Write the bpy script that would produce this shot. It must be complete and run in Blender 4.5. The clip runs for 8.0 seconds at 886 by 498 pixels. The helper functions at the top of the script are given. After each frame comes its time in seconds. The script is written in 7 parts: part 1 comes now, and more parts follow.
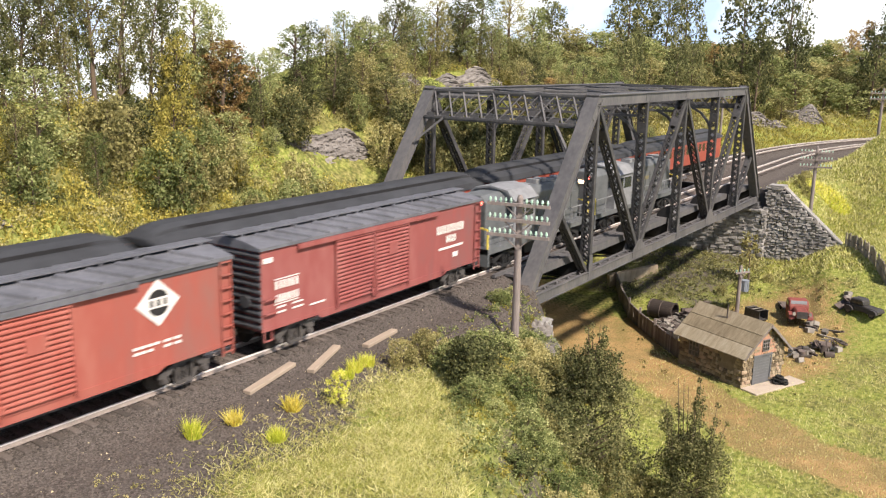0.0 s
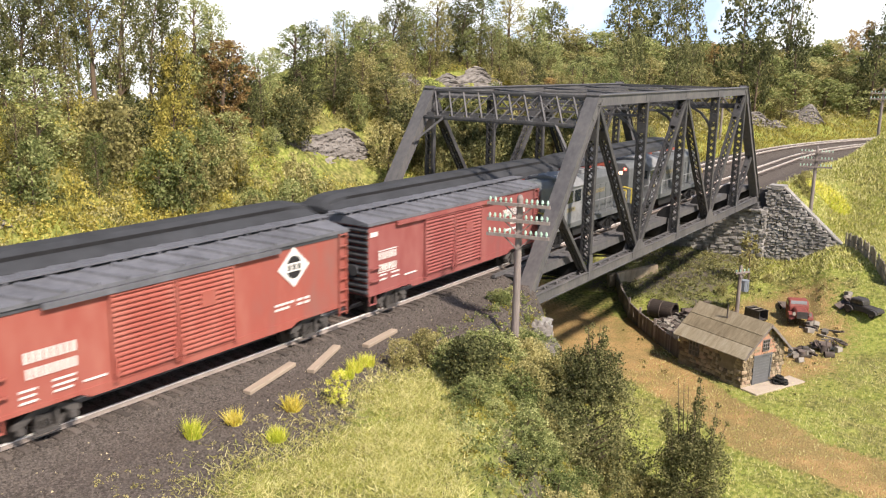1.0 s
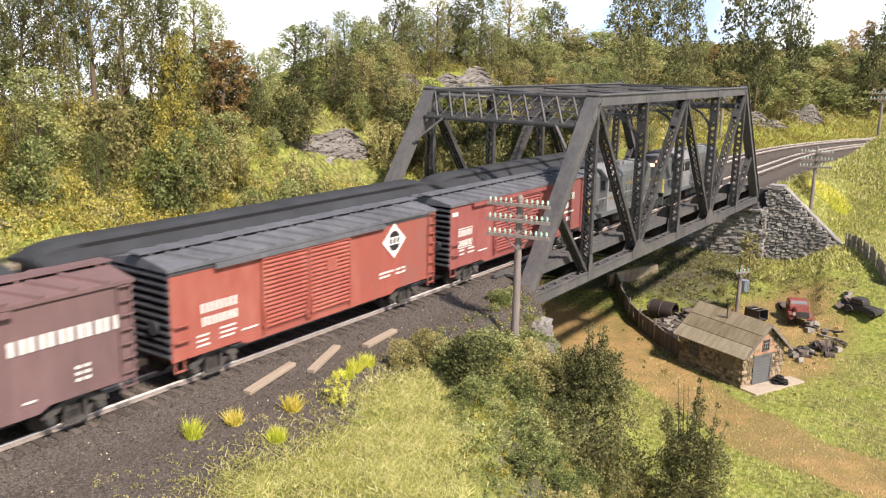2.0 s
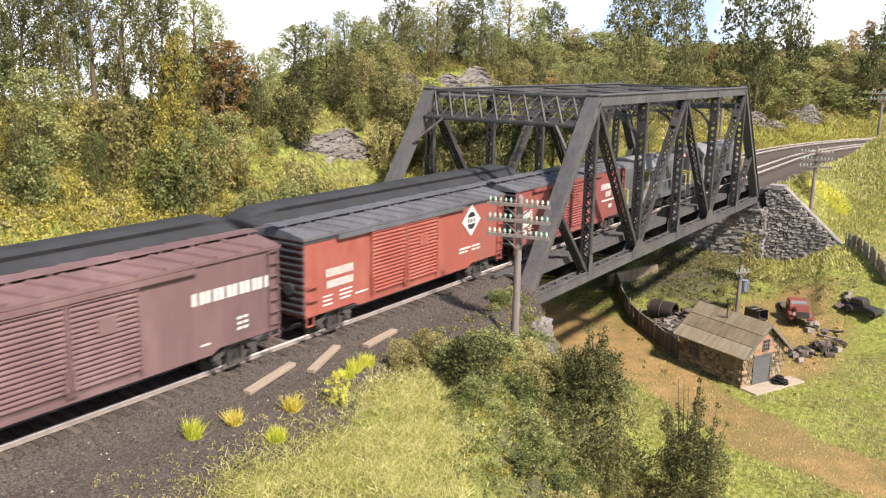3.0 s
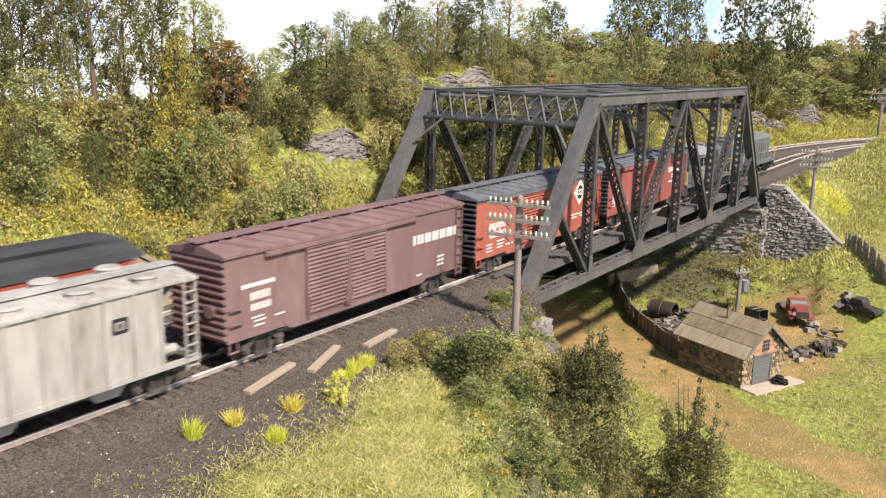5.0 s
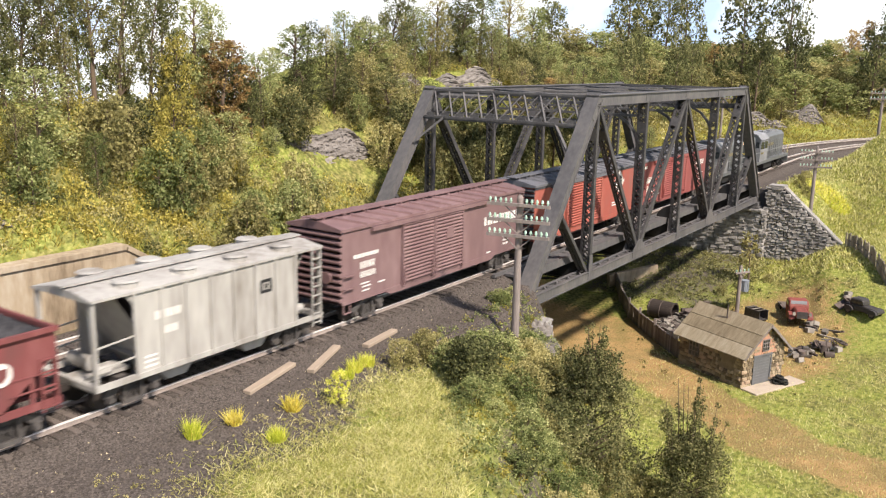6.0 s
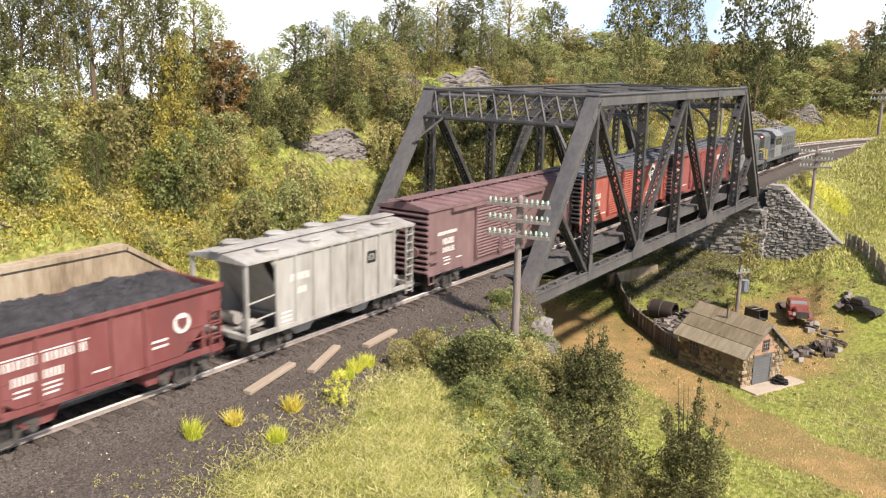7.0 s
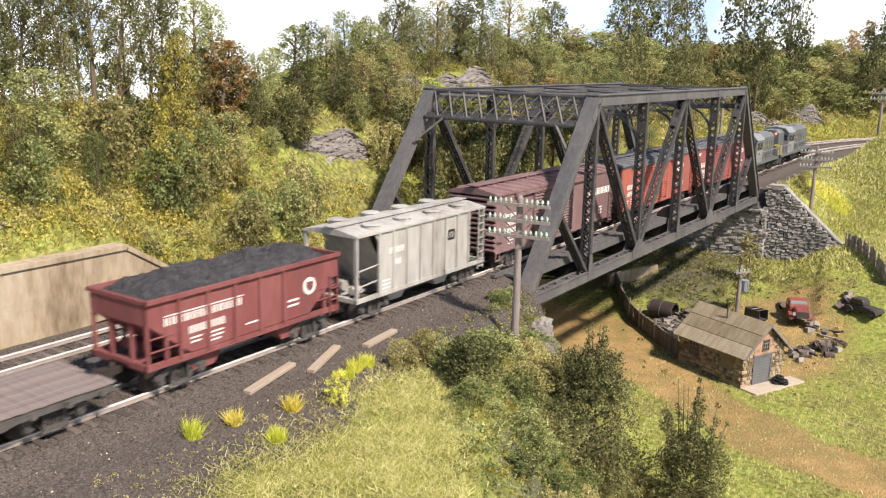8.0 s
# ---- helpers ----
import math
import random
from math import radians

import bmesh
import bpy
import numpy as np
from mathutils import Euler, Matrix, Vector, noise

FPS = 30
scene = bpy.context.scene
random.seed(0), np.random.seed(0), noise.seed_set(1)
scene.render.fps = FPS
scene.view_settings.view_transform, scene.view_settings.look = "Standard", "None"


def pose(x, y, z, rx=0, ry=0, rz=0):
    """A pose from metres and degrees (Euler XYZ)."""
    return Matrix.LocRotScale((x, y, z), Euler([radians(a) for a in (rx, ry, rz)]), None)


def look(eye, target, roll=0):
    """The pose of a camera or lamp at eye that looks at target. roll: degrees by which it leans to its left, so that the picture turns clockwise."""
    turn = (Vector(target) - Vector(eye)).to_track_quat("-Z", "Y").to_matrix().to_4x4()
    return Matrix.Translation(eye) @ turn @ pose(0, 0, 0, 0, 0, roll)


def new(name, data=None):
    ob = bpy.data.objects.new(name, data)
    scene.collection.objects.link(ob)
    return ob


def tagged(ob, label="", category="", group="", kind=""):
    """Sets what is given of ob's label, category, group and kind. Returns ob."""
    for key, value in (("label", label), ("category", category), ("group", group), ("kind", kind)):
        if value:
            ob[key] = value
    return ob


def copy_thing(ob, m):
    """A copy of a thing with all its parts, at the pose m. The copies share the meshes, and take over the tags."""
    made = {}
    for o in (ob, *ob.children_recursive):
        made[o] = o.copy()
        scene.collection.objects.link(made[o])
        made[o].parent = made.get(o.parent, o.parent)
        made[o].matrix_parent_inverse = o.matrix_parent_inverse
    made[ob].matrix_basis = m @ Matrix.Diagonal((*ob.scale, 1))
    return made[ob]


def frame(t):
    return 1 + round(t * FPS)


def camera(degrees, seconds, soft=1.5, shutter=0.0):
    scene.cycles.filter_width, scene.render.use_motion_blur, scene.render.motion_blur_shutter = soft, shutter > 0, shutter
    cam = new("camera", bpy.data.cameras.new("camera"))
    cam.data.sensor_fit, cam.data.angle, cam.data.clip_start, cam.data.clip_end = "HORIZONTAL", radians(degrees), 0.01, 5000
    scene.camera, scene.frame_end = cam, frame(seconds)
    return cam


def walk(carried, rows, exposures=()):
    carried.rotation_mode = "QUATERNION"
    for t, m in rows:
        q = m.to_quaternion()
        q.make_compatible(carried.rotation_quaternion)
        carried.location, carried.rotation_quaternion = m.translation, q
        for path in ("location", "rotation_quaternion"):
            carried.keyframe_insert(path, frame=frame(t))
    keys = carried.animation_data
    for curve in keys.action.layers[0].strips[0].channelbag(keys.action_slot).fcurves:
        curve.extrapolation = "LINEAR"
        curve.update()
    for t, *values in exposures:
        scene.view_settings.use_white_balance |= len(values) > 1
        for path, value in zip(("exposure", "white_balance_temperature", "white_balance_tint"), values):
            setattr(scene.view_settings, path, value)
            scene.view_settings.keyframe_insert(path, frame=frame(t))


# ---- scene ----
S = 1 / 87.1                     # everything is an HO scale model: sizes below are in prototype metres, times S


def pt(x, y, z):
    return Vector((x * S, y * S, z * S))


def at(x, y, z, rx=0, ry=0, rz=0):
    return pose(x * S, y * S, z * S, rx, ry, rz)


# camera: it stands still
cam = camera(54.78, 8.0, soft=1.2, shutter=0.9)
EYE = look(pt(-14.300, -24.220, 11.232), pt(18.118, -2.432, 2.611), 1.185)
walk(cam, [(0.0, EYE), (8.0, EYE)], exposures=[(0.0, 0.61), (8.0, 0.61)])

# light of the layout room: a bright ceiling and one strong lamp bank to the south
SUN_AZ, SUN_EL = -108.0, 49.0
world = bpy.data.worlds.new("world")
scene.world = world
world.use_nodes = True
wn = world.node_tree
sky = wn.nodes.new("ShaderNodeTexSky")
sky.sky_type, sky.sun_disc = "NISHITA", False
sky.sun_elevation, sky.sun_rotation = radians(SUN_EL), radians(90 - SUN_AZ)
wn.links.new(sky.outputs[0], wn.nodes["Background"].inputs[0])
wn.nodes["Background"].inputs[1].default_value = 0.10
sun = new("sun", bpy.data.lights.new("sun", "SUN"))
sun.data.energy, sun.data.angle, sun.data.color = 4.9, radians(4), (1.0, 0.90, 0.78)
sun.matrix_world = look((math.cos(radians(SUN_AZ)) * math.cos(radians(SUN_EL)), math.sin(radians(SUN_AZ)) * math.cos(radians(SUN_EL)), math.sin(radians(SUN_EL))), (0, 0, 0))


# ---- materials ----
def material(name, stops, scale=1.0, rough=0.8, metal=0.0, bump=0.0, bump_scale=None, vary=0.0, island=0.0, fine=6.0, stretch=(1, 1, 1), spec=0.3):
    """Noise of two scales through a colour ramp; stops: (place, (r, g, b)). Scales are per prototype metre."""
    m = bpy.data.materials.new(name)
    m.use_nodes = True
    t = m.node_tree
    b = t.nodes["Principled BSDF"]
    b.inputs["Roughness"].default_value, b.inputs["Metallic"].default_value = rough, metal
    b.inputs["Specular IOR Level"].default_value = spec
    co = t.nodes.new("ShaderNodeTexCoord")
    mp = t.nodes.new("ShaderNodeMapping")
    mp.inputs["Scale"].default_value = [s / S for s in stretch]
    t.links.new(co.outputs["Object"], mp.inputs[0])
    n1, n2 = t.nodes.new("ShaderNodeTexNoise"), t.nodes.new("ShaderNodeTexNoise")
    for n, s in ((n1, scale), (n2, scale * fine)):
        n.inputs["Scale"].default_value, n.inputs["Detail"].default_value = s, 4
        t.links.new(mp.outputs[0], n.inputs["Vector"])
    mx = t.nodes.new("ShaderNodeMath")
    mx.operation = "MULTIPLY_ADD"
    mx.inputs[1].default_value = 0.4
    t.links.new(n2.outputs[0], mx.inputs[0])
    half = t.nodes.new("ShaderNodeMath")
    half.operation = "MULTIPLY_ADD"
    half.inputs[1].default_value, half.inputs[2].default_value = 0.6, 0.0
    t.links.new(n1.outputs[0], half.inputs[0])
    t.links.new(half.outputs[0], mx.inputs[2])
    last = mx.outputs[0]
    for amount, node, sock in ((vary, "ShaderNodeObjectInfo", "Random"), (island, "ShaderNodeNewGeometry", "Random Per Island")):
        if amount:
            o = t.nodes.new(node)
            a = t.nodes.new("ShaderNodeMath")
            a.operation = "MULTIPLY_ADD"
            a.inputs[1].default_value = amount
            t.links.new(o.outputs[sock], a.inputs[0])
            sub = t.nodes.new("ShaderNodeMath")
            sub.operation = "SUBTRACT"
            sub.inputs[1].default_value = amount / 2
            t.links.new(last, sub.inputs[0])
            t.links.new(sub.outputs[0], a.inputs[2])
            last = a.outputs[0]
    ramp = t.nodes.new("ShaderNodeValToRGB")
    els = ramp.color_ramp.elements
    while len(els) < len(stops):
        els.new(0.5)
    for e, (p, c) in zip(els, stops):
        e.position, e.color = p, (*c, 1)
    t.links.new(last, ramp.inputs[0])
    t.links.new(ramp.outputs[0], b.inputs["Base Color"])
    if bump:
        nb = n2
        if bump_scale:
            nb = t.nodes.new("ShaderNodeTexNoise")
            nb.inputs["Scale"].default_value, nb.inputs["Detail"].default_value = bump_scale, 5
            t.links.new(mp.outputs[0], nb.inputs["Vector"])
        bp = t.nodes.new("ShaderNodeBump")
        bp.inputs["Strength"].default_value, bp.inputs["Distance"].default_value = bump, 0.1 * S
        t.links.new(nb.outputs[0], bp.inputs["Height"])
        t.links.new(bp.outputs[0], b.inputs["Normal"])
    return m


def plain(name, c, spread=0.25, **k):
    """One paint colour, a little uneven and dusty."""
    lo, hi = [v * (1 - spread) for v in c], [min(1, v * (1 + spread)) for v in c]
    return material(name, [(0.3, lo), (0.5, c), (0.7, hi)], **k)


def glow(name, c, strength):
    m = plain(name, c)
    b = m.node_tree.nodes["Principled BSDF"]
    b.inputs["Emission Color"].default_value, b.inputs["Emission Strength"].default_value = (*c, 1), strength
    return m


def leafy(name, stops, vary=0.35, island=0.5):
    m = material(name, stops, scale=0.25, rough=0.75, vary=vary, island=island, spec=0.15)
    t = m.node_tree
    b = t.nodes["Principled BSDF"]
    tr = t.nodes.new("ShaderNodeBsdfTranslucent")
    mix = t.nodes.new("ShaderNodeMixShader")
    mix.inputs[0].default_value = 0.38
    src = b.inputs["Base Color"].links[0].from_socket
    t.links.new(src, tr.inputs[0])
    t.links.new(b.outputs[0], mix.inputs[1])
    t.links.new(tr.outputs[0], mix.inputs[2])
    t.links.new(mix.outputs[0], t.nodes["Material Output"].inputs[0])
    return m


STEEL = material("bridge_paint", [(0.3, (0.07, 0.066, 0.070)), (0.5, (0.105, 0.10, 0.103)), (0.7, (0.15, 0.137, 0.133))], scale=0.5, rough=0.6, bump=0.15, fine=8, stretch=(1, 1, 0.5))
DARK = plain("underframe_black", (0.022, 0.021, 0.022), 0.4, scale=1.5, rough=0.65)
TRUCK = plain("weathered_truck", (0.085, 0.076, 0.072), 0.5, scale=2, rough=0.8)
WHEEL = plain("wheel_steel", (0.05, 0.042, 0.038), 0.4, scale=2, rough=0.5, metal=0.3)
ROOF_GREY = plain("car_roof_grey", (0.12, 0.12, 0.135), 0.35, scale=0.8, rough=0.65, bump=0.1)
ROOF_BLACK = plain("car_roof_black", (0.06, 0.06, 0.068), 0.3, scale=0.8, rough=0.6, bump=0.1)
RED_A = material("boxcar_red", [(0.28, (0.20, 0.088, 0.084)), (0.5, (0.26, 0.072, 0.067)), (0.72, (0.315, 0.115, 0.104))], scale=0.35, rough=0.75, bump=0.05, stretch=(1, 1, 0.35))
RED_B = material("boxcar_orange_red", [(0.28, (0.26, 0.108, 0.09)), (0.5, (0.325, 0.086, 0.066)), (0.72, (0.38, 0.135, 0.104))], scale=0.35, rough=0.75, bump=0.05, stretch=(1, 1, 0.35))
BROWN = material("boxcar_brown", [(0.28, (0.14, 0.088, 0.088)), (0.5, (0.18, 0.107, 0.109)), (0.72, (0.245, 0.158, 0.158))], scale=0.35, rough=0.75, bump=0.05, stretch=(1, 1, 0.35))
HOPPER_RED = material("hopper_red", [(0.28, (0.12, 0.058, 0.055)), (0.5, (0.185, 0.056, 0.056)), (0.72, (0.25, 0.10, 0.095))], scale=0.5, rough=0.8, bump=0.05, stretch=(1, 1, 0.3))
HOPPER_GREY = material("hopper_grey", [(0.28, (0.18, 0.155, 0.13)), (0.5, (0.35, 0.33, 0.31)), (0.72, (0.47, 0.45, 0.425))], scale=0.6, rough=0.75, bump=0.05, stretch=(1, 1, 0.25))
LOCO = plain("locomotive_grey_black", (0.115, 0.12, 0.125), 0.3, scale=0.6, rough=0.5)
LOCO_LIGHT = plain("locomotive_dusty_grey", (0.22, 0.22, 0.23), 0.3, scale=0.7, rough=0.6)
WHITE = plain("lettering_white", (0.74, 0.70, 0.67), 0.12, scale=2, rough=0.7)
YELLOW = plain("safety_yellow", (0.70, 0.55, 0.10), 0.2, scale=2, rough=0.6)
GOLD = plain("dull_gold_lettering", (0.26, 0.22, 0.12), 0.3, scale=2, rough=0.7)
COACH_RED = plain("coach_red", (0.32, 0.075, 0.05), 0.2, scale=0.4, rough=0.45)
COACH_ROOF = plain("coach_roof", (0.042, 0.043, 0.048), 0.35, scale=0.5, rough=0.8, bump=0.1)
GLASS = plain("dark_glass", (0.02, 0.025, 0.03), 0.2, rough=0.08, spec=0.6)
COAL = plain("coal", (0.04, 0.038, 0.042), 0.6, scale=2.5, rough=0.7, bump=0.8, bump_scale=5)
DECK_WOOD = plain("deck_boards", (0.20, 0.16, 0.15), 0.35, scale=1.2, rough=0.85, stretch=(1, 6, 1))
RED_LAMP = glow("red_lamp", (1.0, 0.12, 0.08), 6)
WARM_LAMP = glow("warm_lamp", (1.0, 0.62, 0.35), 5)
RAIL = plain("rail_side", (0.30, 0.25, 0.225), 0.3, scale=2, rough=0.75)
RAIL_TOP = plain("rail_head", (0.70, 0.655, 0.63), 0.08, scale=2, rough=0.5)
TIE = plain("tie_wood", (0.105, 0.085, 0.075), 0.4, scale=1.5, rough=0.9, vary=0.4, bump=0.3)
CONCRETE = material("concrete", [(0.28, (0.16, 0.115, 0.075)), (0.5, (0.38, 0.30, 0.21)), (0.7, (0.50, 0.43, 0.34))], scale=0.4, rough=0.9, bump=0.2, stretch=(1, 1, 0.3), fine=9)
STONE = material("masonry", [(0.2, (0.10, 0.093, 0.088)), (0.5, (0.29, 0.268, 0.25)), (0.8, (0.46, 0.43, 0.40))], scale=1.2, rough=0.95, bump=1.0, vary=0.26, bump_scale=3)
MORTAR = plain("mortar", (0.07, 0.065, 0.065), 0.3, scale=1, rough=0.95)
CAPSTONE = plain("cap_stone", (0.29, 0.27, 0.255), 0.4, scale=0.9, rough=0.9, bump=0.8)
ROCK = material("rock", [(0.25, (0.08, 0.07, 0.063)), (0.5, (0.20, 0.178, 0.163)), (0.72, (0.34, 0.305, 0.28))], scale=0.45, rough=0.95, bump=0.9, bump_scale=1.6, stretch=(0.6, 0.6, 2.6))
POLE = plain("weathered_pole", (0.24, 0.20, 0.185), 0.3, scale=1.5, rough=0.9, stretch=(4, 4, 0.5))
INSULATOR = plain("green_glass_insulator", (0.40, 0.56, 0.46), 0.3, scale=2, rough=0.3)
BARK = plain("bark", (0.14, 0.10, 0.07), 0.4, scale=2, rough=0.95, stretch=(3, 3, 0.6))
GREEN = leafy("leaves_green", [(0.2, (0.10, 0.125, 0.042)), (0.5, (0.27, 0.30, 0.11)), (0.8, (0.56, 0.55, 0.25))], vary=0.4)
OLIVE = leafy("leaves_olive", [(0.2, (0.11, 0.10, 0.04)), (0.5, (0.33, 0.295, 0.115)), (0.8, (0.60, 0.53, 0.25))], vary=0.4)
YELLOWGREEN = leafy("leaves_yellow", [(0.2, (0.15, 0.13, 0.03)), (0.5, (0.42, 0.36, 0.08)), (0.8, (0.72, 0.60, 0.18))])
RUST = leafy("leaves_rust", [(0.2, (0.15, 0.085, 0.035)), (0.5, (0.40, 0.26, 0.10)), (0.8, (0.62, 0.46, 0.21))])
DEEP = leafy("leaves_dark", [(0.2, (0.062, 0.068, 0.03)), (0.5, (0.175, 0.18, 0.072)), (0.8, (0.41, 0.38, 0.17))], vary=0.4)
BUSHY = leafy("leaves_bush", [(0.2, (0.06, 0.065, 0.026)), (0.5, (0.17, 0.17, 0.07)), (0.8, (0.40, 0.37, 0.17))], vary=0.0, island=0.7)
GRASS = leafy("grass_blades", [(0.2, (0.30, 0.32, 0.06)), (0.5, (0.56, 0.53, 0.19)), (0.8, (0.86, 0.79, 0.42))], vary=0, island=0.7)
LIME = leafy("lime_tuft", [(0.2, (0.50, 0.56, 0.06)), (0.5, (0.78, 0.77, 0.12)), (0.8, (0.92, 0.84, 0.30))], vary=0.25, island=0.6)

GOLDEN = leafy("golden_tuft", [(0.2, (0.50, 0.42, 0.06)), (0.5, (0.80, 0.68, 0.13)), (0.8, (0.92, 0.82, 0.30))], vary=0.1, island=0.6)
# the bridge paint again, darkened to hold the shade within laced members
LACING = material("sooty_lacing", [(0.3, (0.035, 0.034, 0.036)), (0.5, (0.058, 0.055, 0.057)), (0.7, (0.095, 0.088, 0.086))], scale=0.5, rough=0.65, fine=8)


# ---- mesh tools ----
def box(bm, x0, x1, y0, y1, z0, z1):
    v = [bm.verts.new(p) for p in ((x0, y0, z0), (x1, y0, z0), (x1, y1, z0), (x0, y1, z0), (x0, y0, z1), (x1, y0, z1), (x1, y1, z1), (x0, y1, z1))]
    for f in ((3, 2, 1, 0), (4, 5, 6, 7), (0, 1, 5, 4), (1, 2, 6, 5), (2, 3, 7, 6), (3, 0, 4, 7)):
        bm.faces.new([v[i] for i in f])
    return v


def beam(bm, p, q, w, h, up=(0, 0, 1), ends=0.0):
    """A bar from p to q, w wide across and h along up."""
    p, q = Vector(p), Vector(q)
    a = (q - p).normalized()
    side = a.cross(Vector(up))
    side = side.normalized() if side.length > 1e-4 else Vector((1, 0, 0))
    u = side.cross(a).normalized()
    p, q = p - a * ends, q + a * ends
    v = [bm.verts.new(o + side * i * w / 2 + u * j * h / 2) for o in (p, q) for i, j in ((-1, -1), (1, -1), (1, 1), (-1, 1))]
    for f in ((0, 1, 2, 3), (7, 6, 5, 4), (0, 4, 5, 1), (1, 5, 6, 2), (2, 6, 7, 3), (3, 7, 4, 0)):
        bm.faces.new([v[i] for i in f])


def rod(bm, p, q, r0, r1=None, n=8, cap=True):
    p, q = Vector(p), Vector(q)
    r1 = r0 if r1 is None else r1
    a = (q - p).normalized()
    s = a.orthogonal().normalized()
    u = a.cross(s)
    rings = [[bm.verts.new(o + (s * math.cos(k * math.tau / n) + u * math.sin(k * math.tau / n)) * r) for k in range(n)] for o, r in ((p, r0), (q, r1))]
    for k in range(n):
        bm.faces.new([rings[0][k], rings[0][(k + 1) % n], rings[1][(k + 1) % n], rings[1][k]])
    if cap:
        bm.faces.new(rings[0][::-1])
        bm.faces.new(rings[1])


def profile(bm, pts, x0, x1):
    """A closed outline in y and z, drawn out along x."""
    a, b = ([bm.verts.new((x, y, z)) for y, z in pts] for x in (x0, x1))
    n = len(pts)
    for i in range(n):
        bm.faces.new([a[i], a[(i + 1) % n], b[(i + 1) % n], b[i]])
    bm.faces.new(a[::-1])
    bm.faces.new(b)


def outline(bm, pts, y0, y1):
    """A closed outline in x and z, drawn out along y."""
    a, b = ([bm.verts.new((x, y, z)) for x, z in pts] for y in (y0, y1))
    n = len(pts)
    for i in range(n):
        bm.faces.new([a[i], a[(i + 1) % n], b[(i + 1) % n], b[i]])
    bm.faces.new(a[::-1])
    bm.faces.new(b)


def soften(bm, width):
    bmesh.ops.recalc_face_normals(bm, faces=bm.faces)
    bmesh.ops.bevel(bm, geom=list(bm.edges), offset=width, segments=1, affect="EDGES", clamp_overlap=True)


def mesh_of(name, bm, mat, smooth=False):
    bmesh.ops.recalc_face_normals(bm, faces=bm.faces)
    for v in bm.verts:
        v.co *= S
    me = bpy.data.meshes.new(name)
    bm.to_mesh(me)
    bm.free()
    me.materials.append(mat)
    if smooth:
        me.shade_smooth()
    return me


def part(name, bm, mat, parent=None, label="", place=(0, 0, 0), smooth=False):
    me = bm if isinstance(bm, bpy.types.Mesh) else mesh_of(name, bm, mat, smooth)
    ob = new(name, me)
    ob.parent = parent
    ob.location = pt(*place)
    return tagged(ob, label)


def thing(name, m, label, category, group="", kind=""):
    ob = new(name)
    ob.empty_display_size = 0.01
    ob.matrix_basis = m
    return tagged(ob, label, category, group, kind)


def soup(name, verts, faces, mat):
    """A mesh of many small faces from arrays, in prototype metres."""
    me = bpy.data.meshes.new(name)
    me.from_pydata((np.asarray(verts) * S).tolist(), [], np.asarray(faces).tolist())
    me.materials.append(mat)
    return me


def made(*calls):
    """A bmesh filled by (function, arguments...)."""
    bm = bmesh.new()
    for f, *a in calls:
        f(bm, *a)
    return bm


# ---- the ground ----
def sm(a, b, x):
    t = np.clip((x - a) / (b - a), 0, 1)
    return t * t * (3 - 2 * t)


def centre(x):
    """How far the near track swings to the south at x."""
    return -np.maximum(np.asarray(x, float) - 100, 0) ** 2 / 220


def waves(x, y, k, seed):
    return (np.sin(x * k + seed) * np.cos(y * k * 1.3 + seed * 2.1) + np.sin(x * k * 2.3 + y * k * 1.7 + seed * 3.7) * 0.5 + np.sin(y * k * 3.1 - x * k * 2.9 + seed) * 0.3) / 1.8


def crown(d):
    """The ballast under the two tracks, up to the tops of the ties."""
    return 0.40 * (1 - sm(1.15, 2.6, np.minimum(np.abs(d), np.abs(d - 5.8))))


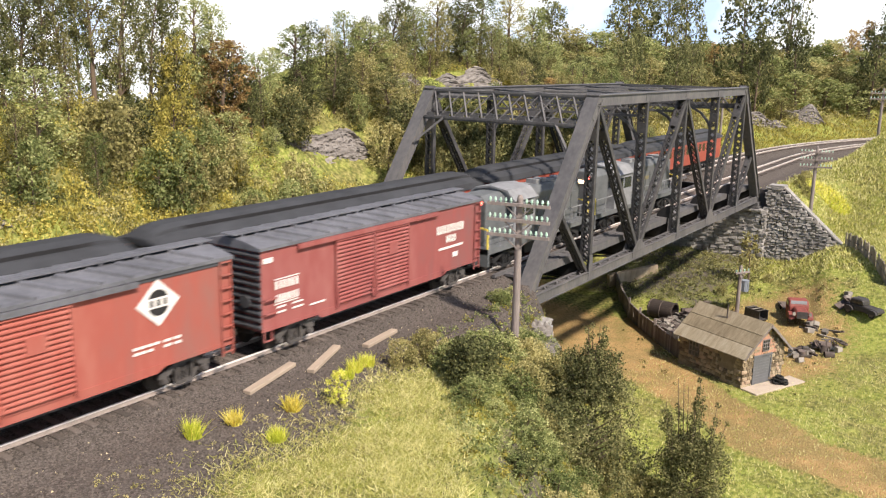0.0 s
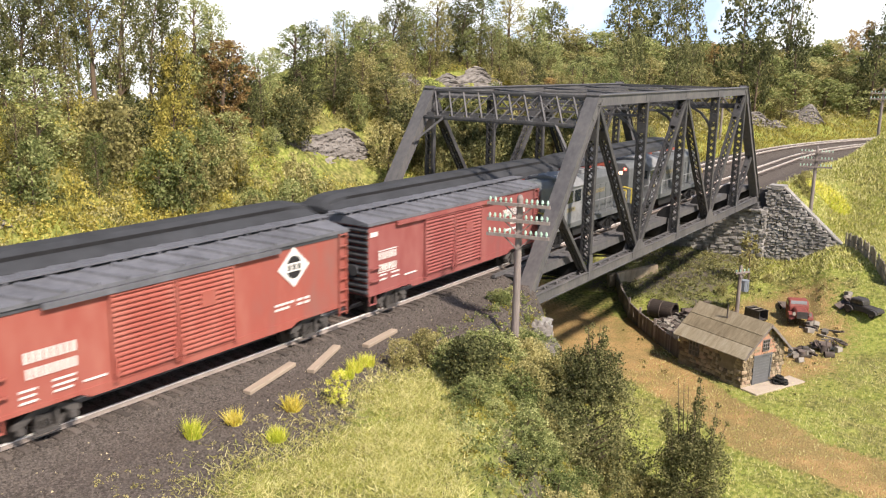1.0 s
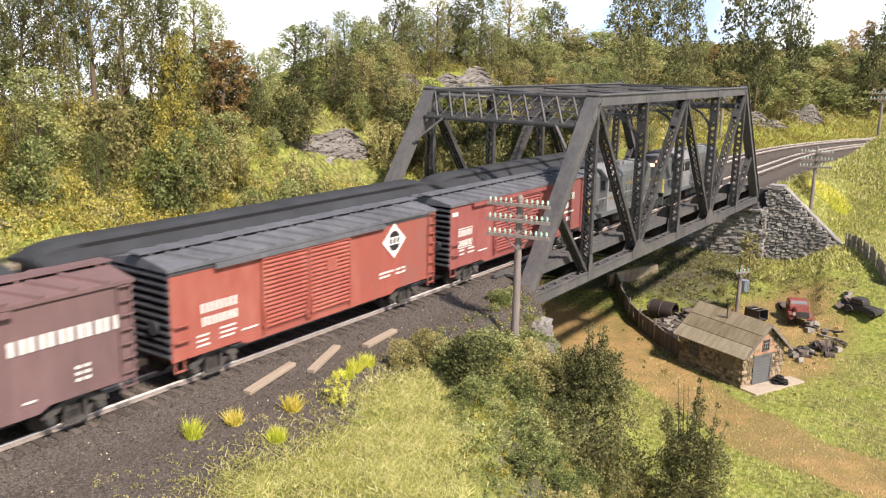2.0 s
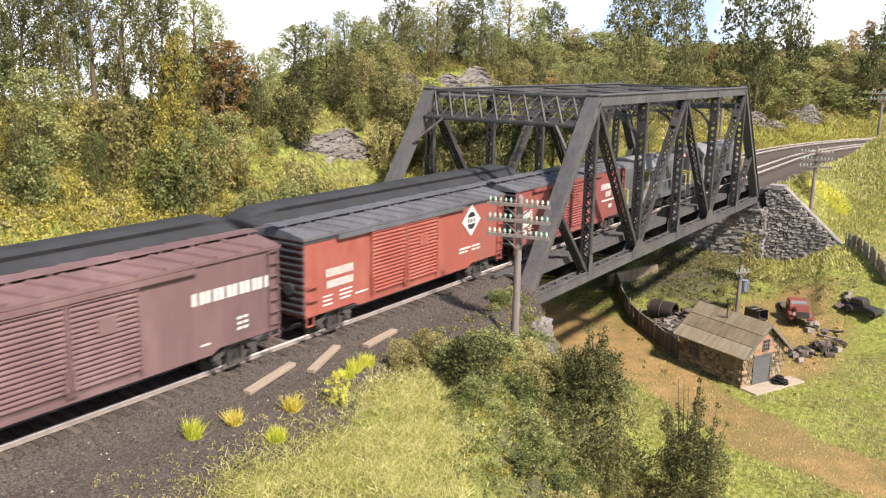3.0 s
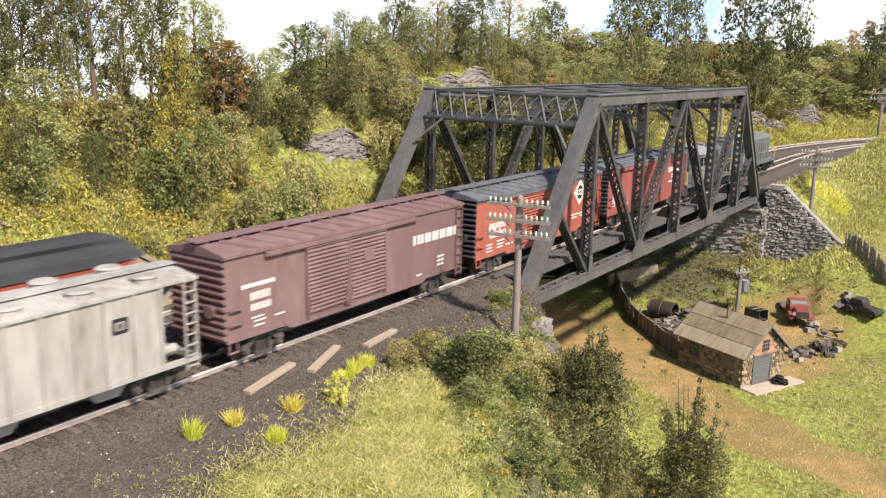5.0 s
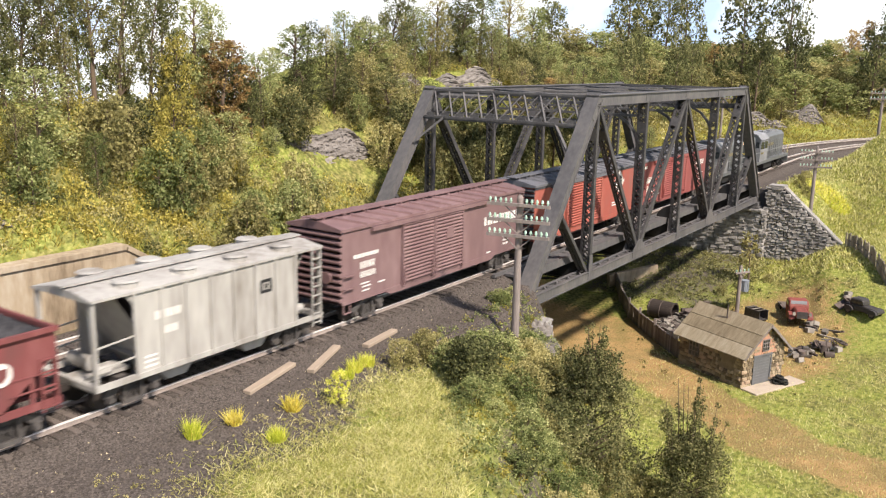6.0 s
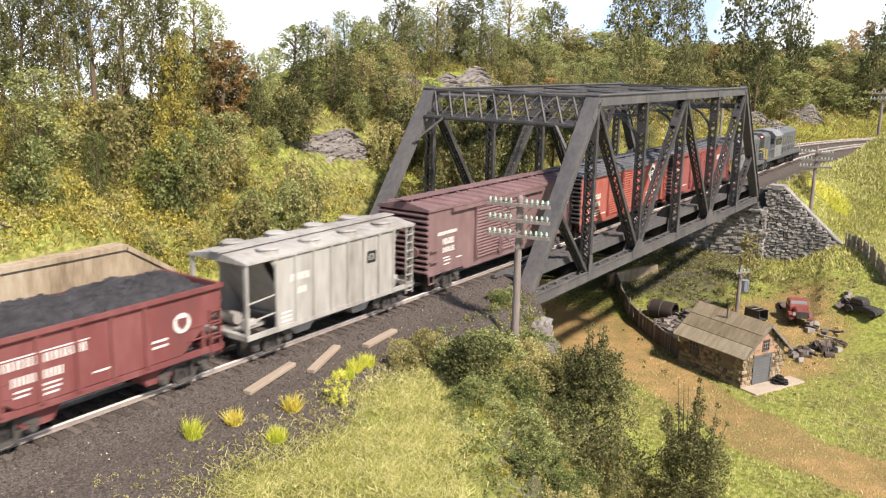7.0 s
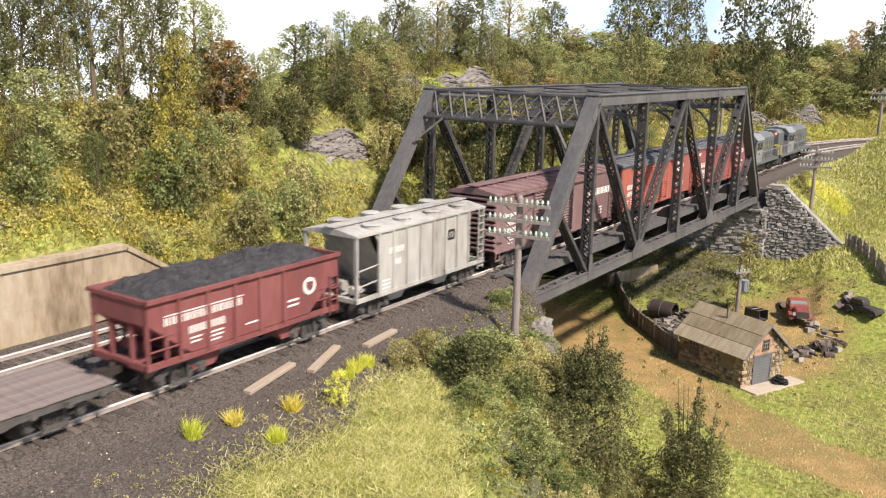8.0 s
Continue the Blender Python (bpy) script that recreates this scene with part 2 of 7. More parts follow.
def ground(x, y):
    x, y = np.asarray(x, float), np.asarray(y, float)
    d = y - centre(x)
    bed = -0.62 - 0.075 * np.maximum(-3.4 - d, 0) + crown(d)
    floor = -10.3 + 2.9 * sm(52, 72, x) + 2.3 * sm(6, 12, -y) * sm(58, 72, x) + 0.25 * waves(x, y, 0.25, 1.0) * (1 - np.exp(-((x - 45.5) ** 2 + (y + 10.5) ** 2) / 45))
    start = np.interp(y, [-16, -14, -10.6, -5, -3.2], [-4, 0, 7.5, 16, 25.4])
    wide = np.interp(y, [-10, -5, -3.2], [18, 22, 7])
    west = sm(0, 1, (x - start) / wide)
    z = bed * (1 - west) + floor * west
    # the far bank, with its wing wall and the hill beside the track
    foot = np.interp(y, [-12, -10.8, -10.6], [56, 62, 72.8])
    back = np.interp(y, [-12, -10.8, -10.6], [80, 76, 73.6])
    east = sm(0, 1, (x - foot) / (back - foot))
    dip = -4.6 * sm(4.2, 11, -d) * (1 - sm(76, 98, x))
    bank = -0.62 + crown(d) + dip + 5.6 * sm(4.0, 13, -d) * sm(80, 102, x)
    z = z * (1 - east) + bank * east
    z = z + 5.0 * sm(11, 26, -y) * sm(56, 84, x)
    # the wooded slope to the north
    slope = 0.92 * np.clip(y - 9.6, 0, 11) + 0.25 * np.clip(y - 20.6, 0, 8) - 0.35 * np.clip(y - 30, 0, 40) - 0.4
    wall = 2.7 + 0.62 * np.clip(y - 9.6, 0, 9.6) - 0.45 * np.clip(y - 20.4, 0, 24)
    west_ridge = 0.90 * np.clip(y - 9.6, 0, 9.6) - 0.45 * np.clip(y - 20.4, 0, 24) - 0.4
    k = sm(34, 48, x)
    slope = west_ridge * (1 - k) + slope * k
    k = sm(9.0, 13.5, x)
    slope = wall * (1 - k) + slope * k
    rise = 0.34 * np.clip(d - 10, 0, 30) - 0.5 * np.clip(d - 46, 0, 70) - 0.4
    k = sm(72, 100, x)
    slope = slope * (1 - k) + rise * k
    slope = slope + (0.7 * waves(x, y, 0.22, 4.0) + 0.25 * waves(x, y, 0.7, 2.0)) * sm(10, 14, d)
    n = sm(9.3, 9.9, d) * (1 - sm(14, 24, x) * (1 - sm(64, 80, x))) + sm(9.3, 12.5, d) * sm(14, 24, x) * (1 - sm(64, 80, x))
    z = z * (1 - n) + slope * n
    rough = 0.05 * waves(x, y, 1.7, 3.0) * (1 - sm(-3.2, -2.4, d) * (1 - sm(8.6, 9.4, d)))
    return z + rough


def zone(x, y):
    """What lies on the ground: grass, cinder ballast, ochre soil."""
    d = y - centre(x)
    wob = 1.2 * waves(x, y, 0.35, 7.0)
    z = ground(x, y)
    near = 1 - sm(3.9 + wob, 9.9 + wob, -d + 0.16 * np.clip(x, -20, 4))
    away = 1 - sm(3.4 + 0.4 * wob, 5.4 + 0.4 * wob, -d)
    k = sm(40, 60, x)
    cinder = (near * (1 - k) + away * k) * (1 - sm(8.5, 9.6, d)) * (1 - sm(-1.5, -3.5, z))
    face = sm(-0.9, -1.8, z) * (1 - sm(-7.5, -9.3, z)) * (1 - sm(34, 40, x)) * sm(-4, 0, x) * sm(-22, -18, y) * (1 - sm(6, 9, y))
    cinder = np.maximum(cinder, face * (0.46 + 0.12 * wob))
    slide = np.exp(-((x - 18.0) / 3.6) ** 2 - ((y + 4.6) / 1.5) ** 2)
    cinder = np.maximum(cinder, np.clip(slide * 1.5, 0, 1))
    # scrubby bank below the bridge, ground darkened partly for the bridge's shade
    scrub = sm(55, 60, x) * (1 - sm(71, 73, x)) * sm(-6, -3, y) * (1 - sm(8, 10, y))
    cinder = np.maximum(cinder, scrub * (0.56 + 0.12 * wob))
    low = sm(-6, -8.5, z)
    road = low * (1 - 0.9 * sm(1.9, 4.3, np.abs(x - np.interp(y, [-22, -16, -11.8, -5.6, -1, 4], [33.4, 35.1, 37, 42.2, 44.1, 45.5]) + 0.6 * wob)))
    rust = sm(-5, -7, z) * np.exp(-((x - 54) / 11) ** 2 - ((y + 9.5) / 6.0) ** 2) * (1.5 + 0.4 * wob)
    under = low * sm(-6, -2, y) * (1 - sm(52, 58, x)) * 0.85
    soil = 0.77 * np.clip(np.maximum.reduce([road, rust, under]), 0, 1)
    north = sm(9.4, 10.5, d)
    grass = np.clip(1 - cinder - soil, 0, 1)
    return grass, cinder, soil, north


def axis(parts):
    return np.concatenate([np.arange(a, b, s) for a, b, s in parts])


def ground_material():
    m = bpy.data.materials.new("layout_ground")
    m.use_nodes = True
    t = m.node_tree
    b = t.nodes["Principled BSDF"]
    b.inputs["Roughness"].default_value, b.inputs["Specular IOR Level"].default_value = 0.95, 0.1
    co, mp = t.nodes.new("ShaderNodeTexCoord"), t.nodes.new("ShaderNodeMapping")
    mp.inputs["Scale"].default_value = [1 / S] * 3
    t.links.new(co.outputs["Object"], mp.inputs[0])
    mask = t.nodes.new("ShaderNodeVertexColor")
    mask.layer_name = "zone"
    sep = t.nodes.new("ShaderNodeSeparateColor")
    t.links.new(mask.outputs[0], sep.inputs[0])

    def tex(scale):
        n = t.nodes.new("ShaderNodeTexNoise")
        n.inputs["Scale"].default_value, n.inputs["Detail"].default_value = scale, 6
        t.links.new(mp.outputs[0], n.inputs["Vector"])
        return n.outputs[0]

    def ramp(src, stops):
        r = t.nodes.new("ShaderNodeValToRGB")
        els = r.color_ramp.elements
        while len(els) < len(stops):
            els.new(0.5)
        for e, (p, c) in zip(els, stops):
            e.position, e.color = p, (*c, 1)
        t.links.new(src, r.inputs[0])
        return r.outputs[0]

    def edge(src, grain):
        """A mask with a ragged edge."""
        a = t.nodes.new("ShaderNodeMath")
        a.operation = "MULTIPLY_ADD"
        a.inputs[1].default_value = 0.9
        t.links.new(grain, a.inputs[0])
        t.links.new(src, a.inputs[2])
        r = t.nodes.new("ShaderNodeMapRange")
        r.inputs[1].default_value, r.inputs[2].default_value = 0.82, 1.08
        t.links.new(a.outputs[0], r.inputs[0])
        return r.outputs[0]

    def mix(f, c1, c2):
        x = t.nodes.new("ShaderNodeMix")
        x.data_type = "RGBA"
        t.links.new(f, x.inputs[0])
        t.links.new(c1, x.inputs[6])
        t.links.new(c2, x.inputs[7])
        return x.outputs[2]
    big, mid, fine, grit, dust = tex(0.16), tex(0.7), tex(3.5), tex(9.0), tex(16.0)
    green = mix(edge(big, mid), ramp(fine, [(0.3, (0.07, 0.075, 0.025)), (0.5, (0.175, 0.165, 0.055)), (0.7, (0.33, 0.29, 0.11))]),
                ramp(fine, [(0.3, (0.11, 0.13, 0.028)), (0.5, (0.24, 0.265, 0.06)), (0.7, (0.40, 0.39, 0.12))]))
    dirt = ramp(dust, [(0.3, (0.05, 0.041, 0.037)), (0.5, (0.092, 0.077, 0.069)), (0.68, (0.16, 0.135, 0.12))])
    ochre = mix(edge(mid, big), ramp(dust, [(0.3, (0.21, 0.125, 0.05)), (0.5, (0.36, 0.23, 0.10)), (0.7, (0.48, 0.34, 0.165))]),
                ramp(dust, [(0.3, (0.12, 0.088, 0.034)), (0.5, (0.25, 0.18, 0.075)), (0.7, (0.38, 0.29, 0.13))]))
    col = mix(edge(sep.outputs[2], fine), green, ochre)
    col = mix(edge(sep.outputs[1], fine), col, dirt)
    t.links.new(col, b.inputs["Base Color"])
    bp = t.nodes.new("ShaderNodeBump")
    bp.inputs["Strength"].default_value, bp.inputs["Distance"].default_value = 0.9, 0.12 * S
    t.links.new(grit, bp.inputs["Height"])
    t.links.new(bp.outputs[0], b.inputs["Normal"])
    return m


def build_ground():
    xs = axis([(-120, -60, 20), (-60, -12, 4), (-12, 26, 0.22), (26, 80, 0.4), (80, 150, 1.0), (150, 300, 6)])
    ys = axis([(-75, -24, 3), (-24, 26, 0.3), (26, 60, 1.0), (60, 260, 8)])
    gx, gy = np.meshgrid(xs, ys, indexing="ij")
    co = np.stack([gx, gy, ground(gx, gy)], -1).reshape(-1, 3)
    n, k = len(xs), len(ys)
    i = (np.arange(n - 1)[:, None] * k + np.arange(k - 1)[None, :]).ravel()
    me = soup("ground", co, np.stack([i, i + k, i + k + 1, i + 1], -1), ground_material())
    g, c, o, _ = zone(co[:, 0], co[:, 1])
    layer = me.color_attributes.new("zone", "FLOAT_COLOR", "POINT")
    layer.data.foreach_set("color", np.stack([g, c, o, np.ones(len(g))], -1).ravel().astype(np.float32))
    me.shade_smooth()
    tagged(new("ground", me), "sculpted layout ground of cinders, soil and dry grass", "ground", kind="structure")


build_ground()


def build_backdrop():
    m = bpy.data.materials.new("painted_sky")
    m.use_nodes = True
    t = m.node_tree
    b = t.nodes["Principled BSDF"]
    co, sepz = t.nodes.new("ShaderNodeTexCoord"), t.nodes.new("ShaderNodeSeparateXYZ")
    n = t.nodes.new("ShaderNodeTexNoise")
    n.inputs["Scale"].default_value, n.inputs["Detail"].default_value = 1.6, 5
    t.links.new(co.outputs["Object"], n.inputs["Vector"])
    r = t.nodes.new("ShaderNodeValToRGB")
    r.color_ramp.elements[0].position, r.color_ramp.elements[0].color = 0.36, (0.42, 0.55, 0.78, 1)
    r.color_ramp.elements[1].position, r.color_ramp.elements[1].color = 0.46, (0.97, 0.98, 1.0, 1)
    t.links.new(n.outputs[0], r.inputs[0])
    b.inputs["Base Color"].default_value = (0.05, 0.05, 0.05, 1)
    t.links.new(r.outputs[0], b.inputs["Emission Color"])
    b.inputs["Emission Strength"].default_value = 1.05
    bm = bmesh.new()
    ring = [(40 + 240 * math.cos(a), 10 + 240 * math.sin(a)) for a in (radians(v) for v in range(-70, 171, 6))]
    lo, hi = ([bm.verts.new((x, y, z)) for x, y in ring] for z in (-30, 90))
    for i in range(len(ring) - 1):
        bm.faces.new([lo[i], lo[i + 1], hi[i + 1], hi[i]])
    tagged(part("backdrop", bm, m, smooth=True), "painted pale blue and white cloudy sky backdrop", "backdrop", kind="structure")


build_backdrop()


# ---- tracks ----
FAR = 5.8            # spacing of the two tracks


def tie_mesh(long, name):
    bm = bmesh.new()
    box(bm, -0.12, 0.12, -long / 2, long / 2, -0.38, -0.17)
    soften(bm, 0.02)
    return mesh_of(name, bm, TIE)


def build_track(y0, label):
    t = thing("railway_track", at(0, y0, 0), label, "railway track", "tracks", "structure")
    for side in (-0.72, 0.72):
        head, web = bmesh.new(), bmesh.new()
        xs = [-40, -20, 0, 20, 40, 60, 80, 100] + list(range(104, 150, 4))
        for a, b in zip(xs, xs[1:]):
            pa, pb = ((x, float(centre(x)) + side, 0) for x in (a, b))
            beam(head, (*pa[:2], -0.02), (*pb[:2], -0.02), 0.085, 0.04)
            beam(web, (*pa[:2], -0.09), (*pb[:2], -0.09), 0.06, 0.10)
            beam(web, (*pa[:2], -0.155), (*pb[:2], -0.155), 0.17, 0.03)
        rail = part("rail", web, RAIL, t, "weathered brown rail with a bright worn head")
        part("rail_head", head, RAIL_TOP, rail)
    me = tie_mesh(2.7, "tie")
    rng = random.Random(3)
    for i in range(290):
        x = -22 + i * 0.56
        if 25.5 < x < 72.5:
            continue
        ob = part("tie", me, TIE, t, place=(x, float(centre(x)) + rng.uniform(-0.06, 0.06), rng.uniform(-0.02, 0.01)))
        ob.rotation_euler.z = rng.uniform(-0.02, 0.02)
    return t


build_track(0.0, "near main track of weathered rail on dark cinder ballast")
build_track(FAR, "second main track of weathered rail on dark cinder ballast")


# ---- the through truss bridge ----
PANEL, X0, Y_NEAR, Y_FAR, Z_LOW, Z_TOP = 7.894, 25.12, -2.97, 8.78, -1.50, 9.12


def lattice(bm, p, q, across, width, step, bar=0.07, thick=0.03, double=True):
    """Zigzag or crossed lacing between two lines that lie width apart along across."""
    p, q, a = Vector(p), Vector(q), Vector(across).normalized()
    n = max(2, round((q - p).length / step))
    nrm = (q - p).normalized().cross(a)
    for i in range(n):
        u, v = p.lerp(q, i / n), p.lerp(q, (i + 1) / n)
        s = 1 if i % 2 == 0 or double else -1
        beam(bm, u - a * s * width / 2, v + a * s * width / 2, bar, thick, nrm)
        if double:
            beam(bm, u + a * width / 2, v - a * width / 2, bar, thick, nrm)


def laced(name, p, q, parent, deep=0.30, wide=0.62, plate=0.05, step=0.55):
    """A member of two channels with lacing between them; deep is in the plane of the truss."""
    bm = bmesh.new()
    p, q = Vector(p), Vector(q)
    a = (q - p).normalized()
    n = Vector((0, 1, 0))
    s = a.cross(n).normalized()
    for e in (-1, 1):
        beam(bm, p + n * e * wide / 2, q + n * e * wide / 2, plate, deep, s)
        for f in (-1, 1):
            beam(bm, p + n * e * (wide / 2 - 0.06) + s * f * deep / 2, q + n * e * (wide / 2 - 0.06) + s * f * deep / 2, 0.13, 0.03, s)
    for f in (-1, 1):
        lattice(bm, p + s * f * (deep / 2 + 0.02), q + s * f * (deep / 2 + 0.02), n, wide - 0.1, step)
    m = p.lerp(q, 0.82 if q.z > p.z else 0.18)
    beam(bm, m - a * 0.35, m + a * 0.35, wide - 0.04, deep + 0.08, s)
    return part(name, bm, LACING, parent)


def build_bridge():
    br = thing("truss_bridge", at(0, 0, 0), "dark grey riveted steel through truss railway bridge", "bridge")
    kx = [X0 + PANEL * k for k in range(7)]
    for y in (Y_NEAR, Y_FAR):
        # bottom chord: two channels, laced on top
        bm = bmesh.new()
        for e in (-0.3, 0.3):
            box(bm, kx[0] - 0.7, kx[6] + 0.7, y + e - 0.04, y + e + 0.04, Z_LOW - 0.27, Z_LOW + 0.27)
            for z in (-0.27, 0.27):
                box(bm, kx[0] - 0.7, kx[6] + 0.7, y + e - 0.1, y + e + 0.1, Z_LOW + z - 0.02, Z_LOW + z + 0.02)
        for z in (-0.25, 0.25):
            lattice(bm, (kx[0] + 0.8, y, Z_LOW + z), (kx[6] - 0.8, y, Z_LOW + z), (0, 1, 0), 0.56, 0.75, bar=0.12, double=False)
        part("bottom_chord", bm, STEEL, br)
        # top chord: a box with an overhanging cover plate and batten joints
        bm = bmesh.new()
        box(bm, kx[1] - 0.3, kx[5] + 0.3, y - 0.32, y + 0.32, Z_TOP - 0.3, Z_TOP + 0.26)
        box(bm, kx[1] - 0.35, kx[5] + 0.35, y - 0.42, y + 0.42, Z_TOP + 0.26, Z_TOP + 0.31)
        box(bm, kx[1] - 0.3, kx[5] + 0.3, y - 0.36, y + 0.36, Z_TOP - 0.34, Z_TOP - 0.29)
        for k in (2, 3, 4):
            box(bm, kx[k] - 0.5, kx[k] + 0.5, y - 0.345, y + 0.345, Z_TOP - 0.26, Z_TOP + 0.22)
        part("top_chord", bm, STEEL, br)
        for a, b in ((0, 1), (6, 5)):
            bm = bmesh.new()
            p, q = Vector((kx[a], y, Z_LOW - 0.1)), Vector((kx[b], y, Z_TOP))
            s = (q - p).cross(Vector((0, 1, 0))).normalized()
            out = s if s.x * (kx[a] - kx[b]) > 0 else -s
            beam(bm, p, q, 0.60, 0.62, s, 0.3)
            beam(bm, p + out * 0.33, q + out * 0.33, 0.86, 0.05, s, 0.3)
            beam(bm, p - out * 0.31, q - out * 0.31, 0.74, 0.05, s, 0.3)
            for f in (0.04, 0.16, 0.9):
                m = p.lerp(q, f)
                beam(bm, m, p.lerp(q, f + 0.07), 0.66, 0.60, s)
            part("end_post", bm, STEEL, br)
            # shoe under the post
            bm = bmesh.new()
            box(bm, kx[a] - 0.75, kx[a] + 0.75, y - 0.5, y + 0.5, Z_LOW - 0.75, Z_LOW - 0.28)
            box(bm, kx[a] - 0.95, kx[a] + 0.95, y - 0.65, y + 0.65, Z_LOW - 0.9, Z_LOW - 0.72)
            part("bearing_shoe", bm, STEEL, br)
            # half strut and gusset of the end panel
            mid = p.lerp(q, 0.44)
            laced("sub_strut", mid, (kx[b], y, Z_LOW), br, 0.22, 0.5)
        for k in range(1, 6):
            laced("vertical_post", (kx[k], y, Z_LOW + 0.2), (kx[k], y, Z_TOP - 0.2), br)
            bm = bmesh.new()
            w = 0.75 if k % 2 else 1.1
            for e in (-0.36, 0.36):
                outline(bm, [(kx[k] - w, Z_LOW - 0.2), (kx[k] + w, Z_LOW - 0.2), (kx[k] + w, Z_LOW + 0.3), (kx[k] + 0.35, Z_LOW + 1.0), (kx[k] - 0.35, Z_LOW + 1.0), (kx[k] - w, Z_LOW + 0.3)] if k % 2 == 0 else
                        [(kx[k] - 0.3, Z_LOW - 0.2), (kx[k] + 0.3, Z_LOW - 0.2), (kx[k] + 0.22, Z_LOW + 1.3), (kx[k] - 0.22, Z_LOW + 1.3)], y + e - 0.02, y + e + 0.02)
            part("gusset_plate", bm, STEEL, br)
        for a, b in ((1, 2), (3, 2), (3, 4), (5, 4)):
            laced("diagonal", (kx[b], y, Z_LOW + 0.2), (kx[a], y, Z_TOP - 0.2), br, 0.36 if (a, b) in ((3, 2), (5, 4)) else 0.30)
    # portals at both ends, on the slope of the end posts
    for a, b in ((0, 1), (6, 5)):
        bm = bmesh.new()
        top = Vector((kx[b], 0, Z_TOP + 0.2))
        low = Vector((kx[b] + (kx[a] - kx[b]) * 0.155, 0, Z_TOP - 1.45))
        for c in (top, low):
            beam(bm, (c.x, Y_NEAR, c.z), (c.x, Y_FAR, c.z), 0.22, 0.14)
            beam(bm, (c.x, Y_NEAR, c.z - 0.1), (c.x, Y_FAR, c.z - 0.1), 0.10, 0.16)
        n = 10
        for i in range(n):
            y0, y1 = (Y_NEAR + 0.3 + (Y_FAR - Y_NEAR - 0.6) * (i + f) / n for f in (0, 1))
            beam(bm, (low.x, y0, low.z), (top.x, y1, top.z), 0.10, 0.10)
            beam(bm, (top.x + 0.06, y0, top.z), (low.x + 0.06, y1, low.z), 0.08, 0.06)
            ym = (y0 + y1) / 2
            beam(bm, (low.x, ym - 0.3, low.z + 0.14), (low.x, ym + 0.3, low.z + 0.14), 0.04, 0.25)
        for y, e in ((Y_NEAR, 1), (Y_FAR, -1)):
            p = Vector((kx[b] + (kx[a] - kx[b]) * 0.31, y + e * 0.3, Z_TOP - 3.1))
            beam(bm, p, (low.x, y + e * 1.9, low.z), 0.16, 0.12)
        part("portal_brace", bm, STEEL, br)
    # sway frames and top laterals
    for k in (1, 2, 3, 4, 5):
        bm = bmesh.new()
        depth = 1.25
        for z in (Z_TOP - 0.2, Z_TOP - depth):
            beam(bm, (kx[k], Y_NEAR, z), (kx[k], Y_FAR, z), 0.2, 0.16)
        if 1 < k < 5:
            lattice(bm, (kx[k], Y_NEAR + 0.3, Z_TOP - 0.2 - (depth - 0.2) / 2), (kx[k], Y_FAR - 0.3, Z_TOP - 0.2 - (depth - 0.2) / 2), (0, 0, 1), depth - 0.2, 1.15, bar=0.1, thick=0.08)
            for y, e in ((Y_NEAR, 1), (Y_FAR, -1)):
                pts = [(y + e * 0.2, Z_TOP - 3.0), (y + e * 0.55, Z_TOP - 2.3), (y + e * 1.1, Z_TOP - 1.7), (y + e * 1.9, Z_TOP - depth)]
                for (ya, za), (yb, zb) in zip(pts, pts[1:]):
                    beam(bm, (kx[k], ya, za), (kx[k], yb, zb), 0.18, 0.16, (1, 0, 0), 0.03)
        part("sway_frame", bm, STEEL, br)
    for k in range(1, 5):
        bm = bmesh.new()
        for y0, y1 in ((Y_NEAR, Y_FAR), (Y_FAR, Y_NEAR)):
            beam(bm, (kx[k], y0, Z_TOP + 0.1), (kx[k + 1], y1, Z_TOP + 0.1), 0.22, 0.12)
        part("top_lateral", bm, STEEL, br)
    # floor: deep beams with curved brackets at the trusses, stringers and bottom laterals
    for k in range(7):
        bm = bmesh.new()
        x = kx[k]
        box(bm, x - 0.03, x + 0.03, Y_NEAR + 0.3, Y_FAR - 0.3, -1.85, -0.55)
        for z in (-1.85, -0.55):
            box(bm, x - 0.2, x + 0.2, Y_NEAR + 0.3, Y_FAR - 0.3, z - 0.03, z + 0.03)
        for y, e in ((Y_NEAR, 1), (Y_FAR, -1)):
            arc = [(y + e * 0.3, -0.6), (y + e * 0.3, 0.75)] + [(y + e * (0.3 + 1.15 * math.sin(a)), -0.55 + 1.3 * math.cos(a)) for a in (radians(v) for v in (12, 30, 48, 66, 84))]
            if 0 < k < 6:
                profile(bm, arc, x - 0.05, x + 0.05)
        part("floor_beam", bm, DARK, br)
        if k < 6:
            bm = bmesh.new()
            for ya, yb in ((Y_NEAR, Y_FAR), (Y_FAR, Y_NEAR)):
                beam(bm, (x, ya, -1.75), (kx[k + 1], yb, -1.75), 0.25, 0.08)
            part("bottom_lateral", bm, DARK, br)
    for yc in (0.0, FAR):
        for e in (-0.95, 0.95):
            bm = bmesh.new()
            box(bm, kx[0], kx[6], yc + e - 0.03, yc + e + 0.03, -1.4, -0.45)
            for z in (-1.4, -0.45):
                box(bm, kx[0], kx[6], yc + e - 0.15, yc + e + 0.15, z - 0.02, z + 0.02)
            for i in range(1, 36):
                box(bm, kx[0] + i * 1.3, kx[0] + i * 1.3 + 0.06, yc + e - 0.13, yc + e + 0.13, -1.38, -0.47)
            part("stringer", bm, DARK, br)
    me = tie_mesh(3.3, "bridge_tie")
    rng = random.Random(5)
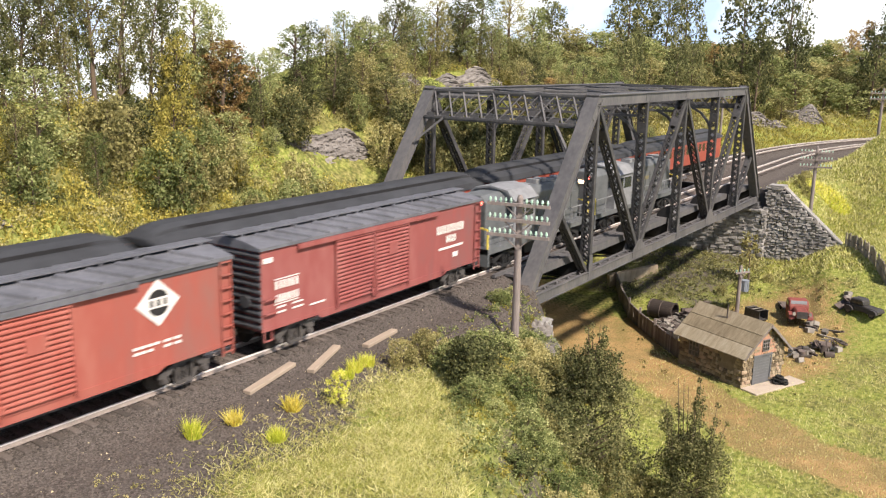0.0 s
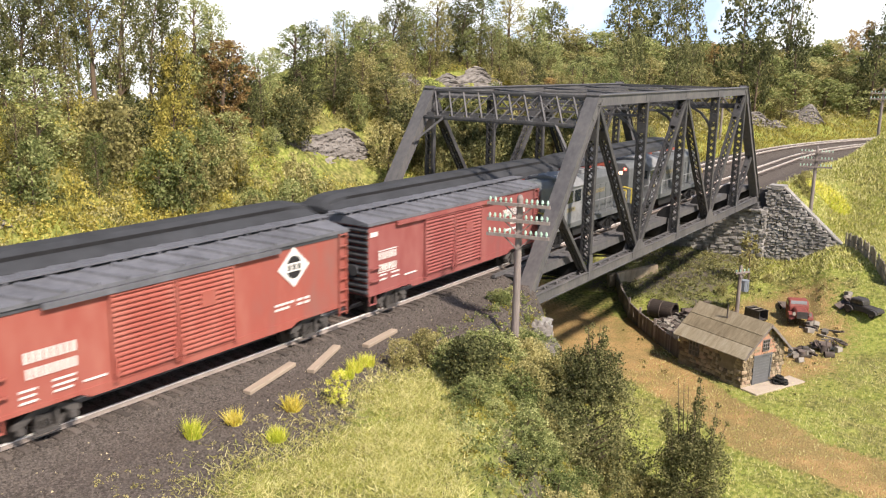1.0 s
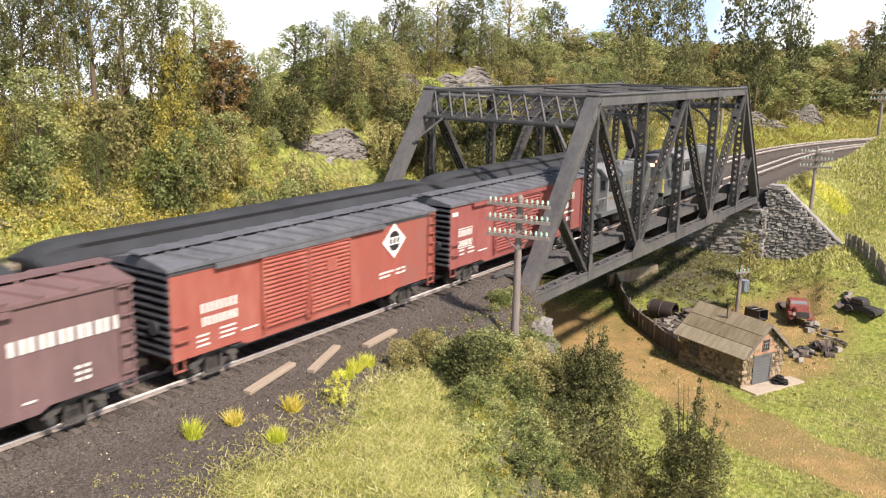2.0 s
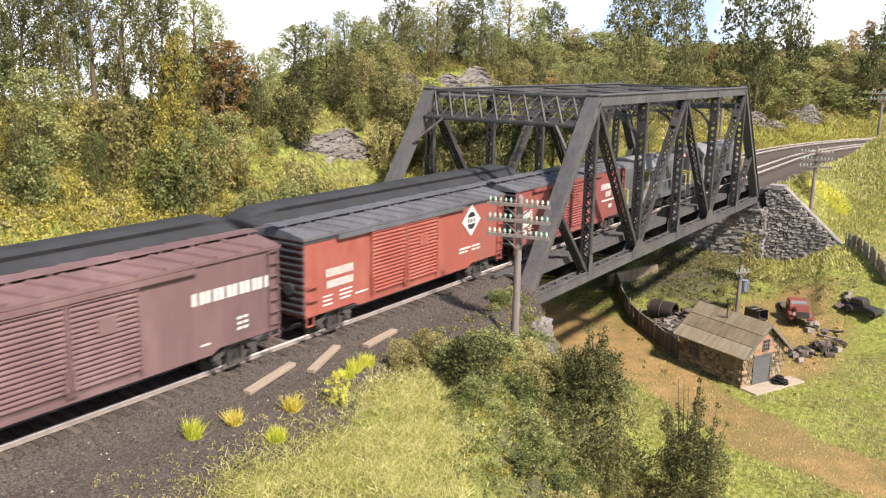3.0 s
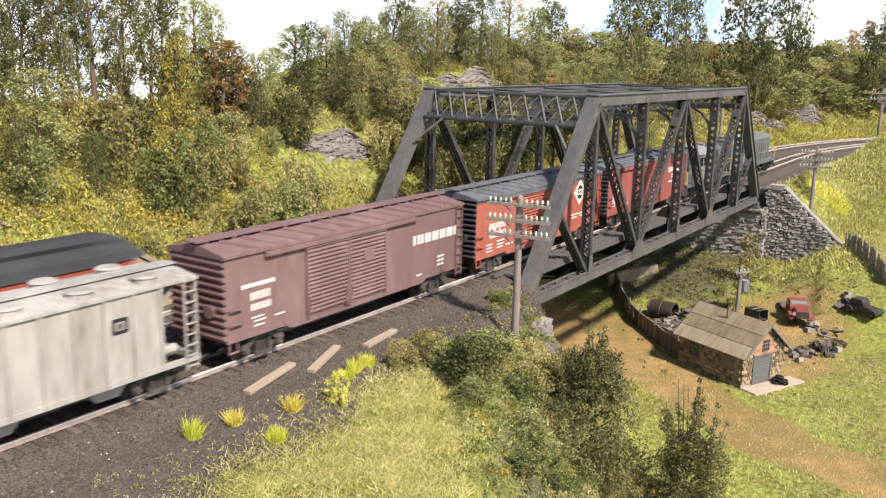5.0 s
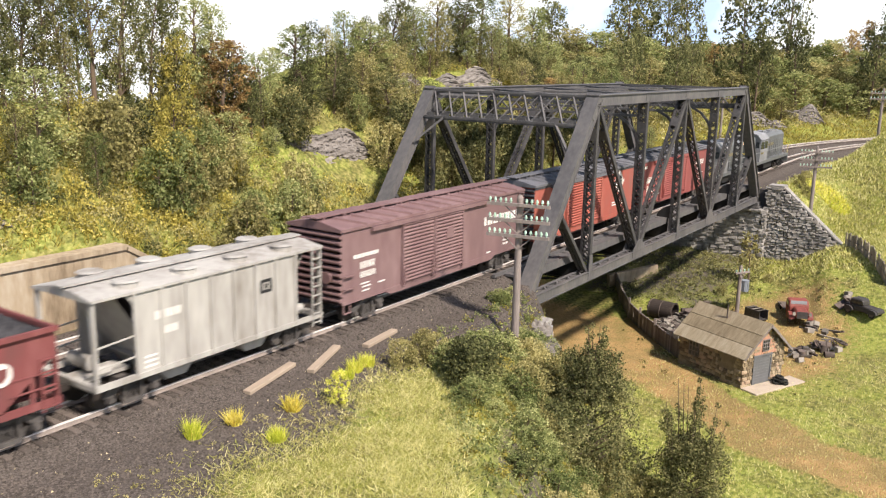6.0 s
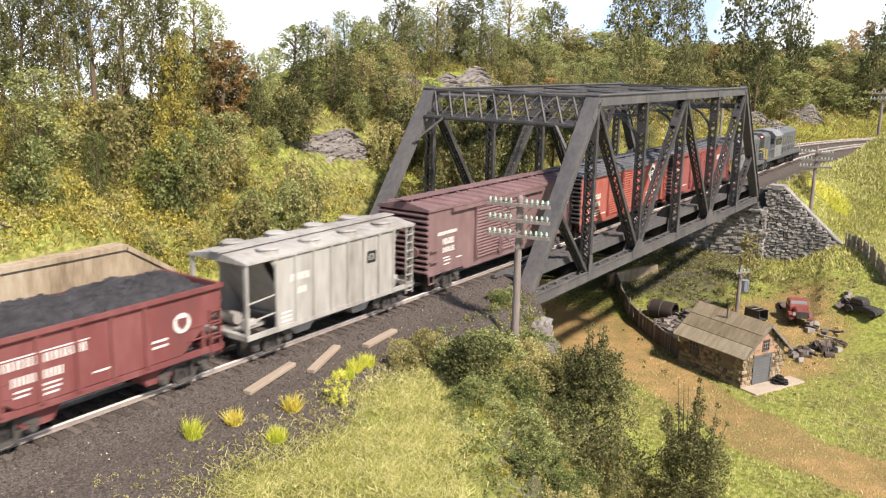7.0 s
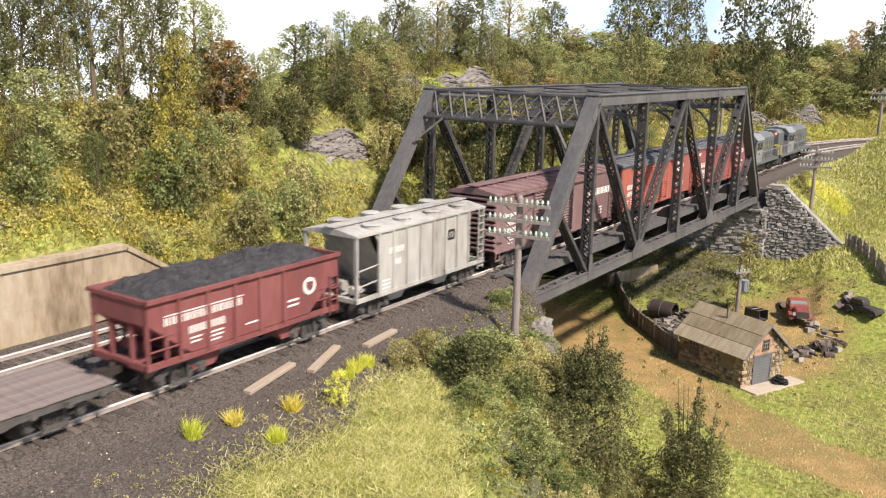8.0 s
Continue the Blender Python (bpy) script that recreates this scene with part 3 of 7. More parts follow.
    for yc in (0.0, FAR):
        for i in range(104):
            part("bridge_tie", me, TIE, br, place=(kx[0] - 0.4 + i * 0.465, yc + rng.uniform(-0.03, 0.03), 0.0))
        for e in (-1.5, 1.5):
            bm = bmesh.new()
            box(bm, kx[0] - 0.7, kx[6] + 0.7, yc + e - 0.1, yc + e + 0.1, -0.2, -0.02)
            part("guard_timber", bm, STEEL, br, "weathered grey guard timber")
    # a plank walkway with cast brackets along the near track
    bm = bmesh.new()
    box(bm, kx[0] + 0.4, kx[6] - 0.2, -2.35, -1.62, -0.30, -0.16)
    box(bm, kx[0] + 0.4, kx[6] - 0.2, -2.42, -2.33, -0.62, -0.16)
    for i in range(30):
        x = kx[0] + 0.9 + i * 1.57
        box(bm, x, x + 0.55, -1.95, -1.72, -0.16, -0.12)
    part("walkway", bm, STEEL, br, "dusty grey deck walkway")
    return br


build_bridge()


# ---- rolling stock; each car is built with its rear end at x = 0 and points along +x ----
def wheelset(x, parent):
    bm = bmesh.new()
    for e in (-0.72, 0.72):
        rod(bm, (x, e - 0.07, 0.42), (x, e + 0.07, 0.42), 0.42, n=18)
        rod(bm, (x, e - 0.07 * (1 if e > 0 else -1) - 0.02, 0.42), (x, e - 0.07 * (1 if e > 0 else -1) + 0.02, 0.42), 0.47, n=18)
    rod(bm, (x, -0.95, 0.42), (x, 0.95, 0.42), 0.08)
    return part("wheelset", bm, WHEEL, parent)


def truck(x, parent, base=1.7, mat=None):
    bm = bmesh.new()
    for e in (-1, 1):
        y0, y1 = sorted((e * 1.08, e * 1.26))
        a, b = x - base / 2, x + base / 2
        outline(bm, [(a - 0.25, 0.52), (a + 0.2, 0.58), (x - 0.35, 0.86), (x + 0.35, 0.86), (b - 0.2, 0.60), (b + 0.25, 0.52), (b + 0.2, 0.70), (x + 0.4, 0.95), (x - 0.4, 0.95), (a - 0.2, 0.70)], y0, y1)
        outline(bm, [(a + 0.25, 0.52), (x - 0.3, 0.24), (x + 0.3, 0.24), (b - 0.25, 0.52), (b - 0.35, 0.40), (x + 0.35, 0.13), (x - 0.35, 0.13), (a + 0.35, 0.40)], y0, y1)
        for c in (a, b):
            box(bm, c - 0.13, c + 0.13, y0, y1 + (0.03 if e > 0 else 0), 0.32, 0.56)
            rod(bm, (c, e * 1.2, 0.43), (c, e * 1.34, 0.43), 0.11, n=10)
        for s in (-0.1, 0.1):
            rod(bm, (x + s, e * 1.17, 0.24), (x + s, e * 1.17, 0.72), 0.05, n=8)
        for s in (-0.32, 0.32):
            box(bm, x + s - 0.045, x + s + 0.045, y0, y1, 0.2, 0.85)
    box(bm, x - 0.2, x + 0.2, -1.1, 1.1, 0.5, 0.85)
    t = part("truck", bm, mat or TRUCK, parent, "weathered steel bogie")
    for c in (-base / 2, base / 2):
        wheelset(x + c, t)
    return t


def coupler(x, e, parent):
    bm = bmesh.new()
    box(bm, min(x, x + e * 0.55), max(x, x + e * 0.55), -0.1, 0.1, 0.72, 0.95)
    box(bm, min(x + e * 0.4, x + e * 0.68), max(x + e * 0.4, x + e * 0.68), -0.2, 0.2, 0.65, 1.0)
    part("coupler", bm, WHEEL, parent)


def ladder(parent, mat, x0, x1, y, z0, z1, n):
    bm = bmesh.new()
    e = 1 if y > 0 else -1
    for x in (x0, x1):
        box(bm, x - 0.03, x + 0.03, min(y, y + e * 0.07), max(y, y + e * 0.07), z0, z1)
    for i in range(n):
        z = z0 + 0.12 + (z1 - z0 - 0.2) * i / (n - 1)
        box(bm, x0, x1, min(y + e * 0.04, y + e * 0.1), max(y + e * 0.04, y + e * 0.1), z, z + 0.05)
    return part("ladder", bm, mat, parent)


def grab(parent, mat, x, y, z, w=0.55):
    bm = bmesh.new()
    e = 1 if y > 0 else -1
    for s in (0, w):
        beam(bm, (x + s, y, z), (x + s, y + e * 0.11, z), 0.05, 0.05)
    beam(bm, (x, y + e * 0.11, z), (x + w, y + e * 0.11, z), 0.06, 0.05)
    part("grab_iron", bm, mat, parent)


def marks(parent, rows, y=-1.515, name="lettering"):
    """White blocks standing for stencilled lettering: (x, z, number of blocks, block width, height, gap)."""
    bm = bmesh.new()
    for x, z, n, w, h, g in rows:
        for i in range(n):
            a = x + i * (w + g)
            if h > 0.25:      # bold characters stand as pairs of plain bars
                for u in (0.0, 0.64):
                    box(bm, a + u * w, a + (u + 0.36) * w, y, y + 0.01, z, z + h)
            else:
                box(bm, a, a + w, y, y + 0.01, z, z + h)
    return part(name, bm, WHITE, parent, "white stencilled lettering")


EAVE, SILL, HALF, LONG = 4.30, 1.05, 1.5, 15.6


def boxcar(label, paint, roof_paint, end_paint, door=(4.2, 9.25), trim=None):
    """A 50 foot double-door steel boxcar."""
    c = thing("boxcar", at(0, 0, 0), label, "railway wagon", "wagons of the freight train")
    trim = trim or paint
    bm = bmesh.new()
    box(bm, 0.12, LONG - 0.12, -HALF + 0.02, HALF - 0.02, SILL, EAVE)
    soften(bm, 0.02)
    part("body", bm, paint, c, "riveted steel body sides")
    bm = bmesh.new()
    for e in (-1, 1):       # deep side sill between the trucks, sheet seams and top plate
        y0, y1 = sorted((e * (HALF - 0.04), e * (HALF + 0.005)))
        outline(bm, [(2.9, SILL + 0.1), (3.4, SILL - 0.17), (LONG - 3.4, SILL - 0.17), (LONG - 2.9, SILL + 0.1)], y0, y1)
        box(bm, 0.1, LONG - 0.1, y0, y1, SILL, SILL + 0.13)
    part("side_sill", bm, paint, c)
    # roof: low gable, raised seams, running board
    bm = bmesh.new()
    profile(bm, [(-1.56, EAVE - 0.10), (1.56, EAVE - 0.10), (1.56, EAVE + 0.02), (0.35, EAVE + 0.26), (-0.35, EAVE + 0.26), (-1.56, EAVE + 0.02)], 0.0, LONG)
    for e in (-1, 1):
        for i in range(15):
            x = 0.25 + i * (LONG - 0.5) / 14
            s = 0.42 if e < 0 else -0.42
            if 0 < i < 14:
                beam(bm, (x + s, e * 1.52, EAVE + 0.06), (x - s, e * 0.38, EAVE + 0.29), 0.24, 0.10)
    roof = part("roof", bm, roof_paint, c, "panelled roof with raised diagonal ribs")
    bm = bmesh.new()
    for e in (-0.22, 0.0, 0.22):
        box(bm, -0.12, LONG + 0.12, e - 0.095, e + 0.095, EAVE + 0.36, EAVE + 0.41)
    for i in range(12):
        box(bm, 0.3 + i * 1.35, 0.42 + i * 1.35, -0.3, 0.3, EAVE + 0.24, EAVE + 0.36)
    part("running_board", bm, roof_paint, roof)
    for e in (-1, 1):       # fascia under the eaves
        y0, y1 = sorted((e * (HALF - 0.02), e * (HALF + 0.012)))
        part("fascia", made((box, 0.06, LONG - 0.06, y0, y1, EAVE - 0.24 if trim is not paint else EAVE - 0.14, EAVE - 0.1)), trim, roof)
    # corrugated ends
    for x, e in ((0.12, -1), (LONG - 0.12, 1)):
        bm = bmesh.new()
        face = [(x, SILL + 0.02)]
        for i in range(11):
            z = SILL + 0.2 + i * 0.275
            face += [(x, z - 0.10), (x + e * 0.13, z - 0.03), (x + e * 0.13, z + 0.03), (x, z + 0.10)]
        face += [(x, EAVE - 0.02), (x - e * 0.06, EAVE - 0.02), (x - e * 0.06, SILL + 0.02)]
        outline(bm, face, -HALF + 0.04, HALF - 0.04)
        profile(bm, [(-1.45, EAVE - 0.02), (1.45, EAVE - 0.02), (0, EAVE + 0.24)], min(x, x - e * 0.06), max(x, x - e * 0.06))
        rod(bm, (x + e * 0.2, -0.75, 2.2), (x + e * 0.12, -0.75, 2.2), 0.26, n=14)
        part("corrugated_end", bm, end_paint, c, "ribbed steel end panel")
        coupler(x, e, c)
    # doors with pressed ribs, tracks, latch plate
    mid = (door[0] + door[1]) / 2
    for e in (-1, 1):
        for a, b in ((door[0], mid - 0.03), (mid + 0.03, door[1])):
            bm = bmesh.new()
            y = e * HALF
            y0, y1 = sorted((y, y + e * 0.06))
            front = [(SILL + 0.08, 0.03)]
            for k in range(17):
                z = SILL + 0.2 + k * 0.165
                front += [(z - 0.03, 0.04), (z + 0.015, 0.11), (z + 0.06, 0.11), (z + 0.105, 0.04)]
            front += [(EAVE - 0.27, 0.03)]
            profile(bm, [(y + e * d, z) for z, d in front] + [(y - e * 0.02, EAVE - 0.27), (y - e * 0.02, SILL + 0.08)], a + 0.05, b - 0.05)
            d = part("door", bm, paint, c, "ribbed sliding door")
            for x in (a, b - 0.07):
                part("door_edge", made((box, x, x + 0.07, min(y, y + e * 0.12), max(y, y + e * 0.12), SILL + 0.05, EAVE - 0.25)), paint, d)
            if a > mid:
                bm = bmesh.new()
                box(bm, mid + 1.0, mid + 1.65, min(y, y + e * 0.12), max(y, y + e * 0.12), 2.75, 3.25)
                part("placard", bm, paint, d)
            for x in (a + 0.1, b - 0.15) if a < mid else (a + 0.08,):
                bm = bmesh.new()
                beam(bm, (x, y + e * 0.14, SILL + 0.1), (x, y + e * 0.14, SILL + 0.9), 0.06, 0.05, (1, 0, 0))
                box(bm, x - 0.1, x + 0.1, min(y + e * 0.1, y + e * 0.17), max(y + e * 0.1, y + e * 0.17), SILL + 0.25, SILL + 0.4)
                part("latch", bm, paint, d)
        bm = bmesh.new()
        y0, y1 = sorted((e * HALF, e * (HALF + 0.15)))
        box(bm, door[0] - 2.2, door[1] + 2.3, y0, y1, EAVE - 0.30, EAVE - 0.12)
        part("door_track", bm, roof_paint if roof_paint is not paint and trim is not paint else paint, c)
        ladder(c, paint, LONG - 0.62, LONG - 0.16, e * HALF, SILL - 0.35, EAVE - 0.1, 8)
        for z in (1.75, 2.3):
            grab(c, paint, 0.2, e * HALF, z)
        bm = bmesh.new()
        for x in (0.2, 0.6):
            box(bm, x, x + 0.05, min(e * 1.42, e * 1.48), max(e * 1.42, e * 1.48), SILL - 0.4, SILL)
        box(bm, 0.2, 0.65, min(e * 1.42, e * 1.5), max(e * 1.42, e * 1.5), SILL - 0.42, SILL - 0.37)
        part("stirrup_step", bm, paint, c)
    bm = bmesh.new()
    box(bm, 0.5, LONG - 0.5, -0.4, 0.4, 0.7, SILL)
    for x in (5.2, 7.3, 9.4):
        box(bm, x, x + 0.2, -1.3, 1.3, 0.85, SILL)
    rod(bm, (6.0, 0.7, 0.75), (7.4, 0.7, 0.75), 0.3, n=12)
    part("underframe", bm, DARK, c)
    for x in (2.1, LONG - 2.1):
        truck(x, c)
    return c


def rhombus(bm, x, z, w, h, y0, y1):
    outline(bm, [(x - w, z), (x, z - h), (x + w, z), (x, z + h)], y0, y1)


def hopper_slopes(bm, x0, x1, y, z_top, z_low, run):
    """A hopper body: upright sides, ends that slope inwards."""
    for e in (-1, 1):
        y0, y1 = sorted((e * y, e * (y - 0.06)))
        outline(bm, [(x0, z_top), (x0, z_top - 0.75), (x0 + run, z_low), (x1 - run, z_low), (x1, z_top - 0.75), (x1, z_top)], y0, y1)
    for xa, xb in ((x0, x0 + run), (x1, x1 - run)):
        s = 1 if xa < xb else -1
        v = [bm.verts.new(p) for p in ((xa, -y, z_top - 0.75), (xa, y, z_top - 0.75), (xb, y, z_low), (xb, -y, z_low))]
        bm.faces.new(v)
        box(bm, min(xa, xa + s * 0.06), max(xa, xa + s * 0.06), -y, y, z_top - 0.8, z_top)


def coal_hopper():
    c = thing("coal_hopper", at(0, 0, 0), "dull red open hopper wagon heaped with coal", "railway wagon", "wagons of the freight train")
    L, top = 9.5, 3.36
    bm = bmesh.new()
    hopper_slopes(bm, 0.05, L - 0.05, 1.5, top, 1.25, 1.75)
    part("body", bm, HOPPER_RED, c, "dull red riveted hopper body")
    for x in (2.6, 6.9):
        part("outlet_chute", made((outline, [(x - 1.1, 1.3), (x + 1.1, 1.3), (x + 0.45, 0.42), (x - 0.45, 0.42)], -1.2, 1.2)), HOPPER_RED, c)
    bm = bmesh.new()
    for e in (-1, 1):
        y0, y1 = sorted((e * 1.48, e * 1.62))
        box(bm, 0, L, y0, y1, top - 0.06, top + 0.08)
    for x in (0, L - 0.14):
        box(bm, x, x + 0.14, -1.6, 1.6, top - 0.06, top + 0.08)
    part("top_rim", bm, HOPPER_RED, c)
    for e in (-1, 1):
        for i in range(5):
            x = 1.35 + i * 1.225
            bm = bmesh.new()
            y0, y1 = sorted((e * 1.5, e * 1.6))
            box(bm, x - 0.06, x + 0.06, y0, y1, 1.2, top)
            part("side_stake", bm, HOPPER_RED, c)
        bm = bmesh.new()
        y0, y1 = sorted((e * 1.38, e * 1.52))
        box(bm, 0, L, y0, y1, 1.02, 1.22)
        part("side_sill", bm, HOPPER_RED, c)
        for x0, s in ((0.1, 1), (L - 0.1, -1)):
            bm = bmesh.new()
            for dx in (0.0, 0.75):
                beam(bm, (x0 + s * dx, e * 1.42, 1.2), (x0 + s * dx, e * 1.42, 2.6), 0.12, 0.12, (1, 0, 0))
            for z in (1.65, 2.1):
                beam(bm, (x0, e * 1.5, z), (x0 + s * 1.5, e * 1.5, z), 0.05, 0.05)
            part("end_frame", bm, HOPPER_RED, c)
        ladder(c, HOPPER_RED, L - 0.6, L - 0.15, e * 1.5, 0.9, top - 0.8, 4)
    for x, s in ((0, 1), (L, -1)):
        bm = bmesh.new()
        box(bm, min(x, x + s * 0.2), max(x, x + s * 0.2), -1.5, 1.5, 1.0, 1.24)
        box(bm, min(x, x + s * 1.7), max(x, x + s * 1.7), -0.5, 0.5, 1.0, 1.1)
        for y in (-0.55, 0.55):
            beam(bm, (x + s * 0.15, y, 1.2), (x + s * 0.15, y, 2.6), 0.12, 0.12, (1, 0, 0))
        rod(bm, (x + s * 0.9, 0.0, 1.35), (x + s * 0.9, 0.9, 1.35), 0.22, n=10)
        part("end_platform", bm, HOPPER_RED, c)
        coupler(x, -s, c)
    # the load: a rough heap
    nx, ny = 120, 40
    gx, gy = np.meshgrid(np.linspace(0.12, L - 0.12, nx), np.linspace(-1.45, 1.45, ny), indexing="ij")
    rng = np.random.default_rng(2)
    e = np.minimum(np.minimum(gx - 0.12, L - 0.12 - gx) / 1.1, np.minimum(gy + 1.45, 1.45 - gy) / 0.8)
    z = top - 0.12 + 0.5 * sm(0, 1, e) + 0.10 * waves(gx, gy, 1.9, 2) * sm(0, 0.5, e) + rng.normal(0, 0.04, gx.shape) * sm(0, 0.2, e) + 0.06 * waves(gx, gy, 4.3, 5) * sm(0, 0.4, e)
    i = (np.arange(nx - 1)[:, None] * ny + np.arange(ny - 1)[None, :]).ravel()
    me = soup("coal_load", np.stack([gx, gy, z], -1).reshape(-1, 3), np.stack([i, i + ny, i + ny + 1, i + 1], -1), COAL)
    part("coal_load", me, COAL, c, "heaped black coal")
    marks(c, [(0.74, 2.42, 12, 0.2, 0.27, 0.09), (0.74, 2.74, 1, 3.5, 0.04, 0), (1.75, 1.92, 3, 0.2, 0.27, 0.06), (2.6, 1.92, 3, 0.2, 0.27, 0.06), (1.8, 1.72, 1, 0.5, 0.06, 0), (1.8, 1.57, 1, 0.45, 0.06, 0), (2.65, 1.72, 1, 0.6, 0.06, 0), (2.65, 1.57, 1, 0.6, 0.06, 0), (2.65, 1.42, 1, 0.5, 0.06, 0), (4.3, 1.6, 1, 0.6, 0.06, 0), (6.5, 1.95, 1, 0.6, 0.08, 0), (6.5, 1.75, 1, 0.6, 0.08, 0)], y=-1.52)
    bm = bmesh.new()
    rod(bm, (7.72, -1.51, 2.38), (7.72, -1.53, 2.38), 0.35, n=24)
    em = part("emblem", bm, WHITE, c, "round white emblem with a red shield shape")
    bm = bmesh.new()
    outline(bm, [(7.5, 2.56), (7.94, 2.56), (7.92, 2.32), (7.72, 2.13), (7.52, 2.32)], -1.54, -1.531)
    part("shield", bm, HOPPER_RED, em)
    for x in (1.55, L - 1.55):
        truck(x, c)
    return c


def covered_hopper():
    c = thing("covered_hopper", at(0, 0, 0), "pale grey dusty covered hopper wagon with roof hatches", "railway wagon", "wagons of the freight train")
    L, top = 10.4, 3.86
    bm = bmesh.new()
    a, b = 1.55, L - 1.55
    for e in (-1, 1):
        y0, y1 = sorted((e * 1.5, e * 1.42))
        outline(bm, [(a - 0.3, top), (a, top - 0.45), (a, 1.05), (b, 1.05), (b, top - 0.45), (L - a + 0.3, top)], y0, y1)
    for xa, xb in ((0.9, 2.6), (L - 0.9, L - 2.6)):
        bm.faces.new([bm.verts.new(p) for p in ((xa, -1.42, top), (xa, 1.42, top), (xb, 1.42, 1.1), (xb, -1.42, 1.1))])
    for x in (3.4, 7.0):
        outline(bm, [(x - 1.2, 1.3), (x + 1.2, 1.3), (x + 0.4, 0.4), (x - 0.4, 0.4)], -1.1, 1.1)
    part("body", bm, HOPPER_GREY, c, "pale grey streaked hopper sides")
    for e in (-1, 1):
        for i in range(8):
            x = a + (b - a) * i / 7
            bm = bmesh.new()
            y0, y1 = sorted((e * 1.5, e * 1.58))
            box(bm, x - 0.05, x + 0.05, y0, y1, 1.0, top - 0.04)
            part("side_post", bm, HOPPER_GREY, c)
        bm = bmesh.new()
        y0, y1 = sorted((e * 1.4, e * 1.55))
        box(bm, 0, L, y0, y1, 0.92, 1.10)
        part("side_sill", bm, HOPPER_GREY, c)
        ladder(c, HOPPER_GREY, L - 0.6, L - 0.12, e * 1.5, 0.65, top, 9)
        for x in (0.1, L - 0.1):
            bm = bmesh.new()
            beam(bm, (x, e * 1.44, 1.0), (x, e * 1.44, top), 0.16, 0.12, (1, 0, 0))
            part("corner_post", bm, HOPPER_GREY, c)
        for z in (1.6, 2.3):
            bm = bmesh.new()
            beam(bm, (0.1, e * 1.46, z), (1.55, e * 1.46, z + 0.1), 0.05, 0.05)
            part("grab_rail", bm, HOPPER_GREY, c)
    bm = bmesh.new()
    profile(bm, [(-1.58, top - 0.06), (1.58, top - 0.06), (1.58, top + 0.02), (0.5, top + 0.2), (-0.5, top + 0.2), (-1.58, top + 0.02)], 0, L)
    roof = part("roof", bm, HOPPER_GREY, c, "pale dusty roof")
    for e in (-1, 1):
        for i in range(4):
            x = 1.7 + i * 2.33
            bm = bmesh.new()
            rod(bm, (x, e * 0.95, top + 0.05), (x, e * 0.95, top + 0.26), 0.42, 0.42, 20)
            rod(bm, (x, e * 0.95, top + 0.26), (x, e * 0.95, top + 0.31), 0.46, 0.36, 20)
            part("hatch", bm, HOPPER_GREY, roof)
    bm = bmesh.new()
    box(bm, -0.1, L + 0.1, -0.3, 0.3, top + 0.26, top + 0.31)
    for i in range(9):
        box(bm, 0.3 + i * 1.2, 0.4 + i * 1.2, -0.25, 0.25, top + 0.15, top + 0.26)
    part("running_board", bm, HOPPER_GREY, roof)
    for x, s in ((0, 1), (L, -1)):
        bm = bmesh.new()
        box(bm, min(x, x + s * 0.18), max(x, x + s * 0.18), -1.5, 1.5, 0.92, 1.12)
        box(bm, min(x, x + s * 2), max(x, x + s * 2), -0.45, 0.45, 0.92, 1.05)
        rod(bm, (x + s * 0.8, -0.2, 1.4), (x + s * 0.8, 0.9, 1.4), 0.24, n=12)
        rod(bm, (x + s * 0.5, -0.8, 1.3), (x + s * 1.0, -0.8, 1.3), 0.18, n=10)
        part("end_platform", bm, HOPPER_GREY, c)
        coupler(x, -s, c)
    marks(c, [(2.35, 2.75, 4, 0.2, 0.28, 0.07), (2.6, 2.2, 3, 0.16, 0.26, 0.06), (1.85, 1.55, 1, 0.5, 0.07, 0), (1.85, 1.38, 1, 0.5, 0.07, 0), (1.85, 1.21, 1, 0.5, 0.07, 0)], y=-1.512)
    bm = bmesh.new()
    x = 7.32
    for (x0, x1, z0, z1) in ((-0.28, 0.28, 3.0, 3.12), (-0.28, 0.28, 2.6, 2.72), (-0.3, -0.18, 2.68, 3.05), (0.18, 0.3, 2.68, 3.05), (-0.07, 0.07, 2.75, 2.95)):
        box(bm, x + x0, x + x1, -1.512, -1.5, z0, z1)
    part("emblem", bm, DARK, c, "small black emblem")
    for x in (1.55, L - 1.55):
        truck(x, c)
    return c


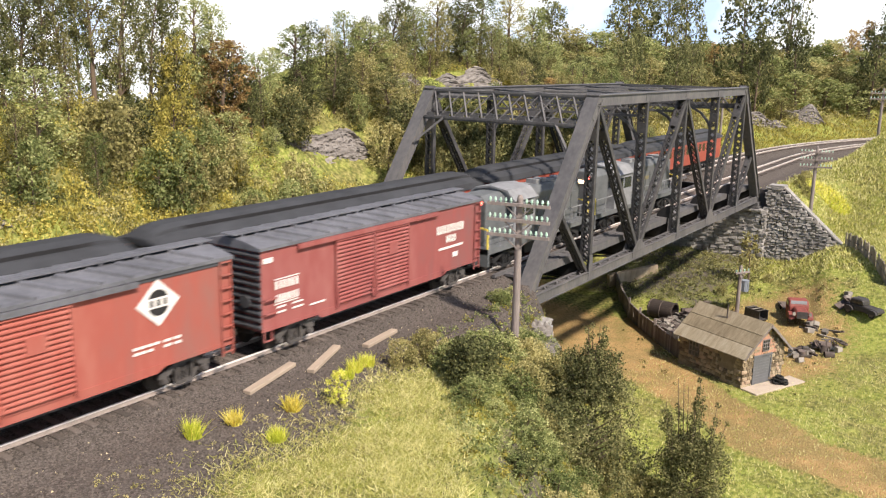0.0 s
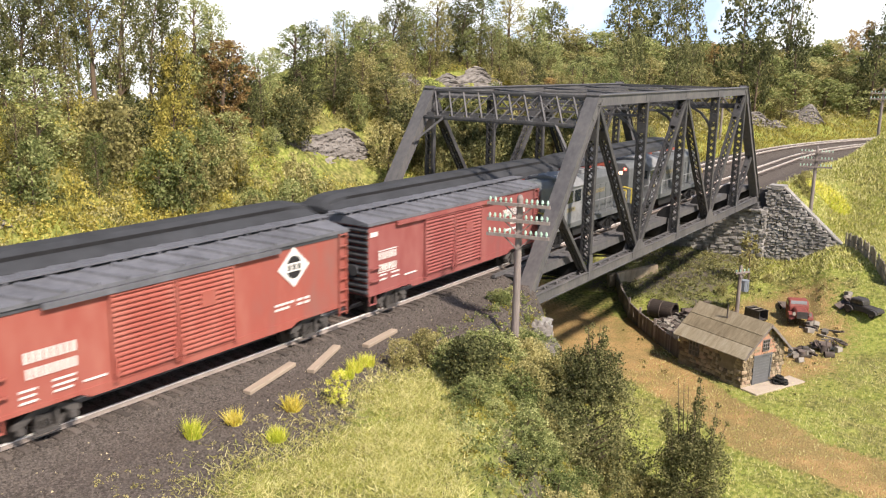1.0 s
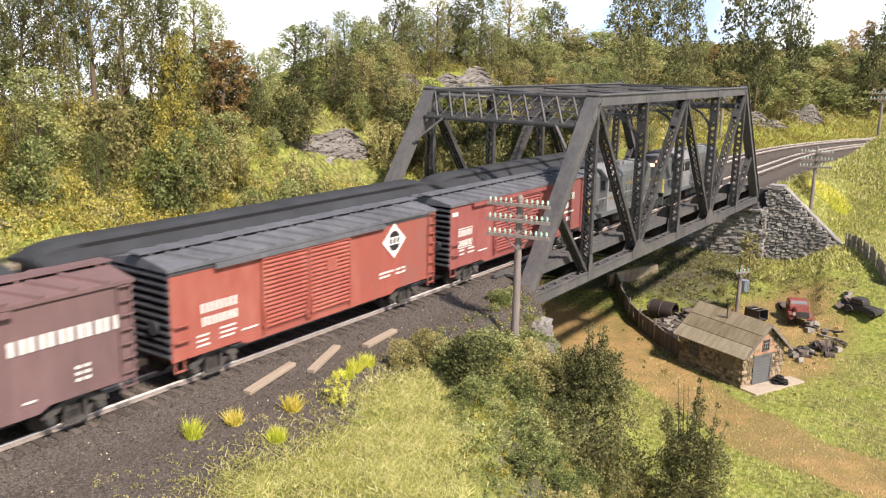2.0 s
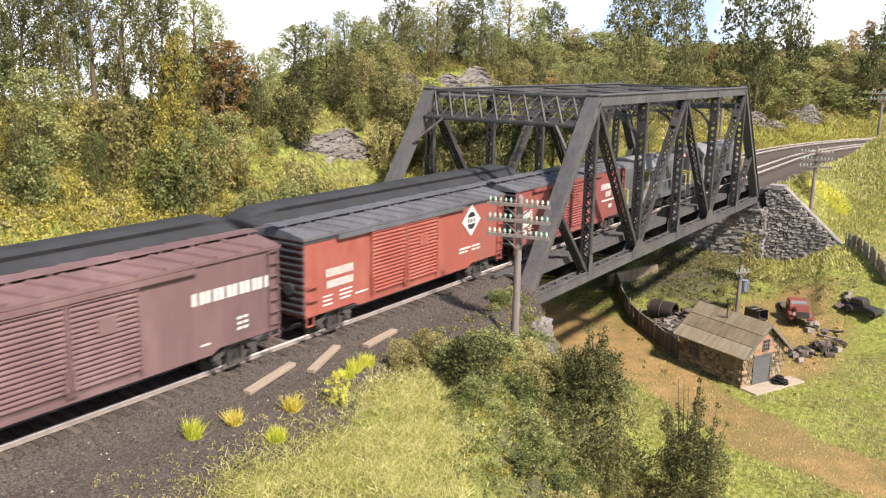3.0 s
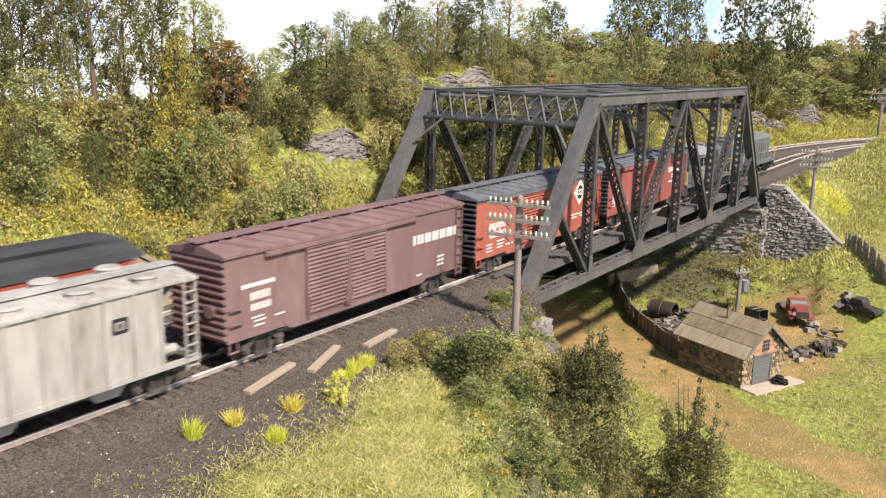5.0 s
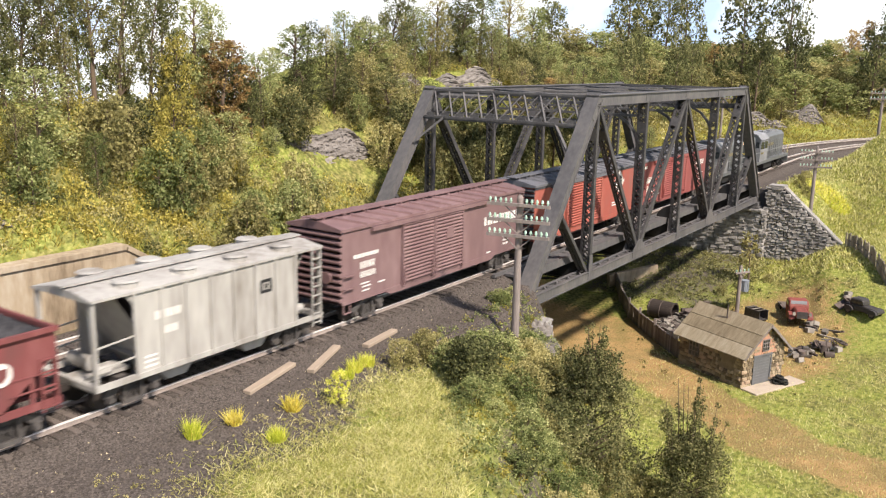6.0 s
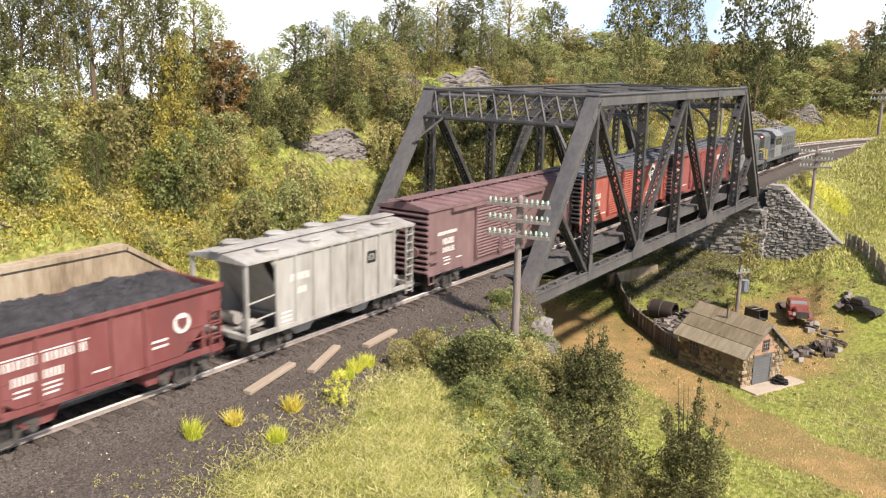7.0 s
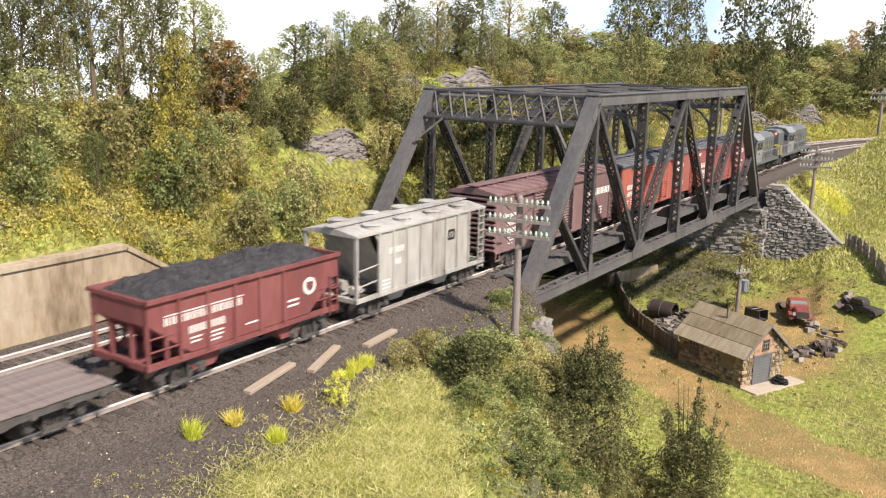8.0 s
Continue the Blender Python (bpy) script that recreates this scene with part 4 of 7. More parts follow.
def flat_car():
    c = thing("flat_wagon", at(0, 0, 0), "empty flat wagon with a weathered plank deck", "railway wagon", "wagons of the freight train")
    L = 16.0
    bm = bmesh.new()
    for e in (-1, 1):
        y0, y1 = sorted((e * 1.4, e * 1.5))
        outline(bm, [(0, 1.08), (0, 0.85), (3.2, 0.80), (4.4, 0.55), (L - 4.4, 0.55), (L - 3.2, 0.80), (L, 0.85), (L, 1.08)], y0, y1)
        for i in range(14):
            x = 0.5 + i * 1.15
            box(bm, x, x + 0.18, min(e * 1.5, e * 1.62), max(e * 1.5, e * 1.62), 0.8, 1.0)
    box(bm, 0, L, -1.4, 1.4, 0.85, 1.0)
    part("frame", bm, TRUCK, c, "dark steel side sills with stake pockets")
    rng = random.Random(8)
    plank = made((box, 0.0, 0.27, -1.55, 1.55, 1.08, 1.17))
    soften(plank, 0.012)
    me = mesh_of("plank", plank, DECK_WOOD)
    for i in range(57):
        part("plank", me, DECK_WOOD, c, place=(0.05 + i * 0.28, 0, rng.uniform(-0.012, 0.012)))
    bm = bmesh.new()
    rod(bm, (L - 0.15, -0.7, 0.95), (L - 0.15, -0.7, 1.7), 0.03)
    rod(bm, (L - 0.15, -0.7, 1.68), (L - 0.15, -0.7, 1.72), 0.22, n=14)
    part("brake_wheel", bm, TRUCK, c)
    coupler(L, 1, c)
    for x in (1.9, L - 1.9):
        truck(x, c)
    return c


def locomotive(L, c0, c1):
    c = thing("diesel_locomotive", at(0, 0, 0), "dusty dark grey high-hood diesel road switcher", "locomotive", "locomotives")
    bm = bmesh.new()
    box(bm, 0.2, L - 0.2, -1.5, 1.5, 1.15, 1.45)
    for x in (0.2, L - 0.35):
        box(bm, x, x + 0.15, -1.5, 1.5, 0.5, 1.45)
    part("frame", bm, LOCO, c)
    bm = bmesh.new()
    profile(bm, [(-0.95, 1.45), (0.95, 1.45), (0.95, 3.85), (0.6, 4.2), (-0.6, 4.2), (-0.95, 3.85)], 0.75, c0)
    soften(bm, 0.04)
    part("short_hood", bm, LOCO, c)
    bm = bmesh.new()
    profile(bm, [(-1.5, 1.45), (1.5, 1.45), (1.5, 3.75), (1.0, 4.25), (0, 4.42), (-1.0, 4.25), (-1.5, 3.75)], c0, c1)
    cab = part("cab", bm, LOCO_LIGHT, c, "grey cab with an arched roof")
    bm = bmesh.new()
    profile(bm, [(-1.62, 3.74), (-1.06, 4.3), (0, 4.48), (1.06, 4.3), (1.62, 3.74), (1.5, 3.68), (1.0, 4.2), (0, 4.38), (-1.0, 4.2), (-1.5, 3.68)], c0 - 0.15, c1 + 0.15)
    part("cab_roof", bm, LOCO_LIGHT, cab)
    w = (c1 - c0) / 2
    for x0, x1 in ((c0 + 0.2, c0 + w - 0.1), (c0 + w + 0.1, c1 - 0.2)):
        for y in (-1.52, 1.49):
            part("window", made((box, x0, x1, y, y + 0.03, 2.75, 3.5)), GLASS, cab)
    for x in (c0 - 0.03, c1):
        for y in (-1.35, 1.0):
            part("window", made((box, x, x + 0.03, y, y + 0.35, 2.9, 3.5)), GLASS, cab)
    bm = bmesh.new()
    profile(bm, [(-0.95, 1.45), (0.95, 1.45), (0.95, 3.75), (0.6, 4.1), (-0.6, 4.1), (-0.95, 3.75)], c1, L - 0.75)
    soften(bm, 0.04)
    hood = part("long_hood", bm, LOCO, c, "dark hood with access doors")
    for i in range(int((L - c1 - 1.3) / 0.9)):
        for e in (-1, 1):
            part("access_door", made((box, c1 + 0.4 + i * 0.9, c1 + 1.1 + i * 0.9, min(e * 0.94, e * 0.98), max(e * 0.94, e * 0.98), 1.6, 3.3)), LOCO, hood)
    for x in (c1 + 1.0, L - 3.6, L - 2.0):
        part("roof_fan", made((rod, (x, 0, 4.08), (x, 0, 4.22), 0.5, 0.5, 18)), LOCO_LIGHT, hood)
    for x in (c1 + 2.2, c1 + 3.0):
        part("exhaust_stack", made((box, x, x + 0.5, -0.35, 0.35, 4.08, 4.35)), LOCO_LIGHT, hood)
    marks(c, [(c0 + 0.3, 2.2, 4, 0.2, 0.26, 0.1)], y=-1.53).data.materials[0] = GOLD
    for e in (-1, 1):
        bm = bmesh.new()
        for i in range(12):
            x = 0.4 + i * (L - 0.8) / 11
            if c0 - 0.1 < x < c1 + 0.1:
                continue
            rod(bm, (x, e * 1.45, 1.45), (x, e * 1.45, 2.45), 0.03, n=6)
        for a, b in ((0.4, c0 - 0.05), (c1 + 0.1, L - 0.4)):
            rod(bm, (a, e * 1.45, 2.42), (b, e * 1.45, 2.42), 0.03, n=6)
        part("handrail", bm, LOCO_LIGHT, c)
        for x in (0.25, L - 0.25):
            part("step_rail", made((beam, (x, e * 1.42, 0.6), (x, e * 1.42, 2.5), 0.09, 0.09, (1, 0, 0)), (beam, (x, e * 1.42, 2.5), (x, e * 0.7, 2.6), 0.08, 0.08)), YELLOW, c, "yellow end handrail")
    marks(c, [(c1 + 2.0, 2.75, 8, 0.22, 0.28, 0.12)], y=-1.0).data.materials[0] = GOLD
    bm = bmesh.new()
    outline(bm, [(L / 2 - 1.9, 1.15), (L / 2 + 1.9, 1.15), (L / 2 + 1.6, 0.45), (L / 2 - 1.6, 0.45)], -1.2, 1.2)
    part("fuel_tank", bm, DARK, c)
    for y in (-0.7, 0.55):
        part("marker_lamp", made((box, 0.70, 0.76, y, y + 0.16, 3.72, 3.88)), RED_LAMP, c, "lit red marker lamp")
    part("number_board", made((box, 0.70, 0.75, -0.4, 0.1, 3.4, 3.6)), WARM_LAMP, c, "lit warm number board")
    for x, e in ((0.2, -1), (L - 0.2, 1)):
        coupler(x, e, c)
    for x in (2.6, L - 2.6):
        truck(x, c, 2.4, DARK)
    return c


def coach():
    c = thing("passenger_coach", at(0, 0, 0), "red heavyweight passenger coach with a black clerestory roof", "railway coach", "coaches of the passenger train")
    L = 25.2
    bm = bmesh.new()
    box(bm, 0.5, L - 0.5, -1.5, 1.5, 1.1, 3.36)
    soften(bm, 0.03)
    body = part("body", bm, COACH_RED, c, "red riveted coach body")
    roof = bmesh.new()
    n, segs = 9, []
    for x, f in ((0.0, 0.30), (0.35, 0.72), (0.9, 0.93), (1.6, 1.0), (L - 1.6, 1.0), (L - 0.9, 0.93), (L - 0.35, 0.72), (L, 0.30)):
        segs.append([roof.verts.new((x, y, 3.5 + z * f)) for y, z in ((-1.56, -0.2), (-1.45, 0.18), (-1.0, 0.42), (-0.82, 0.46), (-0.80, 0.62), (-0.4, 0.76), (0.4, 0.76), (0.80, 0.62), (0.82, 0.46), (1.0, 0.42), (1.45, 0.18), (1.56, -0.2))])
    for a, b in zip(segs, segs[1:]):
        for i in range(11):
            roof.faces.new([a[i], a[i + 1], b[i + 1], b[i]])
    for s in (segs[0], segs[-1]):
        roof.faces.new(s)
    part("roof", roof, COACH_ROOF, c, "sooty black clerestory roof with rounded ends")
    # one dark strip a side: clerestory windows together with their painted shadow line
    for y in (-0.83, 0.81):
        part("clerestory_window", made((box, 1.8, L - 1.8, y, y + 0.02, 3.97, 4.11)), DARK, c)
    me = mesh_of("window", made((box, 0, 0.75, -0.015, 0.015, 0, 0.8)), GLASS)
    for y in (-1.51, 1.51):
        for i in range(16):
            part("window", me, GLASS, body, place=(2.5 + i * 1.3, y, 2.25))
    bm = bmesh.new()
    box(bm, 2, L - 2, -1.2, 1.2, 0.7, 1.12)
    for x in (7, 11, 15):
        box(bm, x, x + 1.6, -1.4, 1.4, 0.5, 1.1)
    part("underframe", bm, DARK, c)
    for x in (0.1, L - 0.6):
        part("vestibule", made((box, x, x + 0.5, -0.6, 0.6, 1.0, 3.5)), DARK, c)
    for x in (3.4, L - 3.4):
        truck(x, c, 3.3, DARK)
    return c


CARS = []        # (thing, place of its rear end along the train)


def build_trains():
    a = boxcar("bright red double-door boxcar with black ends and grey ribbed roof", RED_A, ROOF_GREY, ROOF_BLACK)
    marks(a, [(0.8, 2.6, 3, 0.36, 0.32, 0.08), (0.8, 2.08, 5, 0.22, 0.30, 0.04), (0.75, 2.97, 1, 1.35, 0.04, 0), (0.75, 2.0, 1, 1.3, 0.04, 0), (0.85, 1.85, 1, 0.5, 0.07, 0), (0.85, 1.65, 1, 0.5, 0.07, 0), (1.7, 1.85, 1, 0.6, 0.07, 0), (1.7, 1.65, 1, 0.6, 0.07, 0), (2.7, 1.55, 1, 0.9, 0.07, 0),
              (11.6, 3.0, 8, 0.24, 0.4, 0.06), (12.4, 2.5, 3, 0.24, 0.36, 0.06), (11.8, 2.2, 1, 2.1, 0.11, 0), (13.0, 1.7, 1, 0.45, 0.24, 0), (0.2, 3.7, 1, 0.5, 0.2, 0)])
    CARS.append((a, 16.85))
    b = boxcar("orange-red double-door boxcar with black ends and white diamond emblem", RED_B, ROOF_GREY, ROOF_BLACK, trim=ROOF_BLACK)
    marks(b, [(1.38, 2.5, 4, 0.34, 0.34, 0.09), (1.42, 2.02, 5, 0.27, 0.32, 0.06), (1.15, 1.68, 1, 0.55, 0.07, 0), (1.15, 1.5, 1, 0.5, 0.07, 0), (1.15, 1.32, 1, 0.55, 0.07, 0), (2.2, 1.75, 1, 0.75, 0.07, 0), (2.2, 1.57, 1, 0.75, 0.07, 0), (2.2, 1.4, 1, 0.65, 0.07, 0), (3.2, 1.42, 1, 0.8, 0.07, 0),
              (11.3, 1.9, 4, 0.22, 0.09, 0.05), (11.3, 1.72, 3, 0.22, 0.09, 0.05), (12.5, 1.9, 2, 0.3, 0.09, 0.1), (12.5, 1.72, 2, 0.3, 0.09, 0.1)])
    bm = bmesh.new()
    rhombus(bm, 12.35, 3.3, 0.86, 0.80, -1.52, -1.505)
    em = part("emblem", bm, WHITE, b, "white diamond emblem with a dark disc")
    bm = bmesh.new()
    disc = [(12.35 + 0.42 * math.cos(v), 3.3 + 0.45 * math.sin(v)) for v in (k * math.tau / 24 for k in range(24))]
    outline(bm, disc, -1.528, -1.521)
    d = part("disc", bm, DARK, em)
    bm = bmesh.new()
    box(bm, 11.91, 12.79, -1.536, -1.529, 3.14, 3.48)
    part("band", bm, WHITE, em)
    part("band_mark", made(*[(box, 12.0 + k * 0.27, 12.14 + k * 0.27, -1.544, -1.536, 3.2, 3.42) for k in range(3)]), DARK, em)
    CARS.append((b, 0.0))
    e = boxcar("faded brown double-door boxcar with bold white lettering", BROWN, BROWN, BROWN)
    marks(e, [(11.4, 2.82, 6, 0.53, 0.44, 0.08), (0.85, 2.95, 10, 0.13, 0.16, 0.04), (1.28, 2.45, 3, 0.28, 0.3, 0.06), (1.28, 2.05, 5, 0.17, 0.26, 0.04), (1.3, 1.75, 1, 0.6, 0.06, 0), (1.4, 1.6, 1, 0.6, 0.06, 0), (1.4, 1.42, 1, 0.5, 0.06, 0), (2.5, 1.6, 1, 0.5, 0.06, 0), (13.4, 1.9, 2, 0.2, 0.1, 0.1), (13.4, 1.7, 2, 0.2, 0.1, 0.1), (13.4, 1.5, 2, 0.2, 0.1, 0.1), (11.7, 1.3, 1, 0.4, 0.07, 0)])
    CARS.append((e, -16.85))
    CARS.append((covered_hopper(), -28.4))
    CARS.append((coal_hopper(), -39.0))
    CARS.append((flat_car(), -56.25))
    CARS.append((locomotive(13.0, 2.9, 5.3), 33.1))
    CARS.append((locomotive(16.4, 3.3, 6.3), 46.7))
    k = coach()
    rear = [(k, 0.0)] + [(copy_thing(k, at(-26.1 * i, FAR, 0)), -26.1 * i) for i in (1, 2, 3)]
    return rear


COACHES = build_trains()

# where the rear end of the second boxcar is, and the tail of the passenger train
FREIGHT = [(0.0, -9.5), (1.5, 0.0), (3.5, 12.9), (4.5, 19.3), (6.5, 31.9), (8.0, 41.3)]
PASSENGER = [(0.0, 84.9), (1.5, 61.7), (3.5, 30.3), (4.5, 14.6), (6.0, -8.9), (8.0, -40.3)]


def motions():
    for ob, x in CARS:
        walk(ob, [(t, at(x + s, 0, 0)) for t, s in FREIGHT])
    for ob, x in COACHES:
        # coach is built forwards; its tail is the +x end
        walk(ob, [(t, at(x + s - 25.2, FAR, 0)) for t, s in PASSENGER])


# ---- masonry ----
def gz(x, y):
    return float(ground(x, y))


def stone_meshes(name, long, high, deep, mat, count=6, seed=1, rough=0.09):
    out = []
    for k in range(count):
        rng = random.Random(seed * 50 + k)
        bm = bmesh.new()
        box(bm, 0.015, long - 0.015, 0, deep, 0.015, high - 0.015)
        soften(bm, 0.045)
        for v in bm.verts:
            if v.co.y < deep * 0.5:
                v.co.y -= rng.uniform(0, rough * 2)
            v.co.x += rng.uniform(-rough, rough) * 0.3
            v.co.z += rng.uniform(-rough, rough) * 0.3
        out.append(mesh_of(name, bm, mat))
    return out


def masonry(parent, origin, turn, long, high, top=None, low=None, course=0.36, mat=None, seed=1, block=0.72):
    """Courses of rough stones on a face that runs along the turned x axis; top(u) and low(u) bound it."""
    rng = random.Random(seed)
    kinds = {w: stone_meshes("stone", w, course, 0.35, mat or STONE, 5, seed + int(w * 10)) for w in (block * 0.75, block, block * 1.3)}
    r = Matrix.Rotation(radians(turn), 4, "Z")
    z, row = 0.0, 0
    while z < high - 0.1:
        u = -rng.uniform(0, block * 0.6)
        while u < long - 0.1:
            w = rng.choice(list(kinds))
            mid = u + w / 2
            if mid < long and u > -0.4 and (top is None or z + course * 0.6 < top(mid)) and (low is None or z + course > low(mid)):
                ob = part("stone", rng.choice(kinds[w]), STONE, parent)
                p = r @ Vector((u, rng.uniform(-0.04, 0.02), z))
                ob.matrix_basis = at(origin[0] + p.x, origin[1] + p.y, origin[2] + p.z, 0, 0, turn)
            u += w
        z += course
        row += 1


def build_walls():
    # concrete retaining wall along the second track
    w = tagged(new("retaining_wall"), "stained board-formed concrete retaining wall with a coping", "retaining wall", kind="structure")
    bm = bmesh.new()
    outline(bm, [(-30, -0.9), (11.8, -0.9), (11.8, 0.9), (9.3, 2.5), (-30, 2.5)], 9.05, 9.75)
    part("wall_face", bm, CONCRETE, w)
    bm = bmesh.new()
    for i in range(7):
        z = 0.0 + i * 0.36
        box(bm, -30, 9.1 if z > 1.3 else 10.4, 9.042, 9.06, z, z + 0.022)
    part("form_line", bm, CONCRETE, w)
    bm = bmesh.new()
    box(bm, -30, 9.3, 8.95, 9.85, 2.5, 2.72)
    beam(bm, (9.25, 9.4, 2.6), (11.9, 9.4, 0.95), 0.9, 0.22)
    part("coping", bm, CONCRETE, w, "weathered concrete coping")
    # far abutment, its bridge seat and the stepped wing wall
    a = tagged(new("far_abutment"), "grey rough-cut stone bridge abutment with a sloping wing wall", "abutment", kind="structure")
    bm = bmesh.new()
    box(bm, 72.0, 73.0, -4.3, 10.5, -9.5, -2.45)
    box(bm, 73.0, 73.6, -4.3, 10.5, -9.5, -0.6)
    part("core", bm, MORTAR, a)
    masonry(a, (71.72, 10.4, -8.6), -90, 14.6, 6.05, seed=3)
    masonry(a, (71.75, -4.28, -9.3), 0, 1.3, 6.75, seed=8)
    bm = bmesh.new()
    outline_pts = [(-4.2, -9.5), (-11.2, -9.5), (-11.2, -5.1), (-5.6, -0.35), (-4.2, -0.25)]
    profile(bm, outline_pts, 72.6, 73.3)
    part("wing_core", bm, MORTAR, a)
    masonry(a, (72.32, -4.2, -9.3), -90, 6.9, 9.2, top=lambda u: min(9.05, 9.05 - (u - 1.4) * 0.87), low=lambda u: 1.0 + u * 0.3, seed=5, course=0.285, block=0.5)
    bm = bmesh.new()
    box(bm, 71.4, 72.9, -4.0, -2.0, -2.65, -2.4)
    box(bm, 71.4, 72.9, 7.8, 9.8, -2.65, -2.4)
    soften(bm, 0.05)
    part("cap_stone", bm, CAPSTONE, a, "pale flat cap stone")
    bm = bmesh.new()
    box(bm, 72.2, 73.7, -5.7, -4.2, -0.3, 0.0)
    for i in range(6):
        y0 = -5.7 - i * 0.93
        z0 = -0.35 - i * 0.81
        beam(bm, (72.95, y0, z0 + 0.1), (72.95, y0 - 0.9, z0 - 0.69), 1.0, 0.16)
    part("wing_coping", bm, CAPSTONE, a, "pale coping stones down the wing wall")
    # near abutment of rough grey rock
    n = tagged(new("near_abutment"), "pale grey rough stone abutment under the bridge end", "abutment", kind="structure")
    bm = bmesh.new()
    box(bm, 24.2, 25.9, -3.9, 10.0, -9.8, -2.45)
    part("core", bm, MORTAR, n)
    masonry(n, (26.15, -4.0, -9.6), 90, 13.8, 7.0, seed=7, mat=CAPSTONE)
    masonry(n, (23.2, -4.15, -6.0), 0, 3.0, 3.6, seed=9, mat=CAPSTONE)
    bm = bmesh.new()
    box(bm, 24.0, 26.3, -4.3, -2.0, -2.6, -2.4)
    box(bm, 24.0, 26.3, 7.8, 10.0, -2.6, -2.4)
    soften(bm, 0.06)
    part("cap_stone", bm, CAPSTONE, n)
    # low concrete wall under the bridge
    bm = bmesh.new()
    beam(bm, (59.4, 6.4, -9.1), (64.0, 3.4, -8.5), 0.5, 1.9)
    soften(bm, 0.05)
    tagged(part("concrete_wall", bm, CONCRETE), "low stained concrete wall in the shade under the bridge", "wall", kind="structure")


build_walls()


def boulder_mesh(name, seed, mat=None):
    rng = np.random.default_rng(seed)
    bm = bmesh.new()
    bmesh.ops.create_icosphere(bm, subdivisions=3, radius=0.5)
    off = Vector(rng.uniform(-50, 50, 3))
    for v in bm.verts:
        k = 0.75 + 0.5 * noise.noise(v.co * 2.2 + off) + 0.22 * noise.noise(v.co * 6 + off)
        v.co = Vector((v.co.x * k, v.co.y * k, round(v.co.z * k * 7) / 7 * 0.85 + v.co.z * k * 0.15))
    return mesh_of(name, bm, mat or CAPSTONE)


def build_rocks():
    me = [boulder_mesh("rock", s, ROCK) for s in range(4)]
    rng = random.Random(4)
    for x, y, z, s in ((24.0, -4.5, -2.6, 1.5), (24.6, -4.7, -3.6, 1.9), (23.6, -4.9, -3.6, 1.7), (23.0, -5.2, -3.1, 1.3), (22.3, -8.2, -5.4, 1.0), (25.3, -4.3, -3.0, 1.2)):
        ob = tagged(new("boulder", rng.choice(me)), "pale grey rough boulder beside the bridge abutment", "rock", "abutment rocks")
        ob.matrix_basis = at(x, y, min(z, gz(x, y) + 0.35 * s), 0, 0, rng.uniform(0, 360)) @ Matrix.Scale(s, 4)
    # layered outcrops on the wooded slope
    for k, (x, y, w, h, turn) in enumerate(((31.0, 15.4, 9.5, 2.4, -6), (53.5, 19.4, 19.0, 2.4, -4), (27.6, 16.2, 4.0, 1.4, 0), (45.5, 19.0, 5.0, 2.6, 8), (131, 11.5, 11, 2.6, -35), (144, 7.5, 8, 3.4, -50), (138, 26.5, 7, 5.0, -45), (3.4, 11.6, 4.0, 1.0, 0))):
        r = np.random.default_rng(k)
        nu, nv = 64, 22
        u, v = np.meshgrid(np.linspace(-0.5, 0.5, nu), np.linspace(0, 1, nv), indexing="ij")
        lump = waves(u * w, v * h * 4, 0.8, k) * 0.5
        step = np.floor(v * 6 + 0.5 * waves(u * w, v * 2, 0.9, k + 2)) / 6
        yy = step * h * 0.5 + lump * 0.35 + r.normal(0, 0.05, u.shape)
        env = np.sqrt(np.clip(1 - (2 * np.abs(u)) ** 2.5, 0, 1))
        zz = v * h * env * (0.8 + 0.35 * waves(u * w, u * 0, 0.5, k + 5)) + r.normal(0, 0.03, u.shape)
        i = (np.arange(nu - 1)[:, None] * nv + np.arange(nv - 1)[None, :]).ravel()
        mesh = soup("rock_outcrop", np.stack([u * w, yy, zz - 0.5], -1).reshape(-1, 3), np.stack([i, i + nv, i + nv + 1, i + 1], -1), ROCK)
        ob = tagged(new("rock_outcrop", mesh), "layered grey rock outcrop showing through the undergrowth", "rock", "rock outcrops")
        ob.matrix_basis = at(x, y, gz(x, y) + 0.35, 0, 0, turn)


build_rocks()


# ---- line poles ----
def line_pole(x, y, tall, arms, half, turn, pins, label, r=0.17):
    z = gz(x, y) - 0.4
    t = thing("utility_pole", at(x, y, z, 0, 0, turn), label, "utility pole", "line poles")
    bm = bmesh.new()
    rod(bm, (0, 0, 0), (0, 0, tall - 0.15), r * 1.15, r * 0.85, 14)
    rod(bm, (0, 0, tall - 0.15), (0, 0, tall), r * 0.85, r * 0.45, 14)
    part("pole", bm, POLE, t)
    for zz in arms:
        bm = bmesh.new()
        box(bm, -0.19 - 0.1, -0.13, -half, half, zz - 0.07, zz + 0.07)
        arm = part("crossarm", bm, POLE, t)
        bm = bmesh.new()
        for e in (-1, 1):
            beam(bm, (-0.2, e * half * 0.45, zz - 0.04), (-0.16, 0, zz - 0.62), 0.05, 0.05)
        part("brace", bm, POLE, t)
        for i in range(pins):
            yy = -half + 0.12 + (2 * half - 0.24) * i / (pins - 1)
            if abs(yy) < 0.16:
                continue
            bm = bmesh.new()
            rod(bm, (-0.2, yy, zz + 0.06), (-0.2, yy, zz + 0.17), 0.035, n=6)
            rod(bm, (-0.2, yy, zz + 0.15), (-0.2, yy, zz + 0.23), 0.07, 0.055, 8)
            rod(bm, (-0.2, yy, zz + 0.23), (-0.2, yy, zz + 0.29), 0.055, 0.035, 8)
            part("insulator", bm, INSULATOR, arm)
    return t


